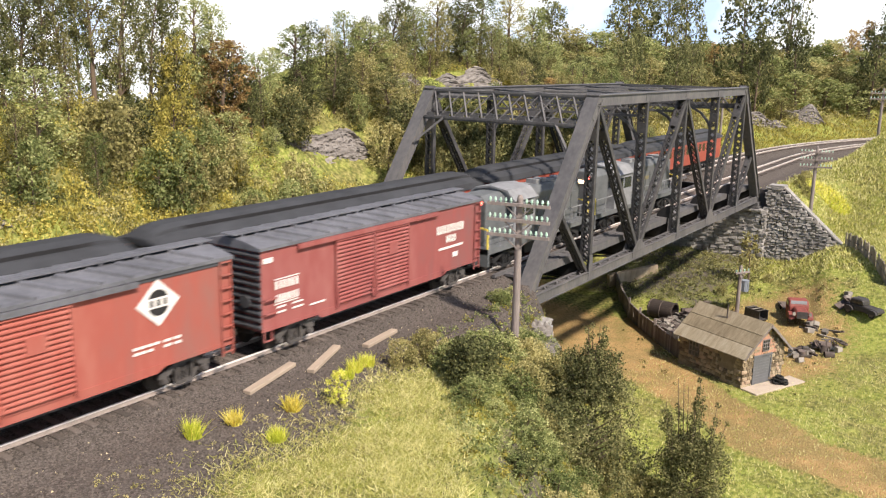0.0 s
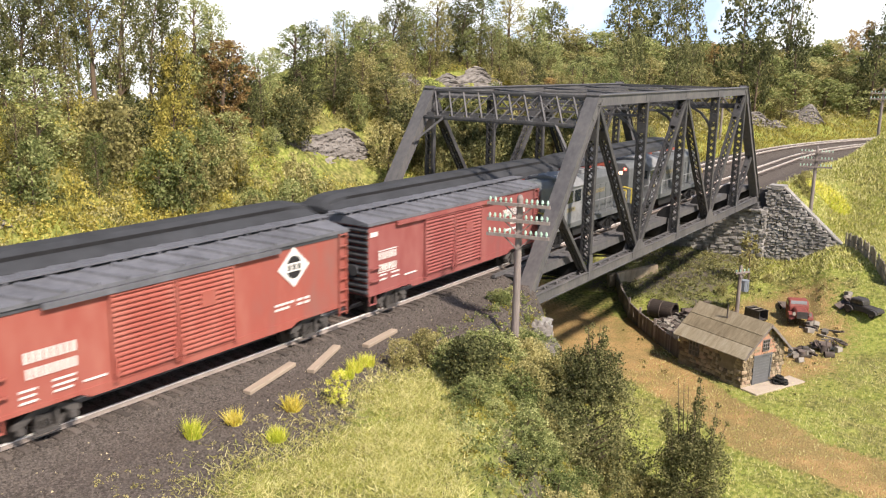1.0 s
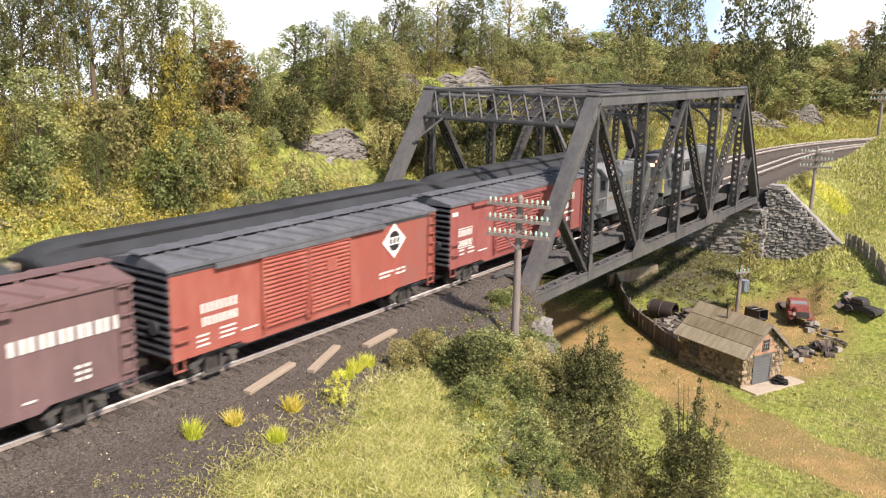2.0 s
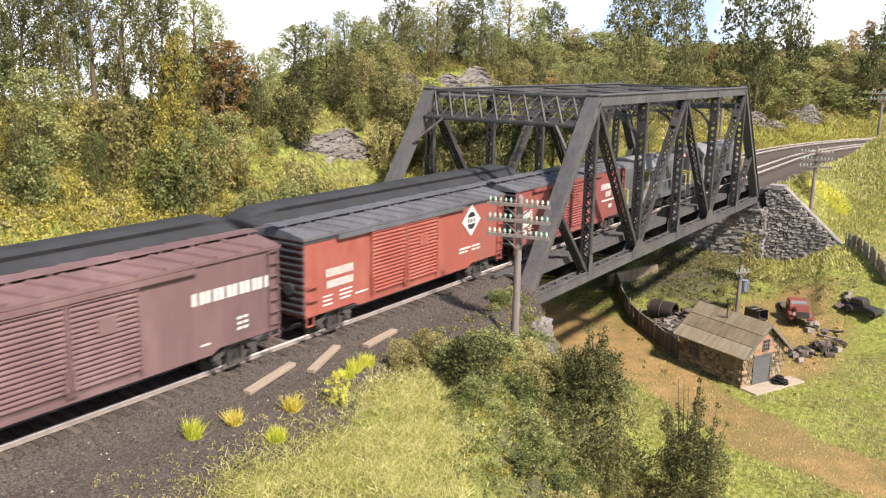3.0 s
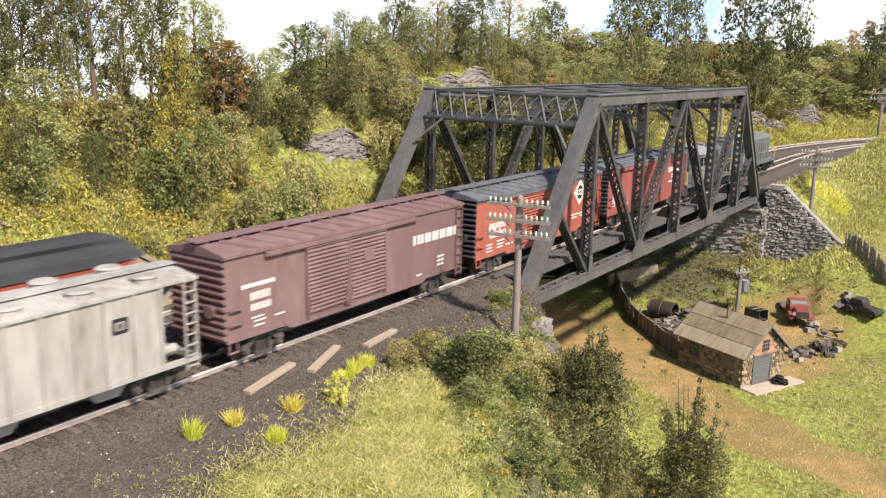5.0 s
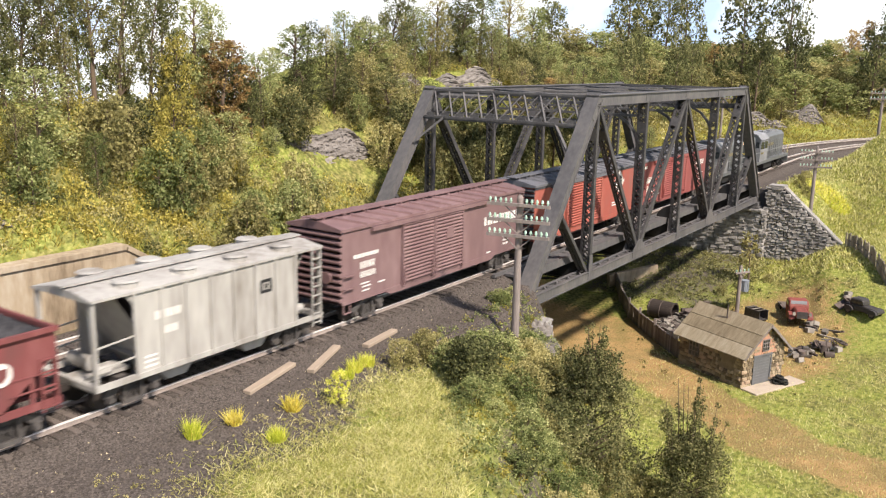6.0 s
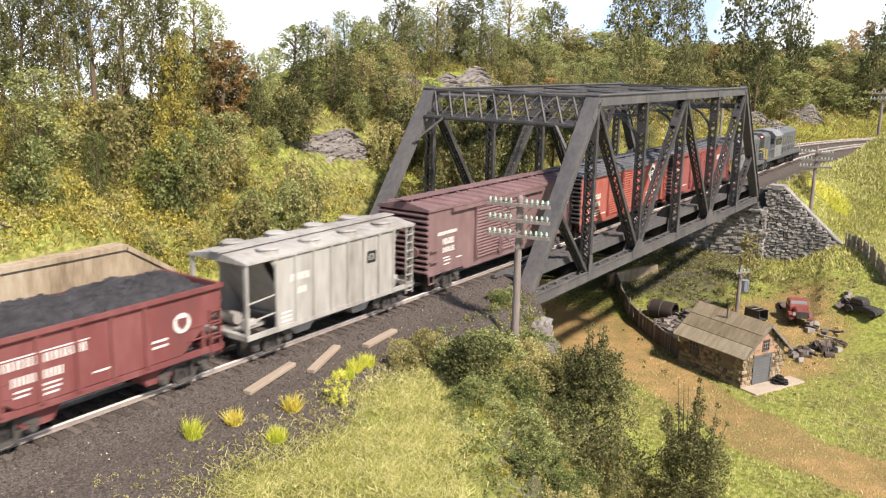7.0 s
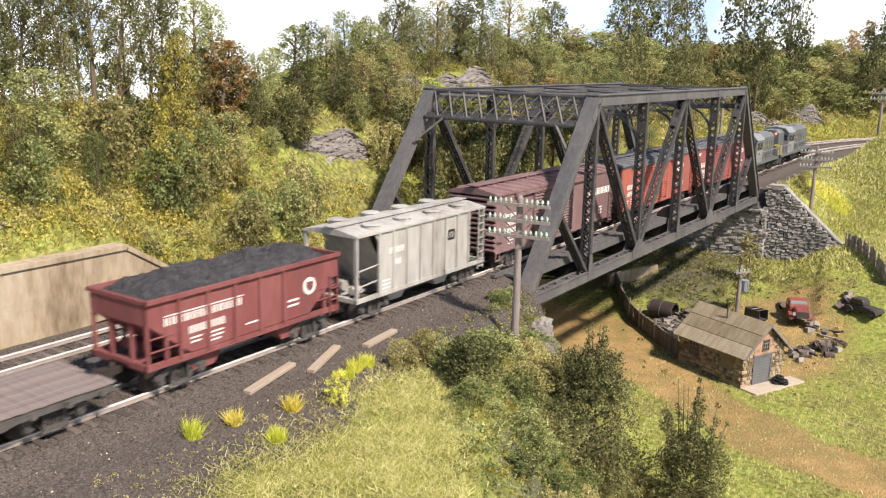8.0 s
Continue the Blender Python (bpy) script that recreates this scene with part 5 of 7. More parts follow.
def build_poles():
    x, y = 18.9, -6.0
    g = gz(x, y) - 0.4
    line_pole(x, y, 5.45 - g, [5.02 - g, 4.30 - g, 3.61 - g], 1.45, 12, 12, "weathered grey line pole with three crossarms of green glass insulators")
    line_pole(75.3, -7.7, 7.2, [6.6, 5.9, 5.2], 1.5, 14, 10, "dark line pole with three crossarms behind the wing wall")
    line_pole(104.0, -9.2, 6.6, [6.0, 5.3], 1.5, 20, 8, "distant line pole with two crossarms on the grassy bank")
    line_pole(112, 12.5, 7.5, [6.9, 6.3], 1.5, 20, 8, "distant line pole among the trees")
    t = line_pole(59.0, -5.7, 4.6, [4.0], 0.8, 60, 4, "short power pole with a transformer by the shed", 0.16)
    bm = bmesh.new()
    rod(bm, (-0.1, -0.5, 2.3), (-0.1, -0.5, 3.2), 0.34, n=16)
    rod(bm, (-0.1, -0.5, 3.2), (-0.1, -0.5, 3.28), 0.37, n=16)
    for a in range(8):
        c, s = math.cos(a * math.tau / 8), math.sin(a * math.tau / 8)
        box(bm, -0.1 + c * 0.36 - 0.02, -0.1 + c * 0.36 + 0.02, -0.5 + s * 0.36 - 0.02, -0.5 + s * 0.36 + 0.02, 2.4, 3.1)
    part("transformer", bm, plain("transformer_grey", (0.22, 0.24, 0.27), 0.2, rough=0.5), t, "grey finned transformer drum")


build_poles()


# ---- the stone shed and its yard ----
SHED_STONE = material("shed_rubble", [(0.2, (0.09, 0.065, 0.042)), (0.42, (0.23, 0.175, 0.11)), (0.6, (0.36, 0.285, 0.19)), (0.8, (0.31, 0.20, 0.14))], scale=0.9, rough=0.9, bump=0.5, vary=0.5)
SHED_MORTAR = plain("shed_mortar", (0.20, 0.16, 0.115), 0.3, scale=2, rough=0.95)
BRICK_PINK = plain("gable_render", (0.42, 0.22, 0.15), 0.3, scale=1.5, rough=0.9)
ROOFING = material("roofing_felt", [(0.25, (0.15, 0.115, 0.075)), (0.5, (0.27, 0.22, 0.15)), (0.75, (0.40, 0.35, 0.27))], scale=0.8, rough=0.85, bump=0.2, stretch=(3, 0.3, 1), vary=0.3)
GREY_DOOR = plain("grey_door", (0.13, 0.13, 0.135), 0.15, scale=1.5, rough=0.7)
GREY_WOOD = plain("grey_timber", (0.17, 0.145, 0.135), 0.35, scale=1.5, rough=0.9, vary=0.4, stretch=(2, 2, 0.6))
PALE_WOOD = plain("bleached_timber", (0.36, 0.31, 0.25), 0.3, scale=1.5, rough=0.9, vary=0.4, stretch=(2, 2, 0.6))
JUNK = plain("rusty_iron", (0.11, 0.085, 0.075), 0.6, scale=1.2, rough=0.8, vary=0.5, metal=0.2)
SCRAP = plain("pale_scrap", (0.22, 0.195, 0.17), 0.5, scale=1.2, rough=0.8, vary=0.6)
TRUCK_RED = material("faded_red_paint", [(0.25, (0.10, 0.04, 0.03)), (0.5, (0.22, 0.055, 0.045)), (0.75, (0.30, 0.10, 0.08))], scale=1.2, rough=0.6, bump=0.1)
CAR_BLACK = plain("faded_black_paint", (0.05, 0.045, 0.045), 0.5, scale=1.2, rough=0.5)
RUBBER = plain("tyre_rubber", (0.022, 0.021, 0.02), 0.4, scale=2, rough=0.9)
SLAB = plain("slab_concrete", (0.42, 0.345, 0.28), 0.18, scale=0.8, rough=0.9, bump=0.2)


def build_shed():
    L, Wd, eave, rise = 5.7, 4.1, 2.5, 1.75
    base = -10.27
    t = thing("stone_shed", at(43.05, -10.5, base, 0, 0, 65), "small rubble-stone shed with a worn felt roof and grey door", "shed")
    # x runs back along the side, y = -Wd is the far side wall, the door gable is at x = 0
    bm = bmesh.new()
    profile(bm, [(0, -0.6), (-Wd, -0.6), (-Wd, eave), (-Wd / 2, eave + rise), (0, eave)], 0.0, L)
    wall = part("wall", bm, SHED_MORTAR, t, "rubble stone walls")
    rng = random.Random(12)
    kinds = {w: stone_meshes("stone", w, 0.285, 0.10, SHED_STONE, 6, 70 + int(w * 10), 0.035) for w in (0.22, 0.36, 0.55)}
    for face in (0, 1):
        long = L if face == 0 else Wd
        for row in range(16):
            u = -rng.uniform(0, 0.2)
            while u < long - 0.1:
                w = rng.choice(list(kinds))
                mid, z = u + w / 2, row * 0.265
                top = eave if face == 0 else eave + rise * (1 - abs(mid - Wd / 2) / (Wd / 2))
                hole = (face == 1 and 1.0 < mid < 2.75 and z < 2.05) or (face == 1 and 1.6 < mid < 2.45 and 2.2 < z < 3.2) or (face == 0 and 3.7 < mid < 4.9 and 0.9 < z < 2.1)
                if u + w < long + 0.15 and z + 0.2 < top and not hole:
                    ob = part("stone", rng.choice(kinds[w]), SHED_STONE, wall)
                    # the long side faces +y, the gable faces -x
                    ob.matrix_basis = at(long - u, 0.05, z - 0.1 + rng.uniform(-0.03, 0.03), 0, rng.uniform(-4, 4), 180) if face == 0 else at(-0.05, -u, z - 0.1 + rng.uniform(-0.03, 0.03), rng.uniform(-4, 4), 0, -90)
                u += w
    bm = bmesh.new()
    outline_y = [(-0.9, 2.15), (-Wd + 0.9, 2.15), (-Wd + 1.3, 3.2), (-Wd / 2, 3.75), (-1.3, 3.2)]
    profile(bm, outline_y, -0.075, -0.02)
    part("gable_panel", bm, BRICK_PINK, t, "pinkish rendered gable")
    for e, sy in ((0, 1), (1, -1)):
        # roof slopes in felt sheets that overlap
        for i in range(3):
            bm = bmesh.new()
            f0, f1 = i / 3, (i + 1) / 3 + 0.02
            ya, yb = (-Wd / 2 + sy * (Wd / 2 + 0.42) * f for f in (f0, f1))
            za, zb = (eave + rise + 0.10 - (rise + 0.36) * f for f in (f0, f1))
            lift = 0.05 - 0.02 * i
            v = [bm.verts.new(p) for p in ((-0.45, ya, za + lift), (L + 0.4, ya, za + lift), (L + 0.4, yb, zb + lift + 0.02), (-0.45, yb, zb + lift + 0.02))]
            f = bm.faces.new(v)
            g = bmesh.ops.extrude_face_region(bm, geom=[f])
            for q in g["geom"]:
                if isinstance(q, bmesh.types.BMVert):
                    q.co.z -= 0.07
            roof = part("roof_sheet", bm, ROOFING, t, "streaked grey-brown roofing felt sheet")
        bm = bmesh.new()
        ya, yb = -Wd / 2, -Wd / 2 + sy * (Wd / 2 + 0.42)
        beam(bm, (-0.42, ya, eave + rise), (-0.42, yb, eave - 0.34), 0.07, 0.16)
        part("barge_board", bm, GREY_WOOD, t)
    d = part("door", made((box, -0.06, 0.0, -2.7, -1.05, 0, 2.02)), GREY_DOOR, t, "grey panelled roll door")
    for i in range(9):
        part("slat", made((box, -0.075, -0.05, -2.66, -1.09, 0.06 + i * 0.215, 0.22 + i * 0.215)), GREY_DOOR, d)
    bm = bmesh.new()
    for y in (-2.8, -1.05):
        box(bm, -0.11, 0.0, y, y + 0.1, 0, 2.1)
    box(bm, -0.13, 0.0, -2.85, -0.9, 2.02, 2.14)
    part("door_frame", bm, GREY_DOOR, d)
    for place, side in (((-0.09, -2.4, 2.35), 0), ((3.85, 0.03, 1.0), 1)):
        w, h = (0.7, 0.85) if side == 0 else (0.9, 1.1)
        win = part("window", made((box, 0, 0.03, 0, w, 0, h)) if side == 0 else made((box, 0, w, 0.05, 0.08, 0, h)), GLASS, t, "small dark multi-pane window", place)
        bm = bmesh.new()
        for i in range(4):
            f = i / 3
            if side == 0:
                box(bm, -0.04, 0.02, f * (w - 0.05), f * (w - 0.05) + 0.05, 0, h)
                box(bm, -0.04, 0.02, 0, w, f * (h - 0.05), f * (h - 0.05) + 0.05)
            else:
                box(bm, f * (w - 0.05), f * (w - 0.05) + 0.05, 0.06, 0.12, 0, h)
                box(bm, 0, w, 0.06, 0.12, f * (h - 0.05), f * (h - 0.05) + 0.05)
        part("window_bars", bm, GREY_WOOD, win)
    bm = bmesh.new()
    rod(bm, (3.0, -Wd / 2 + 0.5, eave + 1.2), (3.0, -Wd / 2 + 0.5, eave + rise + 0.7), 0.05)
    part("vent_pipe", bm, JUNK, t)
    # slab before the door
    bm = bmesh.new()
    outline_xy = [(0.0, 0.1), (-1.35, 0.1), (-1.35, -5.0), (0.0, -5.0)]
    lo, hi = ([bm.verts.new((x, y, z)) for x, y in outline_xy] for z in (-0.6, 0.06))
    bm.faces.new(lo[::-1]), bm.faces.new(hi)
    for i in range(4):
        bm.faces.new([lo[i], lo[(i + 1) % 4], hi[(i + 1) % 4], hi[i]])
    soften(bm, 0.03)
    s = part("slab", bm, SLAB)
    s.matrix_basis = at(42.95, -10.55, base, 0, 0, 65)
    tagged(s, "pale concrete slab before the shed door", "slab")
    # a heap of tyres beside the door
    tyre = bmesh.new()
    ring(tyre, 0.21, 0.085)
    me = mesh_of("tyre", tyre, RUBBER, True)
    for i, (dx, dy, dz, rx) in enumerate(((0, 0, 0.085, 0), (0.5, 0.1, 0.085, 0), (0.25, 0.05, 0.255, 4), (0.2, -0.5, 0.085, 0), (0.3, -0.15, 0.42, 8), (0.05, -0.35, 0.255, -5), (0.7, -0.35, 0.085, 0))):
        ob = tagged(new("tyre", me), "worn black tyre in a heap on the slab", "tyre", "tyres")
        ob.matrix_basis = at(45.2 + dx, -12.3 + dy, base + 0.08 + dz, rx, 0, 0)


def ring(bm, big, small, n=14, m=8, where=(0, 0, 0), axis="z"):
    rows = []
    for i in range(n):
        a = i * math.tau / n
        row = []
        for j in range(m):
            b = j * math.tau / m
            r, h = big + small * math.cos(b), small * math.sin(b)
            p = (r * math.cos(a), r * math.sin(a), h) if axis == "z" else (r * math.cos(a), h, r * math.sin(a))
            row.append(bm.verts.new([p[k] + where[k] for k in range(3)]))
        rows.append(row)
    for i in range(n):
        for j in range(m):
            bm.faces.new([rows[i][j], rows[(i + 1) % n][j], rows[(i + 1) % n][(j + 1) % m], rows[i][(j + 1) % m]])


build_shed()


def wheel_part(x, y, z, r, parent, name="wheel"):
    bm = bmesh.new()
    ring(bm, r * 0.78, r * 0.22, 16, 8, (x, y, z), "y")
    w = part(name, bm, RUBBER, parent)
    bm = bmesh.new()
    rod(bm, (x, y - 0.06, z), (x, y + 0.06, z), r * 0.62, n=16)
    part("rim", bm, JUNK, w)


def build_vehicles():
    # cut-down red lorry cab, bonnet open to the weather, facing the yard
    t = thing("derelict_truck", at(59.0, -10.6, gz(59, -10.6) + 0.05, 0, 0, 205), "rusting red derelict pickup truck in the yard", "truck")
    bm = bmesh.new()
    outline(bm, [(-0.9, 0.55), (0.35, 0.55), (0.35, 1.25), (0.05, 1.75), (-0.75, 1.78), (-0.9, 1.3)], -0.78, 0.78)
    soften(bm, 0.08)
    cab = part("cab", bm, TRUCK_RED, t)
    for y in (-0.8, 0.77):
        part("side_window", made((outline, [(-0.65, 1.25), (0.12, 1.25), (-0.08, 1.64), (-0.62, 1.66)], y, y + 0.03)), GLASS, cab)
    bm = bmesh.new()
    beam(bm, (0.24, 0, 1.46), (0.10, 0, 1.70), 1.25, 0.03, (1, 0, 0.6))
    part("windscreen", bm, plain("dusty_glass", (0.16, 0.16, 0.17), 0.2, rough=0.3), cab)
    bm = bmesh.new()
    outline(bm, [(0.3, 0.6), (1.5, 0.6), (1.55, 1.1), (1.3, 1.22), (0.3, 1.3)], -0.5, 0.5)
    soften(bm, 0.12)
    part("bonnet", bm, TRUCK_RED, t)
    bm = bmesh.new()
    box(bm, 1.52, 1.58, -0.42, 0.42, 0.6, 1.15)
    part("grille", bm, CAR_BLACK, t)
    for e in (-1, 1):
        bm = bmesh.new()
        pts = [(0.75 + 0.62 * math.cos(a), 0.45 + 0.5 * math.sin(a)) for a in (radians(v) for v in range(0, 181, 20))]
        outline(bm, pts, min(e * 0.5, e * 0.95), max(e * 0.5, e * 0.95))
        part("wing", bm, TRUCK_RED, t, "rounded red front wing")
        bm = bmesh.new()
        rod(bm, (1.35, e * 0.62, 0.95), (1.55, e * 0.62, 0.95), 0.14, n=12)
        part("headlight", bm, SCRAP, t)
        wheel_part(0.75, e * 0.8, 0.35, 0.38, t)
    bm = bmesh.new()
    box(bm, -3.4, -0.9, -0.4, -0.28, 0.45, 0.6)
    box(bm, -3.4, -0.9, 0.28, 0.4, 0.45, 0.6)
    box(bm, -3.3, -1.0, -0.9, 0.9, 0.6, 0.68)
    part("chassis", bm, JUNK, t)
    for e in (-1, 1):
        wheel_part(-2.6, e * 0.8, 0.38, 0.38, t)
    # old black saloon
    t = thing("derelict_car", at(60.6, -15.3, gz(60.6, -15.3) + 0.05, 0, 0, 250) @ Matrix.Scale(0.82, 4), "faded black derelict vintage car sunk in the grass", "car")
    bm = bmesh.new()
    outline(bm, [(-1.7, 0.35), (1.7, 0.35), (1.75, 0.75), (0.5, 0.95), (-1.5, 1.0), (-1.75, 0.7)], -0.62, 0.62)
    soften(bm, 0.08)
    part("body", bm, CAR_BLACK, t)
    bm = bmesh.new()
    outline(bm, [(-1.25, 0.95), (0.35, 0.95), (0.2, 1.5), (-0.1, 1.62), (-1.0, 1.6), (-1.2, 1.35)], -0.6, 0.6)
    soften(bm, 0.1)
    cab = part("cabin", bm, CAR_BLACK, t)
    for y in (-0.62, 0.59):
        part("side_window", made((box, -0.9, -0.4, y, y + 0.03, 1.08, 1.42)), GLASS, cab)
        part("side_window", made((box, -0.3, 0.12, y, y + 0.03, 1.08, 1.42)), GLASS, cab)
    for e in (-1, 1):
        for x in (-1.2, 1.2):
            wheel_part(x, e * 0.72, 0.33, 0.36, t)
            bm = bmesh.new()
            outline(bm, [(x + 0.5 * math.cos(a), 0.38 + 0.42 * math.sin(a)) for a in (radians(v) for v in range(0, 181, 20))], min(e * 0.6, e * 0.88), max(e * 0.6, e * 0.88))
            part("mudguard", bm, CAR_BLACK, t)
    # open wagon body beside the pole
    x, y = 57.8, -7.6
    t = thing("cart_body", at(x, y, gz(x, y) + 0.05, 0, 0, 240) @ Matrix.Scale(0.68, 4), "dark open lorry body standing by the pole", "lorry body")
    for a in ((-1.2, 1.2, -0.75, -0.65, 0.4, 1.5), (-1.2, 1.2, 0.65, 0.75, 0.4, 1.5), (-1.2, -1.1, -0.65, 0.65, 0.4, 1.5)):
        part("side_board", made((box, *a)), CAR_BLACK, t)
    part("floor_board", made((box, -1.2, 1.2, -0.75, 0.75, 0.3, 0.4)), CAR_BLACK, t)
    for i in range(3):
        part("cross_rail", made((box, -0.9 + i * 0.8, -0.8 + i * 0.8, -0.78, 0.78, 1.45, 1.55)), SCRAP, t)
    for e in (-1, 1):
        for xx in (-0.8, 0.8):
            wheel_part(xx, e * 0.6, 0.3, 0.3, t)


build_vehicles()


def build_yard():
    # board fence from the bridge to the shed, with posts and top rails
    rng = random.Random(21)
    line = [(60.0, 6.0), (57.0, 4.2), (54.4, 2.3), (51.8, 0.3), (49.4, -1.9), (47.2, -4.0), (45.7, -5.6)]
    t = thing("board_fence", at(0, 0, 0), "leaning dark board fence with pale posts round the yard", "fence")
    me = mesh_of("board", made((box, 0, 0.24, -0.025, 0.025, 0, 1.5)), GREY_WOOD)
    for (xa, ya), (xb, yb) in zip(line, line[1:]):
        za, zb = gz(xa, ya), gz(xb, yb)
        n = int(math.hypot(xb - xa, yb - ya) / 0.26)
        turn = math.degrees(math.atan2(yb - ya, xb - xa))
        for i in range(n):
            f = i / n
            ob = part("board", me, GREY_WOOD, t)
            ob.matrix_basis = at(xa + (xb - xa) * f, ya + (yb - ya) * f, za + (zb - za) * f - 0.15 + rng.uniform(-0.06, 0.04), 0, rng.uniform(-2, 2), turn)
        part("post", made((beam, (xb, yb, zb - 0.3), (xb + 0.05, yb, zb + 1.75), 0.16, 0.16, (1, 0, 0))), POLE, t, "pale weathered post")
        for h in (0.45, 1.25):
            part("rail", made((beam, (xa, ya - 0.1, za + h), (xb, yb - 0.1, zb + h), 0.08, 0.12)), POLE, t)
    # fence on the bank right of the wing wall
    t = thing("picket_fence", at(0, 0, 0), "weathered grey paling fence on the grassy bank", "fence")
    me = mesh_of("paling", made((box, 0, 0.30, -0.03, 0.03, 0, 1.5)), PALE_WOOD)
    line = [(72.6, -11.6), (70.0, -13.2), (67.2, -14.8), (64.0, -16.4)]
    for (xa, ya), (xb, yb) in zip(line, line[1:]):
        n = int(math.hypot(xb - xa, yb - ya) / 0.32)
        turn = math.degrees(math.atan2(yb - ya, xb - xa))
        for i in range(n):
            x, y = xa + (xb - xa) * i / n, ya + (yb - ya) * i / n
            ob = part("paling", me, GREY_WOOD, t)
            ob.matrix_basis = at(x, y, gz(x, y) - 0.15 + rng.uniform(-0.1, 0.08), rng.uniform(-3, 3), rng.uniform(-5, 5), turn)
        part("rail", made((beam, (xa, ya, gz(xa, ya) + 0.7), (xb, yb, gz(xb, yb) + 0.7), 0.06, 0.1)), GREY_WOOD, t)
    # a rusted tank lying on its side
    x, y = 55.4, -0.4
    t = thing("scrap_tank", at(x, y, gz(x, y) + 0.75, 0, 0, -95) @ Matrix.Scale(0.85, 4), "rusty open-ended steel tank lying on its side", "tank")
    bm = bmesh.new()
    n = 28
    rows = [[bm.verts.new((xx, r * math.cos(k * math.tau / n), r * math.sin(k * math.tau / n))) for k in range(n)] for xx, r in ((-1.3, 0.0001), (-1.3, 0.95), (1.3, 0.95), (1.3, 0.82), (-1.1, 0.82), (-1.1, 0.0001))]
    for a, b in zip(rows, rows[1:]):
        for k in range(n):
            bm.faces.new([a[k], a[(k + 1) % n], b[(k + 1) % n], b[k]])
    part("shell", bm, JUNK, t)
    for xx in (-1.2, 0.0, 1.2):
        bm = bmesh.new()
        ring(bm, 0.95, 0.04, 28, 6, (0, 0, 0), "z")
        for v in bm.verts:
            v.co = Vector((v.co.z + xx, v.co.x, v.co.y))
        part("hoop", bm, JUNK, t)
    # scrap: beams, drums, plates and wheels in three heaps
    kinds = [mesh_of("scrap_beam", made((box, -0.9, 0.9, -0.07, 0.07, -0.07, 0.07)), JUNK), mesh_of("scrap_plate", made((box, -0.5, 0.5, -0.35, 0.35, -0.025, 0.025)), JUNK),
             mesh_of("scrap_drum", made((rod, (0, 0, -0.35), (0, 0, 0.35), 0.26, 0.26, 14)), JUNK), mesh_of("scrap_bar", made((box, -0.8, 0.8, -0.05, 0.05, -0.05, 0.05)), SCRAP), mesh_of("scrap_block", made((box, -0.25, 0.25, -0.2, 0.2, -0.18, 0.18)), SCRAP)]
    names = {"scrap_beam": ("rusty scrap beam in the junk heap", "scrap metal"), "scrap_plate": ("bent rusty scrap plate in the junk heap", "scrap metal"), "scrap_drum": ("rusty oil drum among the scrap", "oil drum"), "scrap_bar": ("pale weathered timber bar in the junk heap", "scrap timber"), "scrap_block": ("pale broken machine block in the junk heap", "scrap metal")}
    wheel = bmesh.new()
    ring(wheel, 0.5, 0.06, 20, 6)
    for k in range(6):
        beam(wheel, (0, 0, 0), (0.5 * math.cos(k * math.tau / 6), 0.5 * math.sin(k * math.tau / 6), 0), 0.06, 0.05)
    rod(wheel, (0, 0, -0.1), (0, 0, 0.1), 0.11, n=10)
    wheel = mesh_of("spoked_wheel", wheel, JUNK)
    for cx, cy, sx, sy, n in ((53.4, -1.9, 1.8, 1.3, 40), (51.3, -3.0, 1.3, 1.0, 26), (56.6, -2.6, 2.2, 1.0, 26), (52.8, -12.4, 1.2, 0.7, 16), (55.6, -13.9, 1.8, 0.8, 20), (58.2, -11.9, 0.7, 0.5, 7), (48.3, -5.0, 0.7, 0.5, 8), (61.8, -14.0, 0.9, 0.6, 6)):
        for _ in range(n):
            x, y = cx + rng.gauss(0, sx * 0.5), cy + rng.gauss(0, sy * 0.5)
            me = rng.choice(kinds + kinds[3:])
            ob = tagged(new(me.name.split(".")[0], me), *names[me.name.split(".")[0]], "junkyard scrap")
            ob.matrix_basis = at(x, y, gz(x, y) + rng.uniform(0.06, 0.45), rng.uniform(-25, 25) if "drum" not in me.name else rng.choice((0, 90)), rng.uniform(-22, 22), rng.uniform(0, 360))
    for x, y, tilt in ((55.2, -14.0, 70), (56.4, -14.5, 20), (54.8, -13.3, 50), (53.4, -3.6, 60), (51.6, -4.6, 40)):
        ob = tagged(new("spoked_wheel", wheel), "spoked iron wheel thrown on the scrap heap", "wheel", "junkyard scrap")
        ob.matrix_basis = at(x, y, gz(x, y) + 0.4, tilt, 0, rng.uniform(-30, 30))
    # three planks left on the cinders
    for xa, ya, xb, yb in ((5.7, -2.45, 8.55, -1.95), (8.7, -2.75, 11.15, -1.95), (12.25, -2.55, 14.6, -2.3)):
        bm = bmesh.new()
        n = math.hypot(xb - xa, yb - ya)
        box(bm, 0, n, -0.17, 0.17, 0, 0.16)
        soften(bm, 0.02)
        p = tagged(part("plank", bm, plain("fresh_timber", (0.34, 0.27, 0.21), 0.25, scale=1, rough=0.9, stretch=(0.4, 5, 5))), "loose grey-brown timber plank lying on the cinders", "plank", "loose planks")
        mx, my = (xa + xb) / 2, (ya + yb) / 2
        slope = math.degrees(math.atan2(gz(xa, ya) - gz(xb, yb), n))
        p.matrix_basis = at(xa, ya, gz(xa, ya) + 0.0, 0, slope, math.degrees(math.atan2(yb - ya, xb - xa)))


build_yard()


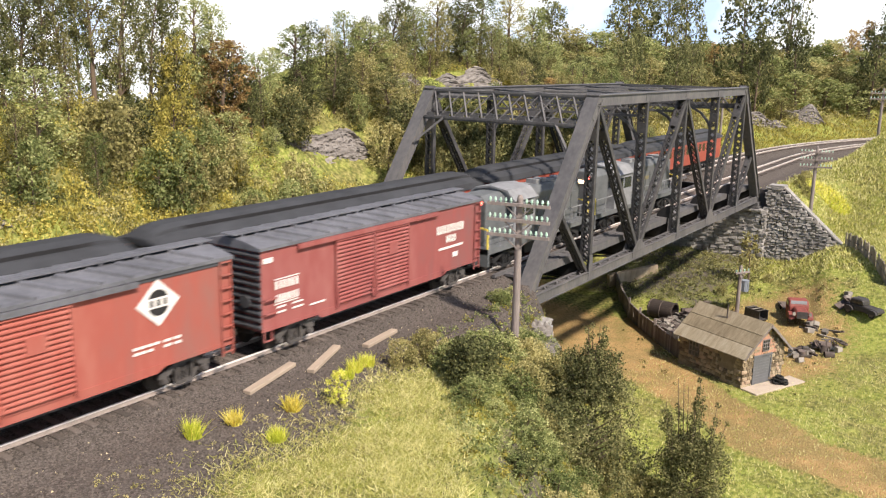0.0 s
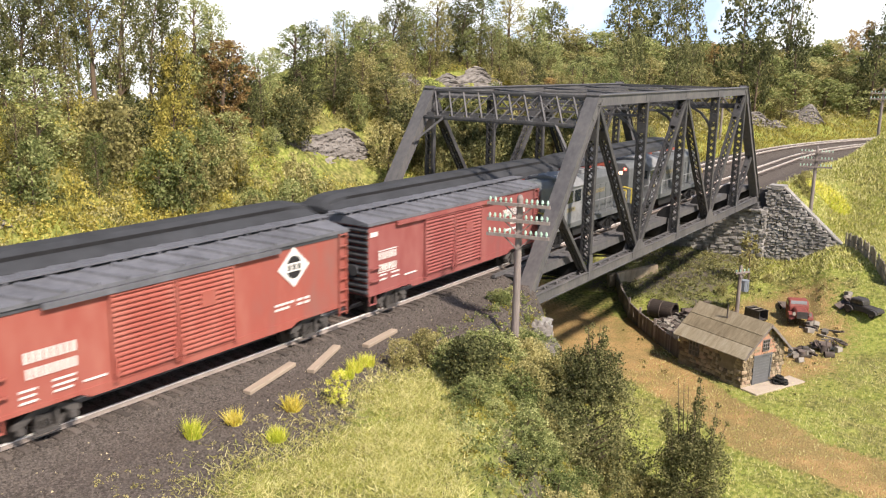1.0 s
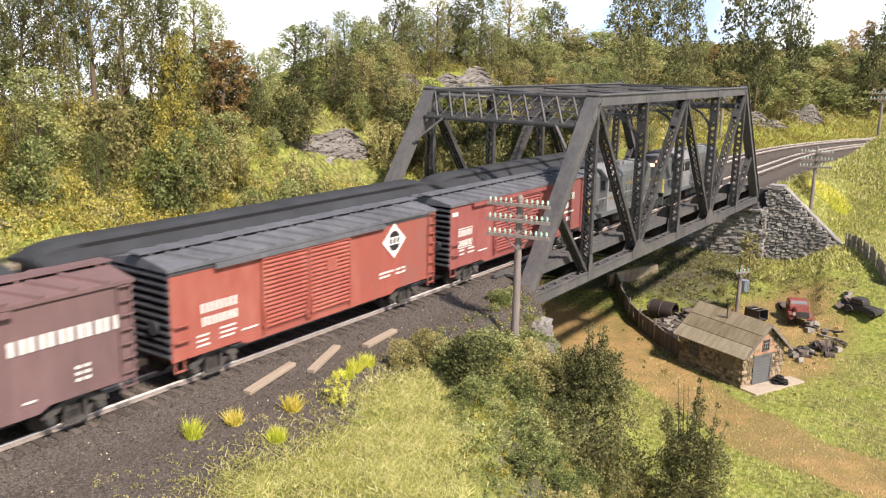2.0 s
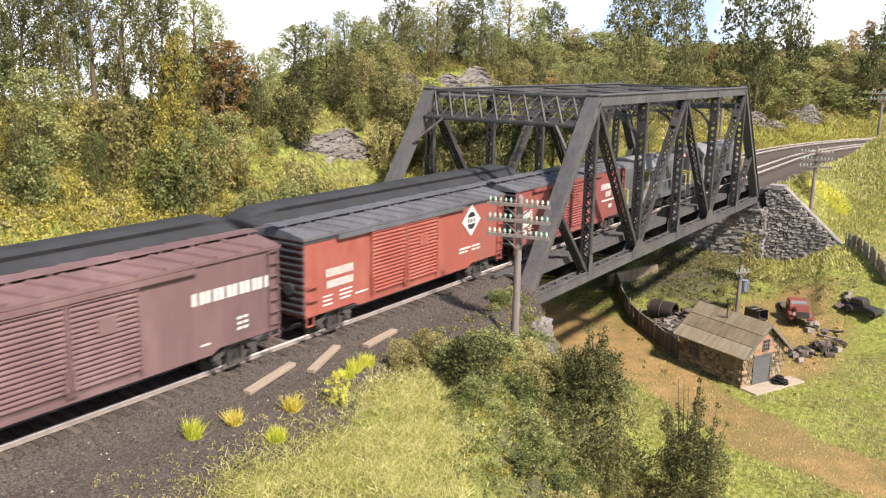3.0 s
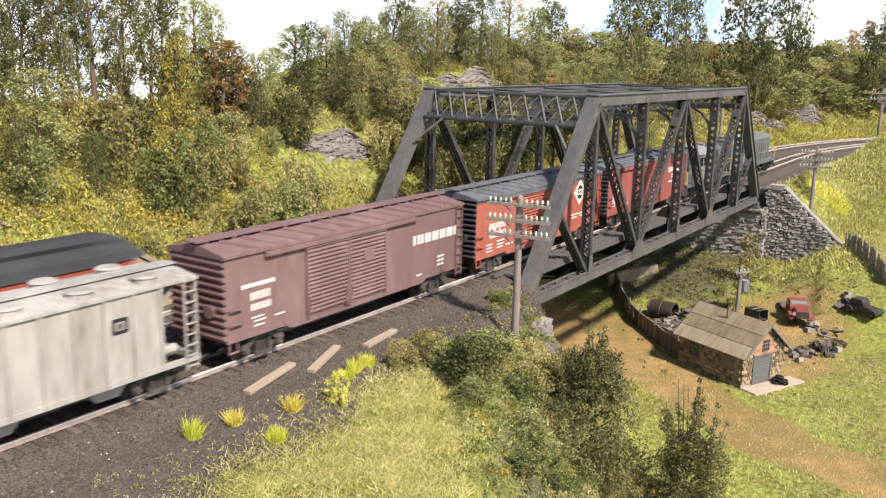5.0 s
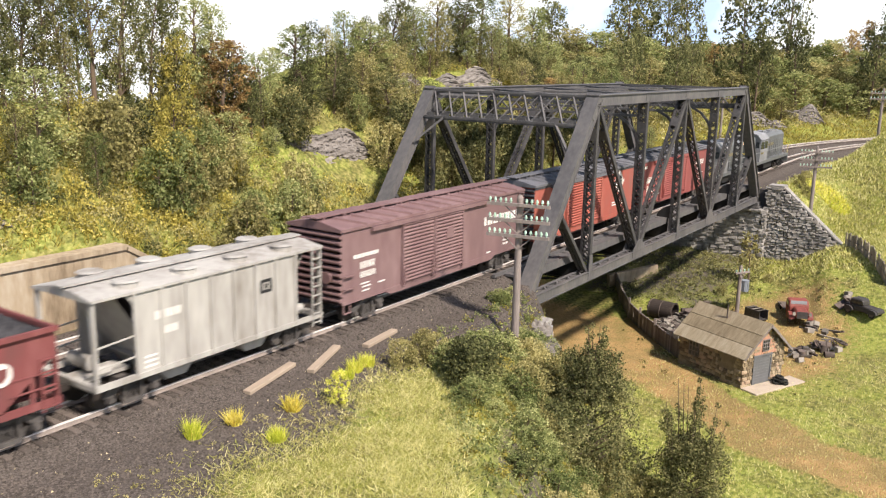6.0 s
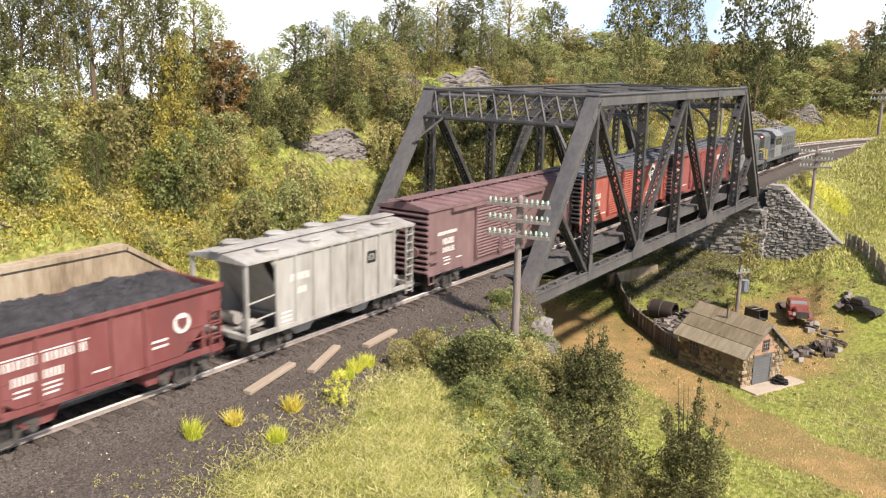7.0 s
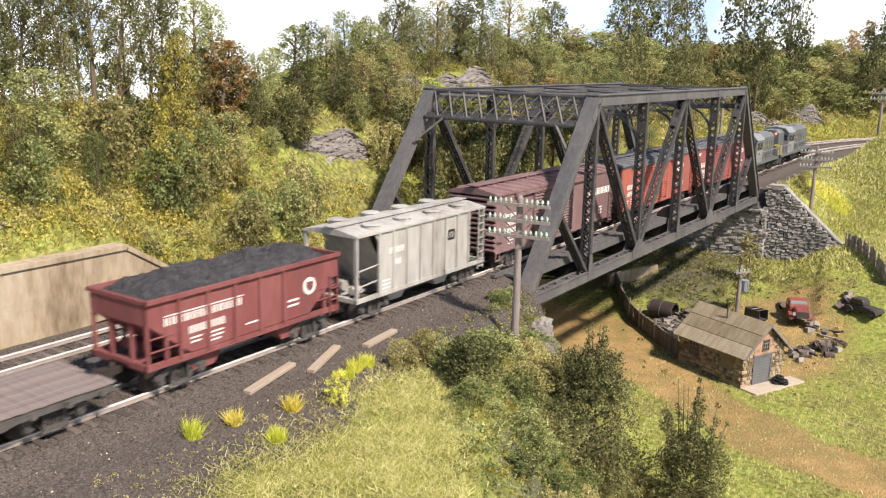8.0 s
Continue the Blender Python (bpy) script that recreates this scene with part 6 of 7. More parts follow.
# ---- plants ----
def leaf_quads(centres, size, rng, flat=0.35):
    """Small pointed leaves at the centres, turned at random."""
    n = len(centres)
    a, b = rng.normal(size=(n, 3)), rng.normal(size=(n, 3))
    b[:, 2] += flat
    a /= np.linalg.norm(a, axis=1)[:, None]
    b -= a * (a * b).sum(1)[:, None]
    b /= np.linalg.norm(b, axis=1)[:, None] + 1e-9
    s = size * rng.uniform(0.6, 1.3, (n, 1))
    v = np.stack([centres - a * s * 0.42 - b * s * 0.3, centres + a * s * 0.42 - b * s * 0.22, centres + b * s * 0.52], 1).reshape(-1, 3)
    return v, np.arange(3 * n).reshape(n, 3)


def limb(bm, p, q, r0, r1, n=6):
    rod(bm, p, q, r0, r1, n, False)


def tree(name, mat, label, tall, spread, seed, leaves=1500, size=0.34, low=0.16, clusters=34, category="tree", taper=0.0):
    """A tapered trunk with limbs and a ragged crown of leaf clusters with gaps."""
    rng = np.random.default_rng(seed)
    t = thing(name, at(0, 0, -50), label, category, "wooded slope")
    bm = bmesh.new()
    bend = rng.normal(0, 0.04 * tall, 2)
    pts = [Vector((bend[0] * f * f, bend[1] * f * f, tall * f * 0.92)) for f in (0, 0.3, 0.6, 0.85, 1)]
    rad = [0.022 * tall * (1 - 0.85 * f) for f in (0, 0.3, 0.6, 0.85, 1)]
    for a, b, ra, rb in zip(pts, pts[1:], rad, rad[1:]):
        limb(bm, a, b, ra, rb, 8)
    cents = []
    for k in range(clusters):
        f = low + (0.98 - low) * (k + rng.uniform(0, 1)) / clusters
        out = spread * (0.25 + 0.75 * math.sin(math.pi * min(1, (f - low) / (1.02 - low) * 0.85 + 0.15)) ** 0.8) * rng.uniform(0.35, 1.05) * (1 - taper * f)
        ang = k * 2.4 + rng.uniform(-0.5, 0.5)
        c = Vector((bend[0] * f * f + out * math.cos(ang), bend[1] * f * f + out * math.sin(ang), tall * f + rng.uniform(-0.03, 0.03) * tall))
        s = Vector((bend[0] * f * f, bend[1] * f * f, tall * max(0.1, f - 0.13)))
        if k % 2 == 0:
            limb(bm, s, c, 0.006 * tall, 0.002 * tall, 5)
        cents.append(c)
    part("trunk", bm, BARK, t)
    per = leaves * 11 // (12 * clusters)
    pos = []
    for c in cents:
        r = spread * rng.uniform(0.15, 0.40) * (1 - taper * 0.6 * (c.z / tall))
        p = rng.normal(size=(per, 3))
        p /= np.linalg.norm(p, axis=1)[:, None]
        p *= (rng.uniform(0, 1, (per, 1)) ** 0.5) * r * np.array([1.05, 1.05, 1.05])
        pos.append(np.array(c) + p)
    f = rng.uniform(0, 1, leaves // 12) ** 0.9
    out = spread * (1 - taper * f) * (0.25 + 0.75 * np.sin(math.pi * np.minimum(1, f * 0.85 + 0.15)) ** 0.8) * np.sqrt(rng.uniform(0, 1, len(f)))
    ang = rng.uniform(0, math.tau, len(f))
    h = low + (1.0 - low) * f
    pos.append(np.stack([bend[0] * h * h + out * np.cos(ang), bend[1] * h * h + out * np.sin(ang), tall * h], -1))
    v, f = leaf_quads(np.concatenate(pos), size, rng)
    part("crown", soup("crown", v, f, mat), mat, t)
    return t


def at_scaled(x, y, z, turn, k, kz=None):
    return at(x, y, z, 0, 0, turn) @ Matrix.Diagonal((k, k, kz or k, 1))


def place_first(t, spots):
    """The first spot takes the built thing, the others copies."""
    first = True
    for m in spots:
        if first:
            t.matrix_basis = m
            first = False
        else:
            copy_thing(t, m)


def build_wood():
    rng = random.Random(31)
    sizes = [(7.4, 1.8), (8.0, 1.7), (6.8, 1.8), (8.6, 1.4), (5.6, 1.5), (7.0, 1.5), (7.8, 1.3), (7.6, 2.4), (8.0, 2.4), (7.2, 2.3), (7.0, 2.1)]
    looks = [(GREEN, "leafy green broad model tree on the slope", 0.16, 4400, 0.150, 46), (OLIVE, "olive-green model tree with an open ragged crown", 0.16, 4000, 0.150, 44),
             (DEEP, "dark green dense model tree", 0.2, 4600, 0.150, 46), (OLIVE, "tall thin olive tree with bare lower trunk", 0.4, 3400, 0.150, 40),
             (YELLOWGREEN, "yellow-green young tree on the slope", 0.16, 3600, 0.14, 40), (RUST, "rust-brown autumn tree on the slope", 0.14, 4200, 0.15, 44),
             (GREEN, "slender bright green tree", 0.2, 3800, 0.15, 44), (GREEN, "distant green tree of the far woods", 0.14, 2400, 0.27, 36),
             (OLIVE, "distant olive tree of the far woods", 0.14, 2400, 0.27, 36), (DEEP, "distant dark green tree of the far woods", 0.14, 2400, 0.27, 36), (RUST, "distant brown tree of the far woods", 0.14, 2200, 0.27, 34)]
    kinds = [tree("tree", m, label, tall, spread, 1 + i + (i > 9), leaves, size, low, clusters) for i, ((tall, spread), (m, label, low, leaves, size, clusters)) in enumerate(zip(sizes, looks))]
    spots = {i: [] for i in range(len(kinds))}
    weight = [30, 28, 14, 16, 12, 0.5, 22]
    taken = []
    # single trees that stand out: place, kind, height, half width
    ridge_west = [
        (10.8, 19.3, 2, 6.6, 1.6), (11.7, 18.6, 1, 6.7, 1.2), (12.7, 18.2, 1, 5.7, 1.1), (15.4, 19.8, 3, 8.2, 1.3), (16.6, 19.2, 2, 7.9, 1.8), (18.9, 19.4, 2, 7.5, 1.6),
        (19.2, 17.6, 4, 5.5, 1.3), (22.3, 19.4, 6, 6.4, 1.4), (24.1, 19.6, 0, 6.1, 1.3), (24.9, 19, 6, 4.9, 1.1), (21.6, 16.4, 5, 6.3, 1.8), (26.2, 17.6, 0, 5.9, 2),
        (31.2, 19.4, 6, 6.5, 1.7), (24.3, 16.6, 2, 4.8, 1.4), (30.6, 17.6, 2, 4.6, 1.6), (8.8, 14.6, 0, 5.9, 2.6), (15.5, 13.4, 4, 6.2, 1.7), (12.1, 15.2, 1, 4.4, 1.6),
        (14.4, 15.5, 1, 4.3, 1.4), (21.3, 15, 0, 4.2, 1.9), (6.7, 13, 1, 5.4, 1.2),
    ]
    ridge_west += [(11.0, 20.1, 1, 7.2, 1.7), (13.6, 20.0, 2, 7.4, 1.7), (15.0, 20.6, 0, 8.3, 1.8), (17.8, 20.3, 1, 8.6, 1.8), (20.4, 20.2, 2, 7.6, 1.6), (22.9, 18.4, 1, 5.6, 1.6), (9.6, 18.8, 2, 5.6, 1.5), (28.2, 18.8, 0, 5.6, 1.6), (32.8, 19.8, 2, 5.4, 1.7)]
    ridge_middle = [
        (34.8, 19.6, 1, 6.4, 1.5), (38.2, 20.6, 0, 8, 2), (40, 19.6, 6, 7, 1.8), (45, 21.5, 2, 7.5, 2.2), (50, 22.5, 0, 7.5, 2.6), (54.3, 23, 1, 7.8, 2.7),
        (58.3, 23, 2, 7.7, 2.5), (63.5, 24, 0, 9.3, 3.3), (69.4, 24, 1, 9.5, 3.4), (76.5, 25, 0, 9.2, 3.3), (81.3, 26, 2, 7.8, 2.4), (37, 18, 1, 5.6, 2.2),
        (42.5, 19, 1, 5.2, 2.1), (33.8, 18, 2, 5, 1.9), (51.3, 21.8, 1, 5.5, 2.3), (67, 22.5, 0, 4.5, 3), (59.1, 22.5, 1, 4.6, 2.3), (77.1, 23, 0, 5, 3),
        (38.7, 16.6, 2, 4.4, 2),
    ]
    far_crest = [
        (112, 39.5, 7, 4.5, 3.2), (112, 36.8, 8, 4.5, 2.7), (112, 34, 7, 7.3, 2.7), (112, 30.7, 8, 7, 2.6), (112, 28.8, 7, 10.5, 2.4), (112, 26.4, 8, 9.8, 2.6),
        (116.7, 25.7, 8, 11.4, 2.8), (122.4, 24.7, 7, 10.5, 2.8), (126.9, 23.7, 7, 10.4, 2.6), (132.1, 22.3, 8, 8.8, 2.9), (136.2, 21, 7, 11.3, 2.9), (141.1, 19.3, 7, 12.5, 3.3),
        (146.9, 17, 8, 13.1, 3.6), (151.8, 14.8, 7, 13.4, 3.4), (156.3, 12.6, 9, 12.8, 3.2), (160.4, 10.4, 8, 12, 3.3), (164.4, 8.2, 8, 11.4, 3), (168.5, 5.7, 7, 9.5, 2.7),
        (172.8, 2.9, 7, 10.8, 3.3), (176.1, 0.7, 8, 10.8, 3.4),
    ]
    for x, y, i, tall, half in ridge_west + ridge_middle + far_crest:
        spots[i].append(at_scaled(x, y, gz(x, y) - 0.1, rng.uniform(0, 360), max(half / sizes[i][1], tall / sizes[i][0] * (0.75 if i < 7 else 0.74)), tall / sizes[i][0]))
        taken.append((x, y))
    n0 = len(taken)

    def free(x, y, r):
        if any((x - a) ** 2 + (y - b) ** 2 < r * r for a, b in taken):
            return False
        taken.append((x, y))
        return True
    open_spots = ((31.5, 14.5, 5.6, 3.4), (26.5, 13.4, 4.5, 2.2), (20.0, 12.2, 3.0, 1.2), (30.5, 12.0, 5, 2.4), (52, 18.5, 8.5, 3.6), (48, 16, 6, 2.2), (3.4, 11.4, 3.0, 1.4))
    tries = 0
    while len(taken) < n0 + 62 and tries < 6000:
        tries += 1
        x, y = rng.uniform(-4, 84), 10.8 + 15.5 * rng.random() ** 0.8
        if x > 64 and y > 17 or 5 < x < 17 and y < 14.5 and rng.random() < 0.6:
            continue
        if x < 40 and y > 15.2 or x < 18 and y < 14.2 and rng.random() < 0.8:
            continue
        if any(((x - a) / c) ** 2 + ((y - b) / d) ** 2 < 1 for a, b, c, d in open_spots) or not free(x, y, 1.7):
            continue
        k = rng.uniform(0.62, 0.85) if y < 14 else rng.uniform(0.85, 1.15)
        if y < 13:
            k *= 0.72
        if x > 62 and y > 15:
            k *= 0.72
        if 40 < x < 62 and y > 17:
            k *= 0.7
        if x < 40:
            k *= 0.78
        i = rng.choices(range(7), weight)[0]
        spots[i].append(at_scaled(x, y, gz(x, y) - 0.1, rng.uniform(0, 360), k, k * rng.uniform(0.92, 1.1)))
    n0 = len(taken)
    tries = 0
    while len(taken) < n0 + 165 and tries < 8000:
        tries += 1
        x, y = rng.uniform(84, 190), rng.uniform(-20, 62)
        d = y - float(centre(x))
        if d < 16 + rng.uniform(0, 8) or d > 52 or (x < 104 and y > 22) or not free(x, y, 2.6):
            continue
        k = rng.uniform(0.95, 1.5) * (0.62 if x < 122 and y > 17 else 1)
        i = rng.choices((7, 8, 9, 10), (6, 8, 2, 0.15))[0]
        spots[i].append(at_scaled(x, y, gz(x, y) - 0.1, rng.uniform(0, 360), k, k * rng.uniform(0.95, 1.15)))
    spots[5].append(at_scaled(64, 15.5, gz(64, 15.5) - 0.1, 40, 0.8))
    for i, t in enumerate(kinds):
        place_first(t, spots[i])
    # dead pale stub and the small tree before the far abutment
    x, y = 65.0, -4.95
    s = tree("small_tree", OLIVE, "thin olive sapling before the stone abutment", 4.6, 1.2, 11, 700, 0.24, 0.3, 20)
    s.matrix_basis = at(x, y, gz(x, y) - 0.1)


build_wood()


def bush(label, mat, tall, spread, seed, leaves, size=0.15, clusters=26, taper=0.0):
    return tree("bush", mat, label, tall, spread, seed, leaves, size, 0.06, clusters, "bush", taper)


def sprig_bush(label, tall, half, seed, body):
    """A lumpy dense body of leaf clumps, body of its height, with thin ragged sprigs rising out of it."""
    rng = np.random.default_rng(seed)
    t = thing("bush", at(0, 0, 0), label, "bush")
    bm, pos = bmesh.new(), []

    def clump(c, r):
        n = int(150 * (r / 0.45) ** 1.6) + 12
        p = rng.normal(size=(n, 3))
        p /= np.linalg.norm(p, axis=1)[:, None]
        pos.append(np.array(c) + p * rng.uniform(0.3, 1, (n, 1)) ** 0.5 * r * np.array([1, 1, 1.15]))
    for k in range(150):
        f = (k + 0.5) / 150
        z = tall * body * f
        out = half * (0.45 + 0.55 * math.sin(math.pi * (0.22 + 0.62 * f))) * (1 - 0.5 * f ** 3) * rng.uniform(0.35, 1.08)
        ang = k * 2.4 + rng.uniform(-0.5, 0.5)
        c = Vector((out * math.cos(ang), out * math.sin(ang), z))
        clump(c, rng.uniform(0.26, 0.52))
        if k % 3 == 0:
            limb(bm, (0.1 * c.x, 0.1 * c.y, max(0, z - 0.9)), c, 0.04, 0.012, 5)
    for k in range(15):
        ang, out = k * 2.4 + rng.uniform(-0.4, 0.4), half * rng.uniform(0.1, 0.62)
        foot = Vector((out * 0.7 * math.cos(ang), out * 0.7 * math.sin(ang), tall * body * 0.7))
        high = tall * (1.0 - 0.42 * (out / half)) * rng.uniform(0.88, 1.03)
        tip = Vector((out * math.cos(ang + 0.2) + rng.normal(0, 0.12), out * math.sin(ang + 0.2) + rng.normal(0, 0.12), high))
        limb(bm, foot, tip + Vector((0, 0, 0.12)), 0.035, 0.010, 5)
        if k % 5 == 4:
            continue
        for g in np.linspace(0.0, 1.0, 9):
            if rng.random() < 0.9:
                c = foot.lerp(tip, g) + Vector(rng.normal(0, 0.13, 3)) * (1.1 - 0.7 * g)
                clump(c, (0.46 - 0.30 * g) * rng.uniform(0.6, 1.15))
    part("stem", bm, BARK, t)
    v, f = leaf_quads(np.concatenate(pos), 0.105, rng)
    part("foliage", soup("foliage", v, f, BUSHY), BUSHY, t)
    return t


def build_bushes():
    rng = random.Random(41)
    for x, y, tall, half, seed, body in ((18.2, -10.3, 7.6, 2.15, 21, 0.78), (24.2, -12.9, 7.9, 2.45, 33, 0.52)):
        t = sprig_bush("tall dense dark olive bush with ragged upright sprigs", tall, half, seed, body)
        t.matrix_basis = at(x, y, gz(x, y) - 0.1, 0, 0, 30 * seed)
    kinds = [bush("ragged green bush on the embankment edge", GREEN, 1.7, 0.9, 22, 2400, 0.105), bush("olive bush on the embankment edge", OLIVE, 1.5, 0.95, 23, 2300, 0.105), bush("yellow-green bush on the embankment", YELLOWGREEN, 1.3, 0.9, 24, 2400, 0.105), bush("dark olive bush on the embankment", DEEP, 1.7, 0.95, 30, 2400, 0.105)]
    spots = {0: [], 1: [], 2: [], 3: []}
    n = 0
    while n < 135:
        f = rng.random()
        x, y = 9.5 + 14.5 * f + rng.gauss(0, 1.2), -5.2 - 8.0 * rng.random() ** 1.1 + rng.gauss(0, 0.5)
        edge = 7.5 + (y + 10.6) * 1.3
        if y > -4.2 or x < edge - 0.5 or x > 24.5 or (abs(x - 18.9) < 0.5 and abs(y + 6) < 0.5) or ((x - 17.6) / 3.6) ** 2 + ((y + 4.6) / 1.5) ** 2 < 1:
            continue
        k = rng.uniform(0.5, 1.15)
        spots[rng.choice((0, 0, 0, 0, 0, 1, 1, 1, 3))].append(at_scaled(x, y, gz(x, y) - 0.1, rng.uniform(0, 360), k, k * rng.uniform(0.7, 1.1)))
        n += 1
    for x, y in ((15.2, -7.4), (19.9, -8.6), (12.4, -9.4)):
        spots[2].append(at_scaled(x, y, gz(x, y) - 0.1, 60 * x, 0.6))
    for i in range(8):     # beside the bridge end
        x, y = rng.uniform(20.5, 23.6), rng.uniform(-4.4, -2.6)
        spots[0].append(at_scaled(x, y, gz(x, y) - 0.1, rng.uniform(0, 360), rng.uniform(0.3, 0.55)))
    for x, y, k in ((11.6, -4.9, 0.7), (12.4, -5.2, 0.75), (13.3, -5.3, 0.65), (14.2, -4.2, 0.5)):
        spots[1].append(at_scaled(x, y, gz(x, y) - 0.1, rng.uniform(0, 360), k))
    for x, y, k in ((80, -5.5, 0.8), (79, -6.5, 0.7), (84, -5.2, 0.7), (66, -6.5, 0.5), (62, -3.4, 0.5)):
        spots[1].append(at_scaled(x, y, gz(x, y) - 0.1, rng.uniform(0, 360), k))
    for i, t in enumerate(kinds):
        place_first(t, spots[i])
    shrubs = [bush("rounded olive shrub on the wooded slope", OLIVE, 2.7, 1.35, 26, 3000, 0.14, 34), bush("green shrub on the wooded slope", GREEN, 2.9, 1.25, 27, 3000, 0.14, 34), bush("dark brownish shrub on the wooded slope", DEEP, 2.5, 1.3, 28, 3000, 0.14, 34), bush("yellow-green shrub on the wooded slope", YELLOWGREEN, 2.0, 1.2, 29, 2600, 0.13, 28)]
    spots = {i: [] for i in range(4)}
    n = 0
    while n < 125:
        x, y = rng.uniform(-3, 80), 10.4 + 11 * rng.random() ** 1.1
        if ((x - 31.0) / 5.4) ** 2 + ((y - 14.4) / 2.6) ** 2 < 1 or ((x - 27) / 3.6) ** 2 + ((y - 13.6) / 2.0) ** 2 < 1 or ((x - 51) / 8) ** 2 + ((y - 18) / 3.0) ** 2 < 1:
            continue
        if x < 15 and y < 14.5 and rng.random() < 0.7:
            continue
        k = rng.uniform(0.6, 1.25)
        spots[rng.choices(range(4), (6, 4, 5, 2))[0]].append(at_scaled(x, y, gz(x, y) - 0.1, rng.uniform(0, 360), k, k * rng.uniform(0.8, 1.3)))
        n += 1
    for _ in range(46):
        x, y = rng.uniform(35, 66), rng.uniform(10.6, 14.2)
        k = rng.uniform(0.8, 1.35)
        spots[rng.choice((0, 1, 2, 2, 2))].append(at_scaled(x, y, gz(x, y) - 0.1, rng.uniform(0, 360), k, k * rng.uniform(0.8, 1.3)))
    for i, t in enumerate(shrubs):
        place_first(t, spots[i])
    lime = bush("bright lime-green weed on the cinders", LIME, 1.35, 0.40, 25, 1800, 0.06, 24)
    lime.matrix_basis = at(7.3, -5.35, gz(7.3, -5.35) - 0.05)


build_bushes()


def blades(x, y, tall, rng, lean=0.5, width=0.035):
    """Single grass blades, as narrow bent triangles."""
    n = len(x)
    z = ground(x, y) - 0.02
    a = rng.uniform(0, math.tau, n)
    h = tall * rng.uniform(0.5, 1.2, n)
    dx, dy = rng.normal(0, lean, n) * h, rng.normal(0, lean, n) * h
    base = np.stack([x, y, z], -1)
    side = np.stack([np.cos(a), np.sin(a), np.zeros(n)], -1) * width
    tip = base + np.stack([dx, dy, h * 0.85], -1)
    v = np.stack([base - side, base + side, tip], 1).reshape(-1, 3)
    return v, np.arange(3 * n).reshape(n, 3)


def build_grass():
    rng = np.random.default_rng(51)

    def field(name, label, count, area, mask, tall, mat, width=0.035, lean=0.5):
        x, y = rng.uniform(area[0], area[1], count), rng.uniform(area[2], area[3], count)
        keep = rng.uniform(0, 1, count) < mask(x, y)
        v, f = blades(x[keep], y[keep], tall, rng, lean, width)
        tagged(new(name, soup(name, v, f, mat)), label, "grass", kind="stuff")
    g = lambda x, y: zone(x, y)[0]
    field("meadow_grass", "pale yellow-green static grass on the embankment shoulder", 230000, (-3, 16, -17, -3.5), lambda x, y: g(x, y) ** 1.5 * (1 - 0.92 * sm(-1.0, 1.6, x - (7.5 + (y + 10.6) * 1.3))) * (0.25 + 0.75 * sm(-0.5, 0.3, waves(x, y, 0.8, 12))), 0.25, GRASS, 0.017, 0.9)
    field("valley_grass", "short dry grass on the valley floor", 90000, (22, 76, -24, -3), lambda x, y: g(x, y) * 0.6 + 0.06, 0.2, GRASS, 0.03)
    field("bank_grass", "bright green grass on the hillside by the track", 60000, (66, 125, -24, -3), lambda x, y: g(x, y), 0.4, GRASS, 0.06)
    field("slope_grass", "yellow grass under the trees", 45000, (-5, 80, 9.8, 24), lambda x, y: g(x, y) * 0.9 * ((x < 25) | (x > 37) | (y < 13.6) | (y > 17.6)) * ((x < 43) | (x > 62) | (y < 17.6)), 0.5, YELLOWGREEN, 0.035)
    field("far_grass", "yellow-olive grass of the far field", 50000, (80, 165, -14, 34), lambda x, y: g(x, y) * (y - centre(x) > 9), 0.6, YELLOWGREEN, 0.08)
    field("lime_grass", "bright lime grass patch by the wing wall", 7000, (80, 88, -10.5, -4.5), lambda x, y: 1 - (((x - 84.0 - 0.25 * (y + 7.5)) / 1.9) ** 2 + ((y + 7.5) / 2.6) ** 2 > 1), 0.4, LIME, 0.06)
    # single bright tufts on the cinders
    for px, py, hh, m, label in ((2.28, -3.66, 0.75, LIME, "lime-green grass tuft on the cinders"), (3.79, -3.89, 0.6, GOLDEN, "golden grass tuft on the cinders"), (5.82, -4.55, 0.65, GOLDEN, "golden grass tuft on the cinders"), (3.88, -5.74, 0.6, LIME, "lime-green grass tuft on the cinders"), (10.0, -3.9, 0.65, LIME, "lime-green grass tuft on the cinders"), (10.8, -3.9, 0.6, LIME, "lime-green grass tuft on the cinders"), (9.3, -4.1, 0.45, LIME, "lime-green grass tuft on the cinders")):
        n = 260
        r, a = 0.24 * np.sqrt(rng.uniform(0, 1, n)), rng.uniform(0, math.tau, n)
        v, f = blades(px + r * np.cos(a), py + r * np.sin(a), hh, rng, 0.32, 0.022)
        tagged(new("grass_tuft", soup("grass_tuft", v, f, m)), label, "grass tuft", "grass tufts")


build_grass()


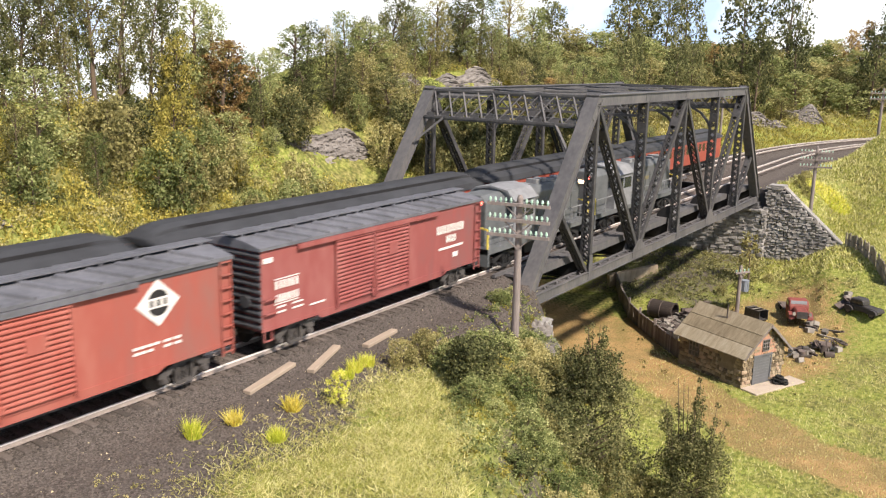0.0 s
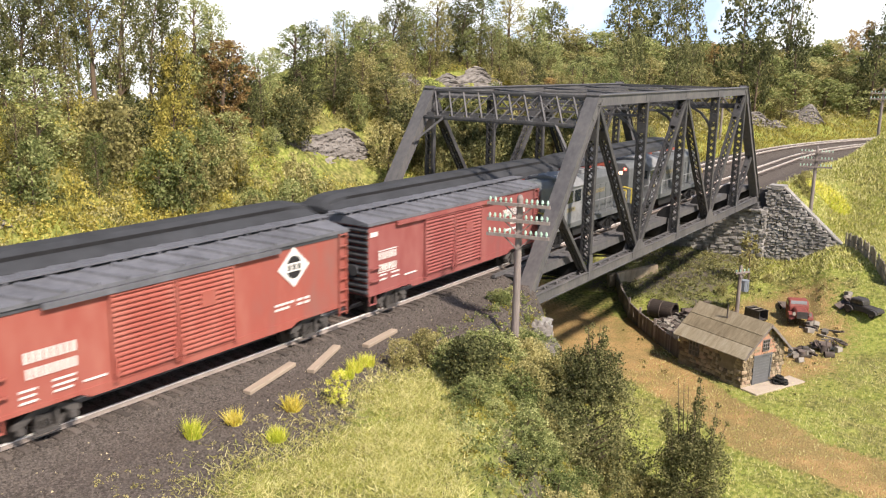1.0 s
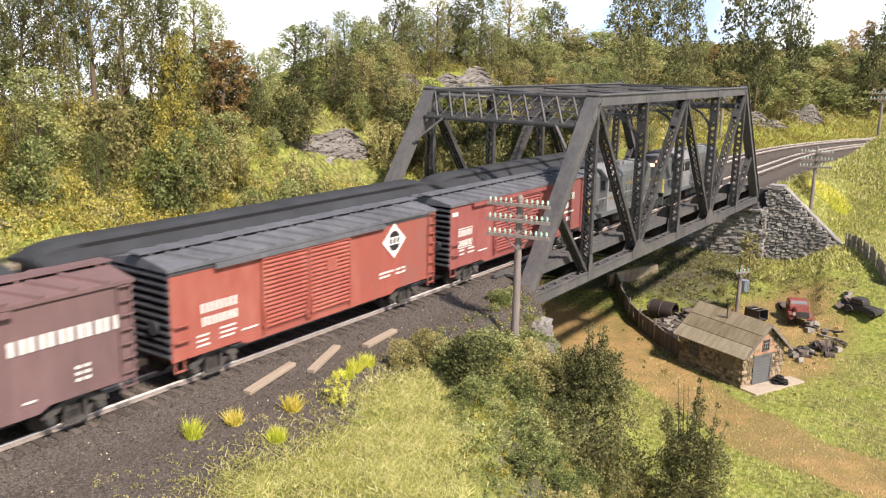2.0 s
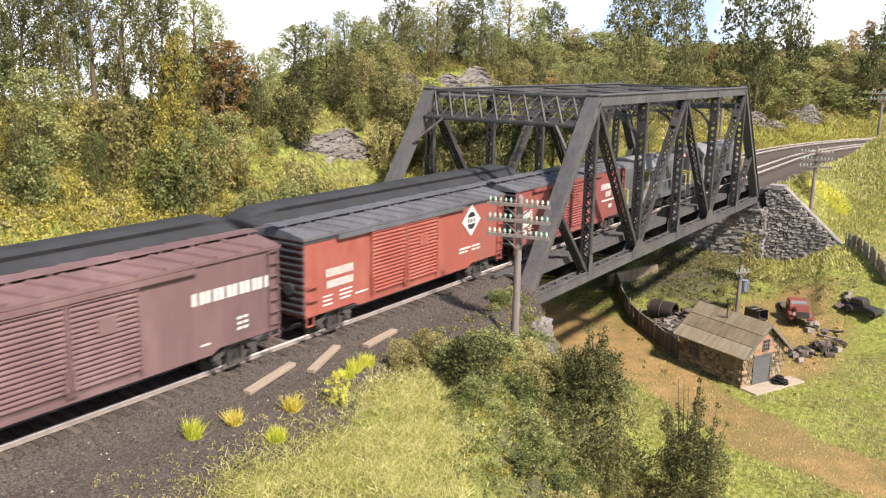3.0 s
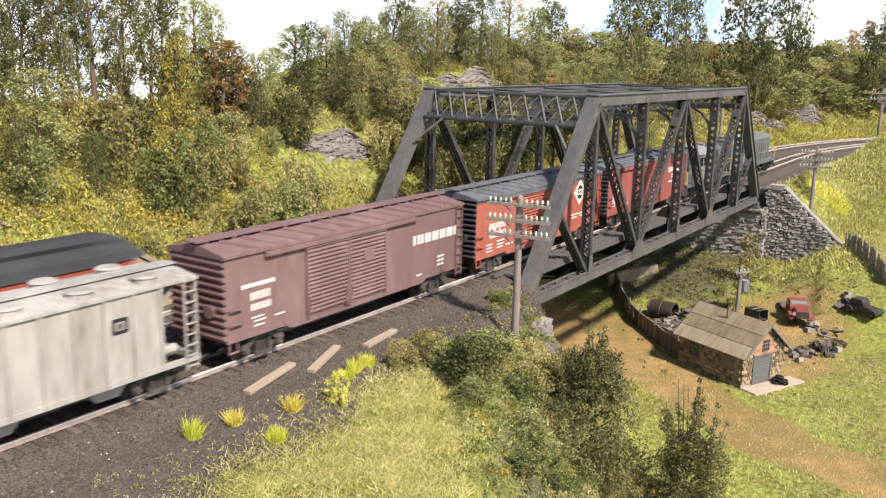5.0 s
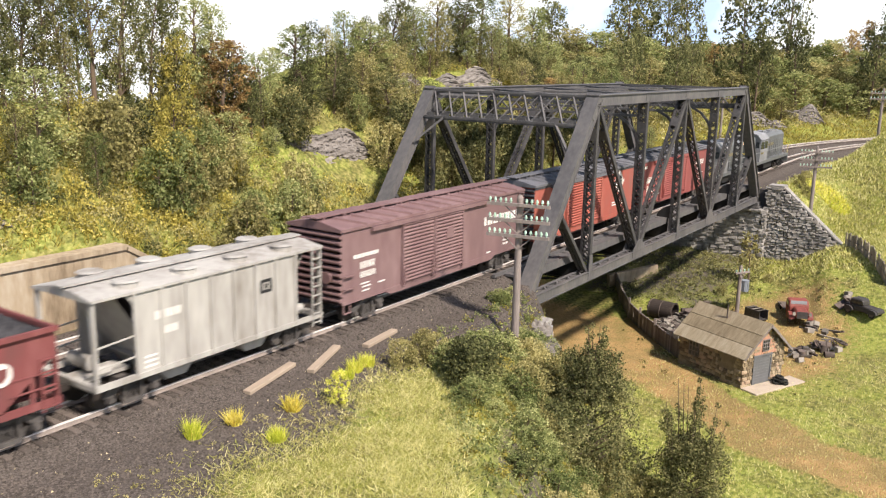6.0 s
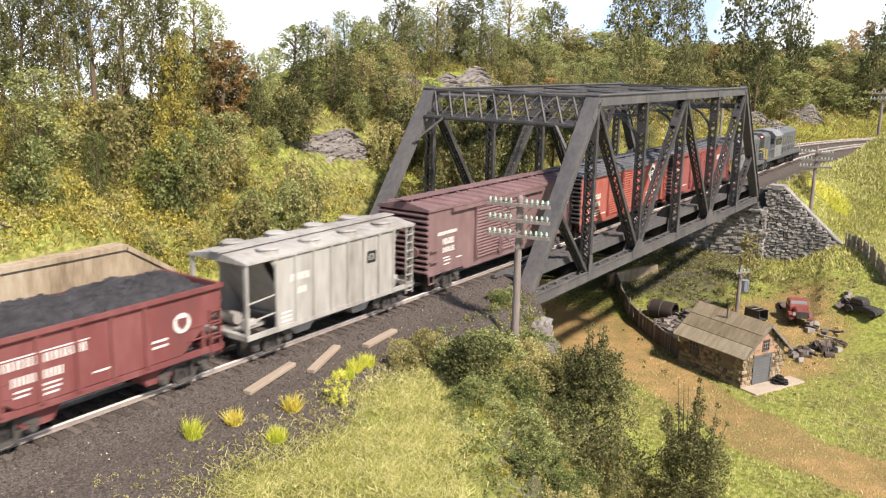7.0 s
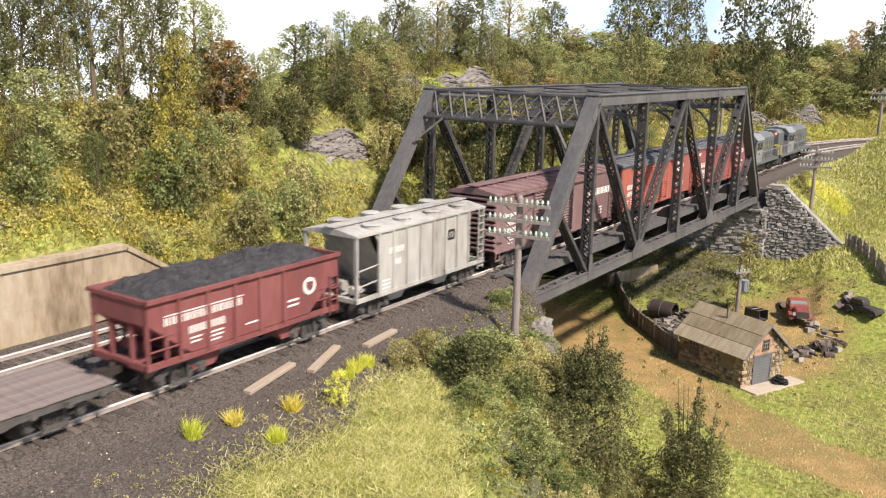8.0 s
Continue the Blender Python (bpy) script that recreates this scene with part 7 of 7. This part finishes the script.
def build_undergrowth():
    rng = np.random.default_rng(61)

    def cover(name, label, mat, count, area, mask, size, per=90, r=(0.35, 1.0), leaf=0.14):
        x, y = rng.uniform(area[0], area[1], count), rng.uniform(area[2], area[3], count)
        keep = rng.uniform(0, 1, count) < mask(x, y)
        x, y = x[keep], y[keep]
        rad = rng.uniform(*r, len(x))
        p = rng.normal(size=(len(x), per, 3))
        p /= np.linalg.norm(p, axis=2)[..., None]
        p[..., 2] = np.abs(p[..., 2]) * 1.1
        p *= (rng.uniform(0.2, 1, (len(x), per, 1)) ** 0.5) * rad[:, None, None]
        c = np.stack([x, y, ground(x, y)], -1)[:, None, :] + p
        v, f = leaf_quads(c.reshape(-1, 3), leaf, rng)
        tagged(new(name, soup(name, v, f, mat)), label, "undergrowth", kind="stuff")
    bare = lambda x, y: ((x > 44) | (y < 20.5)) - 1.0 * (((x - 31.0) / 5.6) ** 2 + ((y - 15.2) / 1.9) ** 2 < 1) - 1.0 * (((x - 52) / 7) ** 2 + ((y - 20) / 1.6) ** 2 < 1)
    cover("undergrowth", "yellow-green undergrowth on the wooded slope", YELLOWGREEN, 1900, (-5, 82, 10.0, 22), lambda x, y: bare(x, y) * (0.1 + 0.75 * np.maximum(sm(-0.2, 0.6, waves(x, y, 0.3, 9)), (x < 16) & (y < 14.5))), 0.26)
    cover("undergrowth", "olive undergrowth on the wooded slope", OLIVE, 1700, (-5, 84, 10.0, 27), lambda x, y: bare(x, y) * 0.75, 0.26)
    cover("undergrowth", "dark green undergrowth on the wooded slope", DEEP, 1000, (-5, 84, 10.5, 27), lambda x, y: bare(x, y) * 0.7, 0.26)
    cover("far_undergrowth", "olive undergrowth at the foot of the far woods", OLIVE, 1700, (78, 185, -16, 56), lambda x, y: (y - centre(x) > 13) * (0.35 + 0.5 * (y - centre(x) > 17)), 0.4, 22, (0.7, 2.2), 0.5)
    cover("far_undergrowth", "olive-green undergrowth of the far woods", OLIVE, 1500, (78, 185, -16, 56), lambda x, y: (y - centre(x) > 16) * 0.8, 0.4, 22, (0.7, 2.4), 0.5)
    cover("weeds", "low weeds and ground foam on the embankment", GREEN, 2200, (6, 27, -15, -3.6), lambda x, y: sm(-1.6, 0.4, x - (7.5 + (y + 10.6) * 1.3)) * 0.9 * (1 - 0.85 * np.exp(-((x - 18.0) / 3.4) ** 2 - ((y + 4.4) / 1.4) ** 2)), 0.1, 30, (0.12, 0.4), 0.10)
    # real scrub, but its dark leaf colour also carries shade from the bridge
    cover("weeds", "brown-green scrub on the bank before the stone abutment", DEEP, 1500, (56, 72, -5.5, 7), lambda x, y: sm(56, 60, x) * (0.35 + 0.5 * (waves(x, y, 0.8, 3) > 0)), 0.1, 24, (0.15, 0.5), 0.15)
    cover("weeds", "yellow-green weeds on the embankment face", YELLOWGREEN, 900, (6, 27, -15, -3.6), lambda x, y: sm(-1.6, 0.4, x - (7.5 + (y + 10.6) * 1.3)) * 0.8 * (1 - 0.85 * np.exp(-((x - 18.0) / 3.4) ** 2 - ((y + 4.4) / 1.4) ** 2)), 0.1, 30, (0.12, 0.4), 0.10)
    cover("ground_foam", "flecks of olive ground foam on the cinders", OLIVE, 2200, (-4, 14, -9, -3.6), lambda x, y: 0.2 + 0.8 * sm(4.0, 7.0, -y + 0.1 * x), 0.1, 14, (0.04, 0.16), 0.055)
    cover("weeds", "low weeds along the yard and abutment", OLIVE, 700, (40, 72, -14, 4), lambda x, y: (0.3 + 0.7 * (x > 61)) * zone(x, y)[0], 0.1, 18, (0.1, 0.45), 0.16)


build_undergrowth()


def build_gravel():
    rng = np.random.default_rng(71)
    n = 26000
    x, y = rng.uniform(-4, 26, n), rng.uniform(-6.5, 8.8, n)
    keep = (zone(x, y)[1] > 0.5) & (np.abs(y) > 0.0)
    x, y = x[keep], y[keep]
    z = ground(x, y)
    s = rng.uniform(0.025, 0.07, len(x))
    shape = np.array([(1, 0, 0), (0, 1, 0), (-1, 0, 0), (0, -1, 0), (0, 0, 0.8), (0, 0, -0.8)])
    v = shape[None] * s[:, None, None] * rng.uniform(0.6, 1.3, (len(x), 6, 3))
    a = rng.uniform(0, math.tau, len(x))
    c, sn = np.cos(a)[:, None], np.sin(a)[:, None]
    v = np.stack([v[..., 0] * c - v[..., 1] * sn, v[..., 0] * sn + v[..., 1] * c, v[..., 2]], -1) + np.stack([x, y, z], -1)[:, None]
    tri = np.array([(0, 1, 4), (1, 2, 4), (2, 3, 4), (3, 0, 4), (1, 0, 5), (2, 1, 5), (3, 2, 5), (0, 3, 5)])
    f = (np.arange(len(x)) * 6)[:, None, None] + tri[None]
    m = plain("cinder_gravel", (0.085, 0.07, 0.06), 0.4, scale=1, rough=0.95, island=0.9)
    tagged(new("cinders", soup("cinders", v.reshape(-1, 3), f.reshape(-1, 3), m)), "loose dark cinder ballast stones", "gravel", kind="stuff")


build_gravel()


def build_flecks():
    """Pale bark chips and straw lying about."""
    rng = np.random.default_rng(81)
    n = 2600
    x, y = rng.uniform(-4, 60, n), rng.uniform(-18, -1.6, n)
    c = np.stack([x, y, ground(x, y) + 0.03], -1)
    v, f = leaf_quads(c, 0.075, rng, 3.0)
    m = plain("pale_litter", (0.46, 0.38, 0.25), 0.4, scale=1, rough=0.9, island=0.8)
    tagged(new("litter", soup("litter", v, f, m)), "pale flecks of bark and straw on the ground", "litter", kind="stuff")


build_flecks()


motions()
